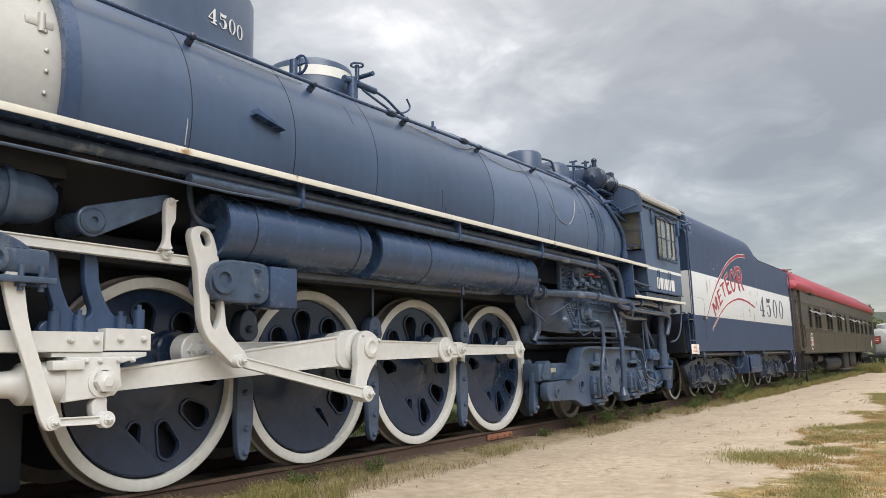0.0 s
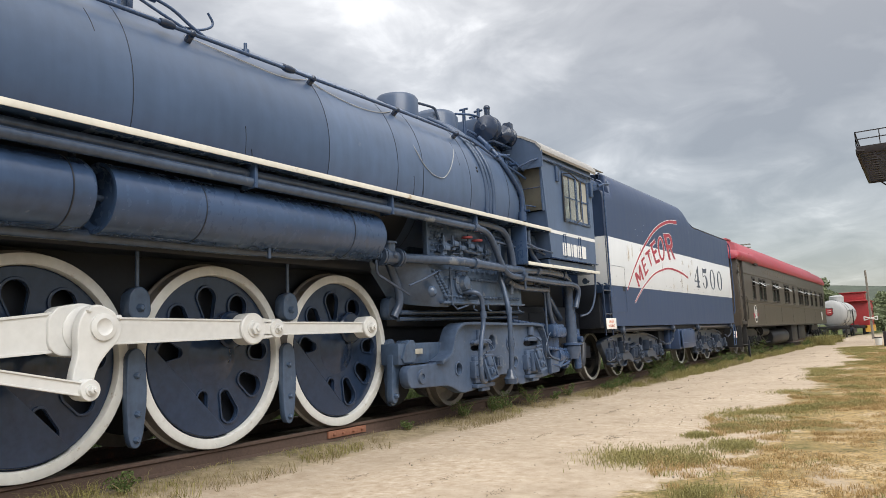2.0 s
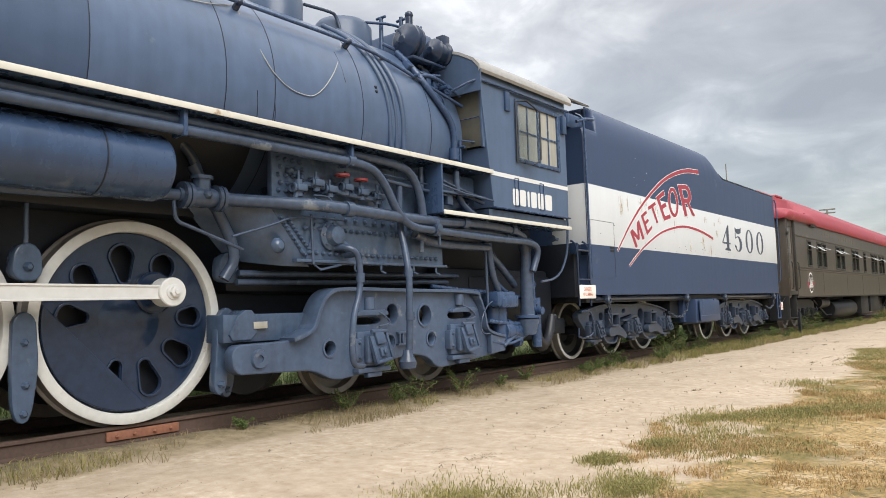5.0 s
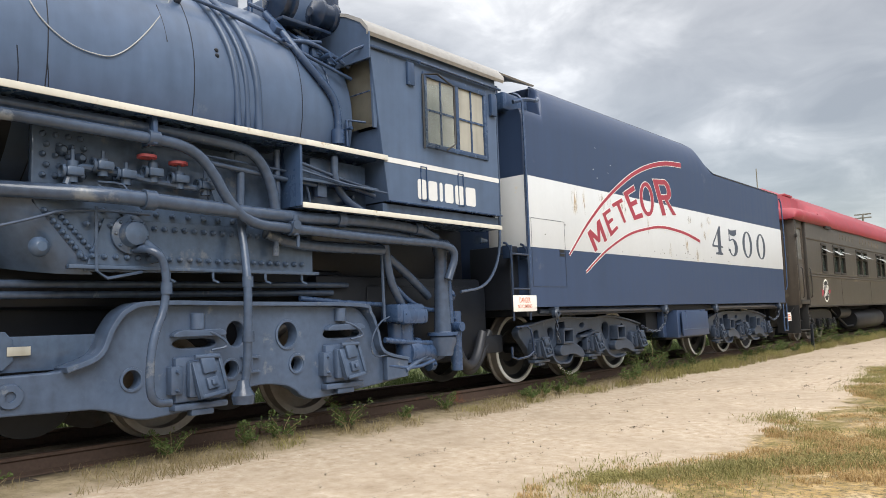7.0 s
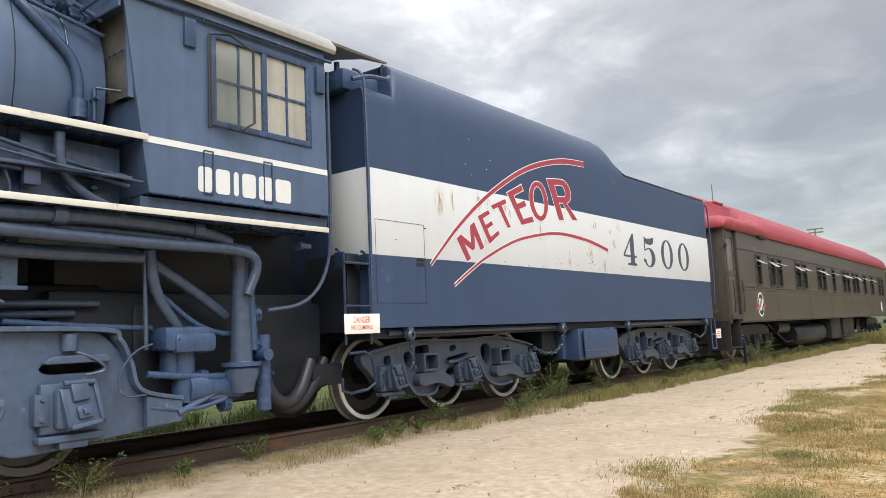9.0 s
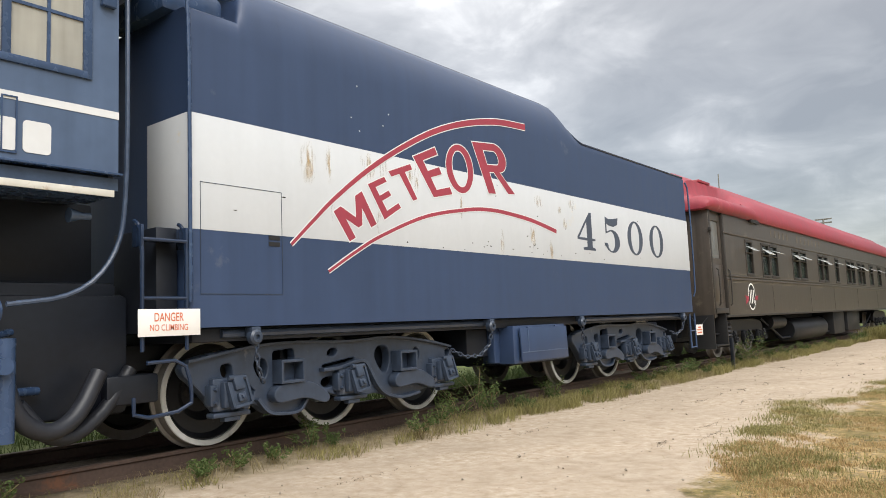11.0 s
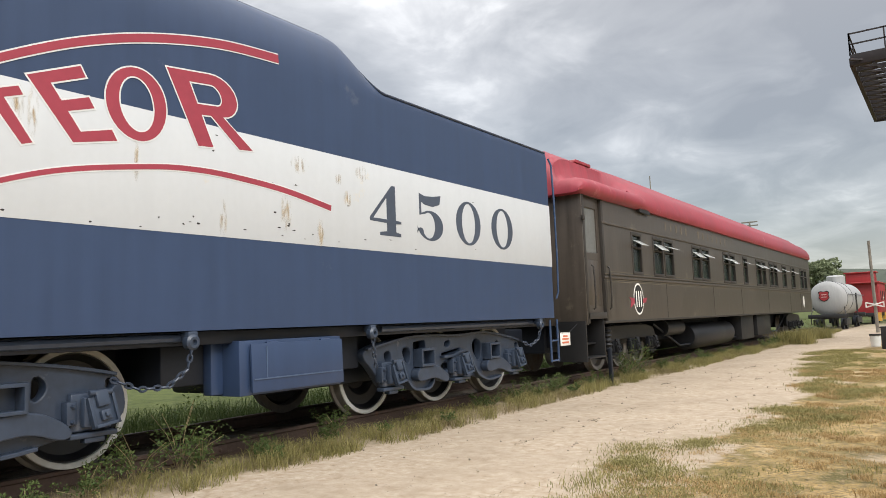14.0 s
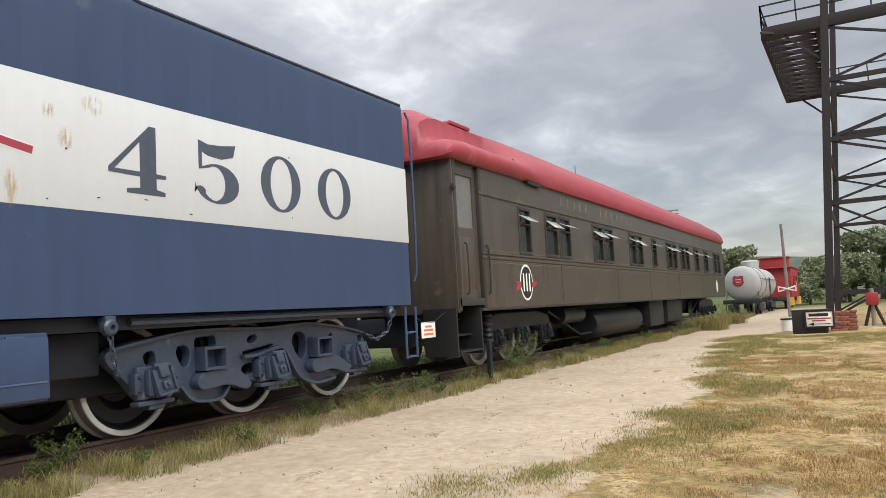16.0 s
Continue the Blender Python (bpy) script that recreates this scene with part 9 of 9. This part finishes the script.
# ---- loose stones on the path ----
rs = np.random.default_rng(8)
ns = 420
ctr = np.column_stack([rs.uniform(1.4, 5.2, ns), rs.uniform(-1, 40, ns), np.full(ns, GZ)])
sz = rs.uniform(0.006, 0.02, ns) * (1 + (rs.uniform(0, 1, ns) > 0.97))
octa = np.array([(1, 0, 0), (0, 1, 0), (-1, 0, 0), (0, -1, 0), (0, 0, 0.8), (0, 0, -0.8)], float)
sv = (octa[None] * rs.uniform(0.6, 1.2, (ns, 6, 1)) * sz[:, None, None] + ctr[:, None] + np.array([0, 0, 0.012])).reshape(-1, 3)
tri = np.array([(0, 1, 4), (1, 2, 4), (2, 3, 4), (3, 0, 4), (1, 0, 5), (2, 1, 5), (3, 2, 5), (0, 3, 5)])
sf = (np.arange(ns)[:, None, None] * 6 + tri[None]).reshape(-1, 3)
me = bpy.data.meshes.new("loose_stones")
me.from_pydata(sv.tolist(), [], sf.tolist())
STONE = mat("path_stone", (0.36, 0.30, 0.23), 0.9, var=0.6, grain=2.0, bump=0.2)
ob = part("loose_stones", me, STONE, None)
tagged(ob, "small loose stones on the path", "stones", kind="stuff")

# ---- grass and weeds ----
rng = np.random.default_rng(21)


def edge(y):
    narrow = 1.4 * min(1, max(0, (y - 31) / 6)) * (1 if y < 41 else 0)
    return 5.0 - narrow + 0.35 * math.sin(y * 0.55) + 0.25 * math.sin(y * 1.7 + 1) + 0.5 * noise.noise((y * 1.3, 4.0, 0))


def scatter(n, x0, x1, y0, y1, keep):
    xy = np.stack([rng.uniform(x0, x1, n), rng.uniform(y0, y1, n)], 1)
    sel = np.array([keep(x, y) for x, y in xy])
    xy = xy[sel]
    return np.column_stack([xy, np.full(len(xy), GZ - 0.01)])


def patch(x, y, f=0.7, o=0.0):
    return noise.noise((x * f, y * f, o))


def tufts(roots, n, spread):
    """Each root becomes a tuft of n blades."""
    r = np.repeat(roots, n, axis=0)
    r[:, :2] += rng.normal(0, spread, (len(r), 2))
    return r


dry = tufts(scatter(30000, 3.8, 9.0, 0, 32, lambda x, y: x > edge(y) - 0.1 and patch(x, y, 1.1) + 0.9 * patch(x, y, 3.2) + 0.5 * patch(x, y, 7.5, 2.0) > 0.06), 22, 0.035)
ob = part("lawn_dry", blades("lawn_dry", dry, 0.055, 0.0030, 1.2, rng, GRASS_DRY), GRASS_DRY, None)
tagged(ob, "short dry straw-coloured grass", "grass", kind="stuff")
green_ = tufts(scatter(27000, 3.3, 9.0, 0, 40.5, lambda x, y: x > edge(y) - 0.1 and (0.32 if y > 33 else 0) + patch(x, y, 0.8, 4.0) + 0.6 * patch(x, y, 3.2, 2.0) + 0.30 * math.exp(-((x - edge(y) - 0.3) / 0.5) ** 2) > 0.34), 16, 0.05)
ob = part("lawn_green", blades("lawn_green", green_, 0.058, 0.0032, 1.2, rng, GRASS_GREEN), GRASS_GREEN, None)
tagged(ob, "short green grass patches", "grass", kind="stuff")
verge = scatter(90000, 0.82, 2.1, -4, 62, lambda x, y: abs(x - 1.18 - 0.12 * math.sin(y)) < (0.3 if y < 19 else 0.45) * (1 + patch(x, y, 0.5, 7)) and patch(x, y, 0.9, 9) + 0.5 * patch(x, y, 3.1, 1) > (0.14 if 4 < y < 19 else -0.15))
verge_tall = tufts(scatter(4500, 0.85, 1.75, 17, 62, lambda x, y: patch(x, y, 0.8, 3) + 0.6 * patch(x, y, 2.3, 6) > 0.05), 14, 0.05)
front_tall = tufts(scatter(900, 0.98, 1.75, -1.2, 3.0, lambda x, y: patch(x, y, 1.1, 5) + 0.5 * patch(x, y, 3.0, 8) > -0.05), 14, 0.05)
end_tall = tufts(scatter(330, 1.0, 2.5, 45, 53, lambda x, y: patch(x, y, 0.6, 2) > -0.15), 16, 0.07)
ob = part("end_tall_grass", blades("end_tall_grass", end_tall, 0.62, 0.007, 1.2, rng, GRASS_GREEN), GRASS_GREEN, None)
tagged(ob, "knee-high green grass at the coach's far end", "grass", kind="stuff")
verge_tall = np.concatenate([verge_tall, front_tall])
ob = part("verge_tall_grass", blades("verge_tall_grass", verge_tall, 0.23, 0.0035, 1.2, rng, GRASS_GREEN), GRASS_GREEN, None)
tagged(ob, "tall green grass along the rail", "grass", kind="stuff")
ob = part("verge_grass", blades("verge_grass", verge, 0.13, 0.004, 1.1, rng, GRASS_GREEN), GRASS_GREEN, None)
tagged(ob, "tufts of grass along the rail", "grass", kind="stuff")
straw = scatter(60000, 0.85, 2.1, -4, 60, lambda x, y: abs(x - 1.3) < 0.45 and patch(x, y, 0.8, 13) + 0.5 * patch(x, y, 3.1, 21) > 0.05)
ob = part("verge_straw", blades("verge_straw", straw, 0.15, 0.003, 1.5, rng, STRAW), STRAW, None)
tagged(ob, "dry straw along the rail", "grass", kind="stuff")


def weed(name, x, y, h, seed, label):
    """A low bushy weed: thin bent stalks, small leaves in loose clumps, straw at the foot."""
    rg = np.random.default_rng(seed)
    t = thing(name, x, y, GZ, label, "weed", "weeds along the track")
    bm = bmesh.new()
    cl = []
    h = h * 0.8
    for k in range(9):
        a, q0 = rg.uniform(0, math.tau), rg.uniform(0.25, 0.75)
        tip = Vector((x + h * q0 * math.cos(a), y + h * q0 * math.sin(a), GZ + h * rg.uniform(0.45, 1)))
        tube(bm, [(x, y, GZ - 0.02), (x + (tip.x - x) * 0.25, y + (tip.y - y) * 0.25, GZ + (tip.z - GZ) * 0.6), tuple(tip)], 0.003, 4, 1)
        for j in range(4):
            q = 0.35 + 0.65 * j / 3
            cl.append(((x + (tip.x - x) * q + rg.normal(0, 0.02), y + (tip.y - y) * q + rg.normal(0, 0.02), GZ + 0.03 + (tip.z - GZ) * (0.2 + 0.8 * q)), h * rg.uniform(0.08, 0.17)))
    tagged(part("stalk", bm, STRAW, t), kind="stuff")
    tagged(part("leaves", leaf_cloud("leaves", cl, 0.011 + 0.010 * min(h, 0.6), rg, 620, WEED, 0.9), WEED, t), kind="stuff")
    foot = np.column_stack([x + rg.normal(0, 0.12, 70), y + rg.normal(0, 0.16, 70), np.full(70, GZ - 0.01)])
    tagged(part("dead_grass", blades("dead_grass", foot, 0.16, 0.003, 1.3, rg, STRAW), STRAW, t), kind="stuff")
    return t


# clumps of darker grass along the ragged edge of the lawn
clump = []
for k in range(80):
    y = rng.uniform(2, 40)
    x = edge(y) + 0.25 + rng.normal(0, 0.3)
    n_, sp_ = int(rng.uniform(400, 1500)), rng.uniform(0.07, 0.24)
    clump.append(np.column_stack([x + rng.normal(0, sp_, n_), y + rng.normal(0, sp_ * 1.5, n_), np.full(n_, GZ - 0.005)]))
ob = part("edge_clumps", blades("edge_clumps", np.concatenate(clump), 0.062, 0.0034, 1.2, rng, GRASS_GREEN), GRASS_GREEN, None)
tagged(ob, "dark green grass clumps at the lawn's edge", "grass", kind="stuff")
# dead twigs and grass blown onto the path
litter = []
for k in range(46):
    y, x = rng.uniform(1, 34), rng.uniform(2.3, 4.6)
    n_ = int(rng.uniform(12, 60))
    litter.append(np.column_stack([x + rng.normal(0, 0.035, n_), y + rng.normal(0, rng.uniform(0.08, 0.3), n_), np.full(n_, GZ + 0.004)]))
ob = part("path_litter", blades("path_litter", np.concatenate(litter), 0.016, 0.003, 4.0, rng, TWIG), TWIG, None)
tagged(ob, "dead twigs and dry grass litter on the path", "litter", kind="stuff")
# tall grass on the far side of the track
beyond = tufts(scatter(5200, -3.2, -1.0, -4, 62, lambda x, y: patch(x, y, 0.9, 31) > -0.15), 10, 0.06)
ob = part("far_verge", blades("far_verge", beyond, 0.34, 0.005, 0.9, rng, WEED), WEED, None)
tagged(ob, "tall dark grass beyond the track", "grass", kind="stuff")

for k, (x, y, h) in enumerate(((1.12, 8.35, 0.36), (1.1, 9.15, 0.34), (1.15, 9.55, 0.42), (1.1, 12.2, 0.3), (1.2, 11.3, 0.22), (1.15, 17.7, 0.62), (1.2, 18.1, 0.95), (1.25, 18.3, 0.5), (1.15, 15.2, 0.45), (1.2, 13.9, 0.2), (1.0, 20.4, 0.5), (1.2, 19.0, 0.4), (1.3, 24.9, 0.45), (1.2, 25.6, 0.5), (1.1, 26.3, 0.4), (1.4, 28.9, 1.0), (1.45, 29.3, 0.8), (1.2, 23.6, 0.3), (1.3, 27.2, 0.35), (1.5, 53.6, 1.1), (1.9, 54.8, 0.9), (1.2, 55.5, 1.0), (1.1, 6.9, 0.2), (1.2, 2.6, 0.25), (1.25, 1.4, 0.3), (1.3, 14.6, 0.25), (1.25, 31.5, 0.4), (1.3, 35.0, 0.4), (1.2, 10.4, 0.5))):
    weed("weed", x, y, h, 40 + k, "leafy green weed growing beside the rail")

rw = np.random.default_rng(77)
for k in range(26):
    y = 13.5 + 34 * (k / 26) ** 1.15 + rw.uniform(-0.4, 0.4)
    weed("weed", 1.12 + rw.uniform(0, 0.5), y, rw.uniform(0.18, 0.46), 90 + k, "low leafy weed with dry grass beside the rail")
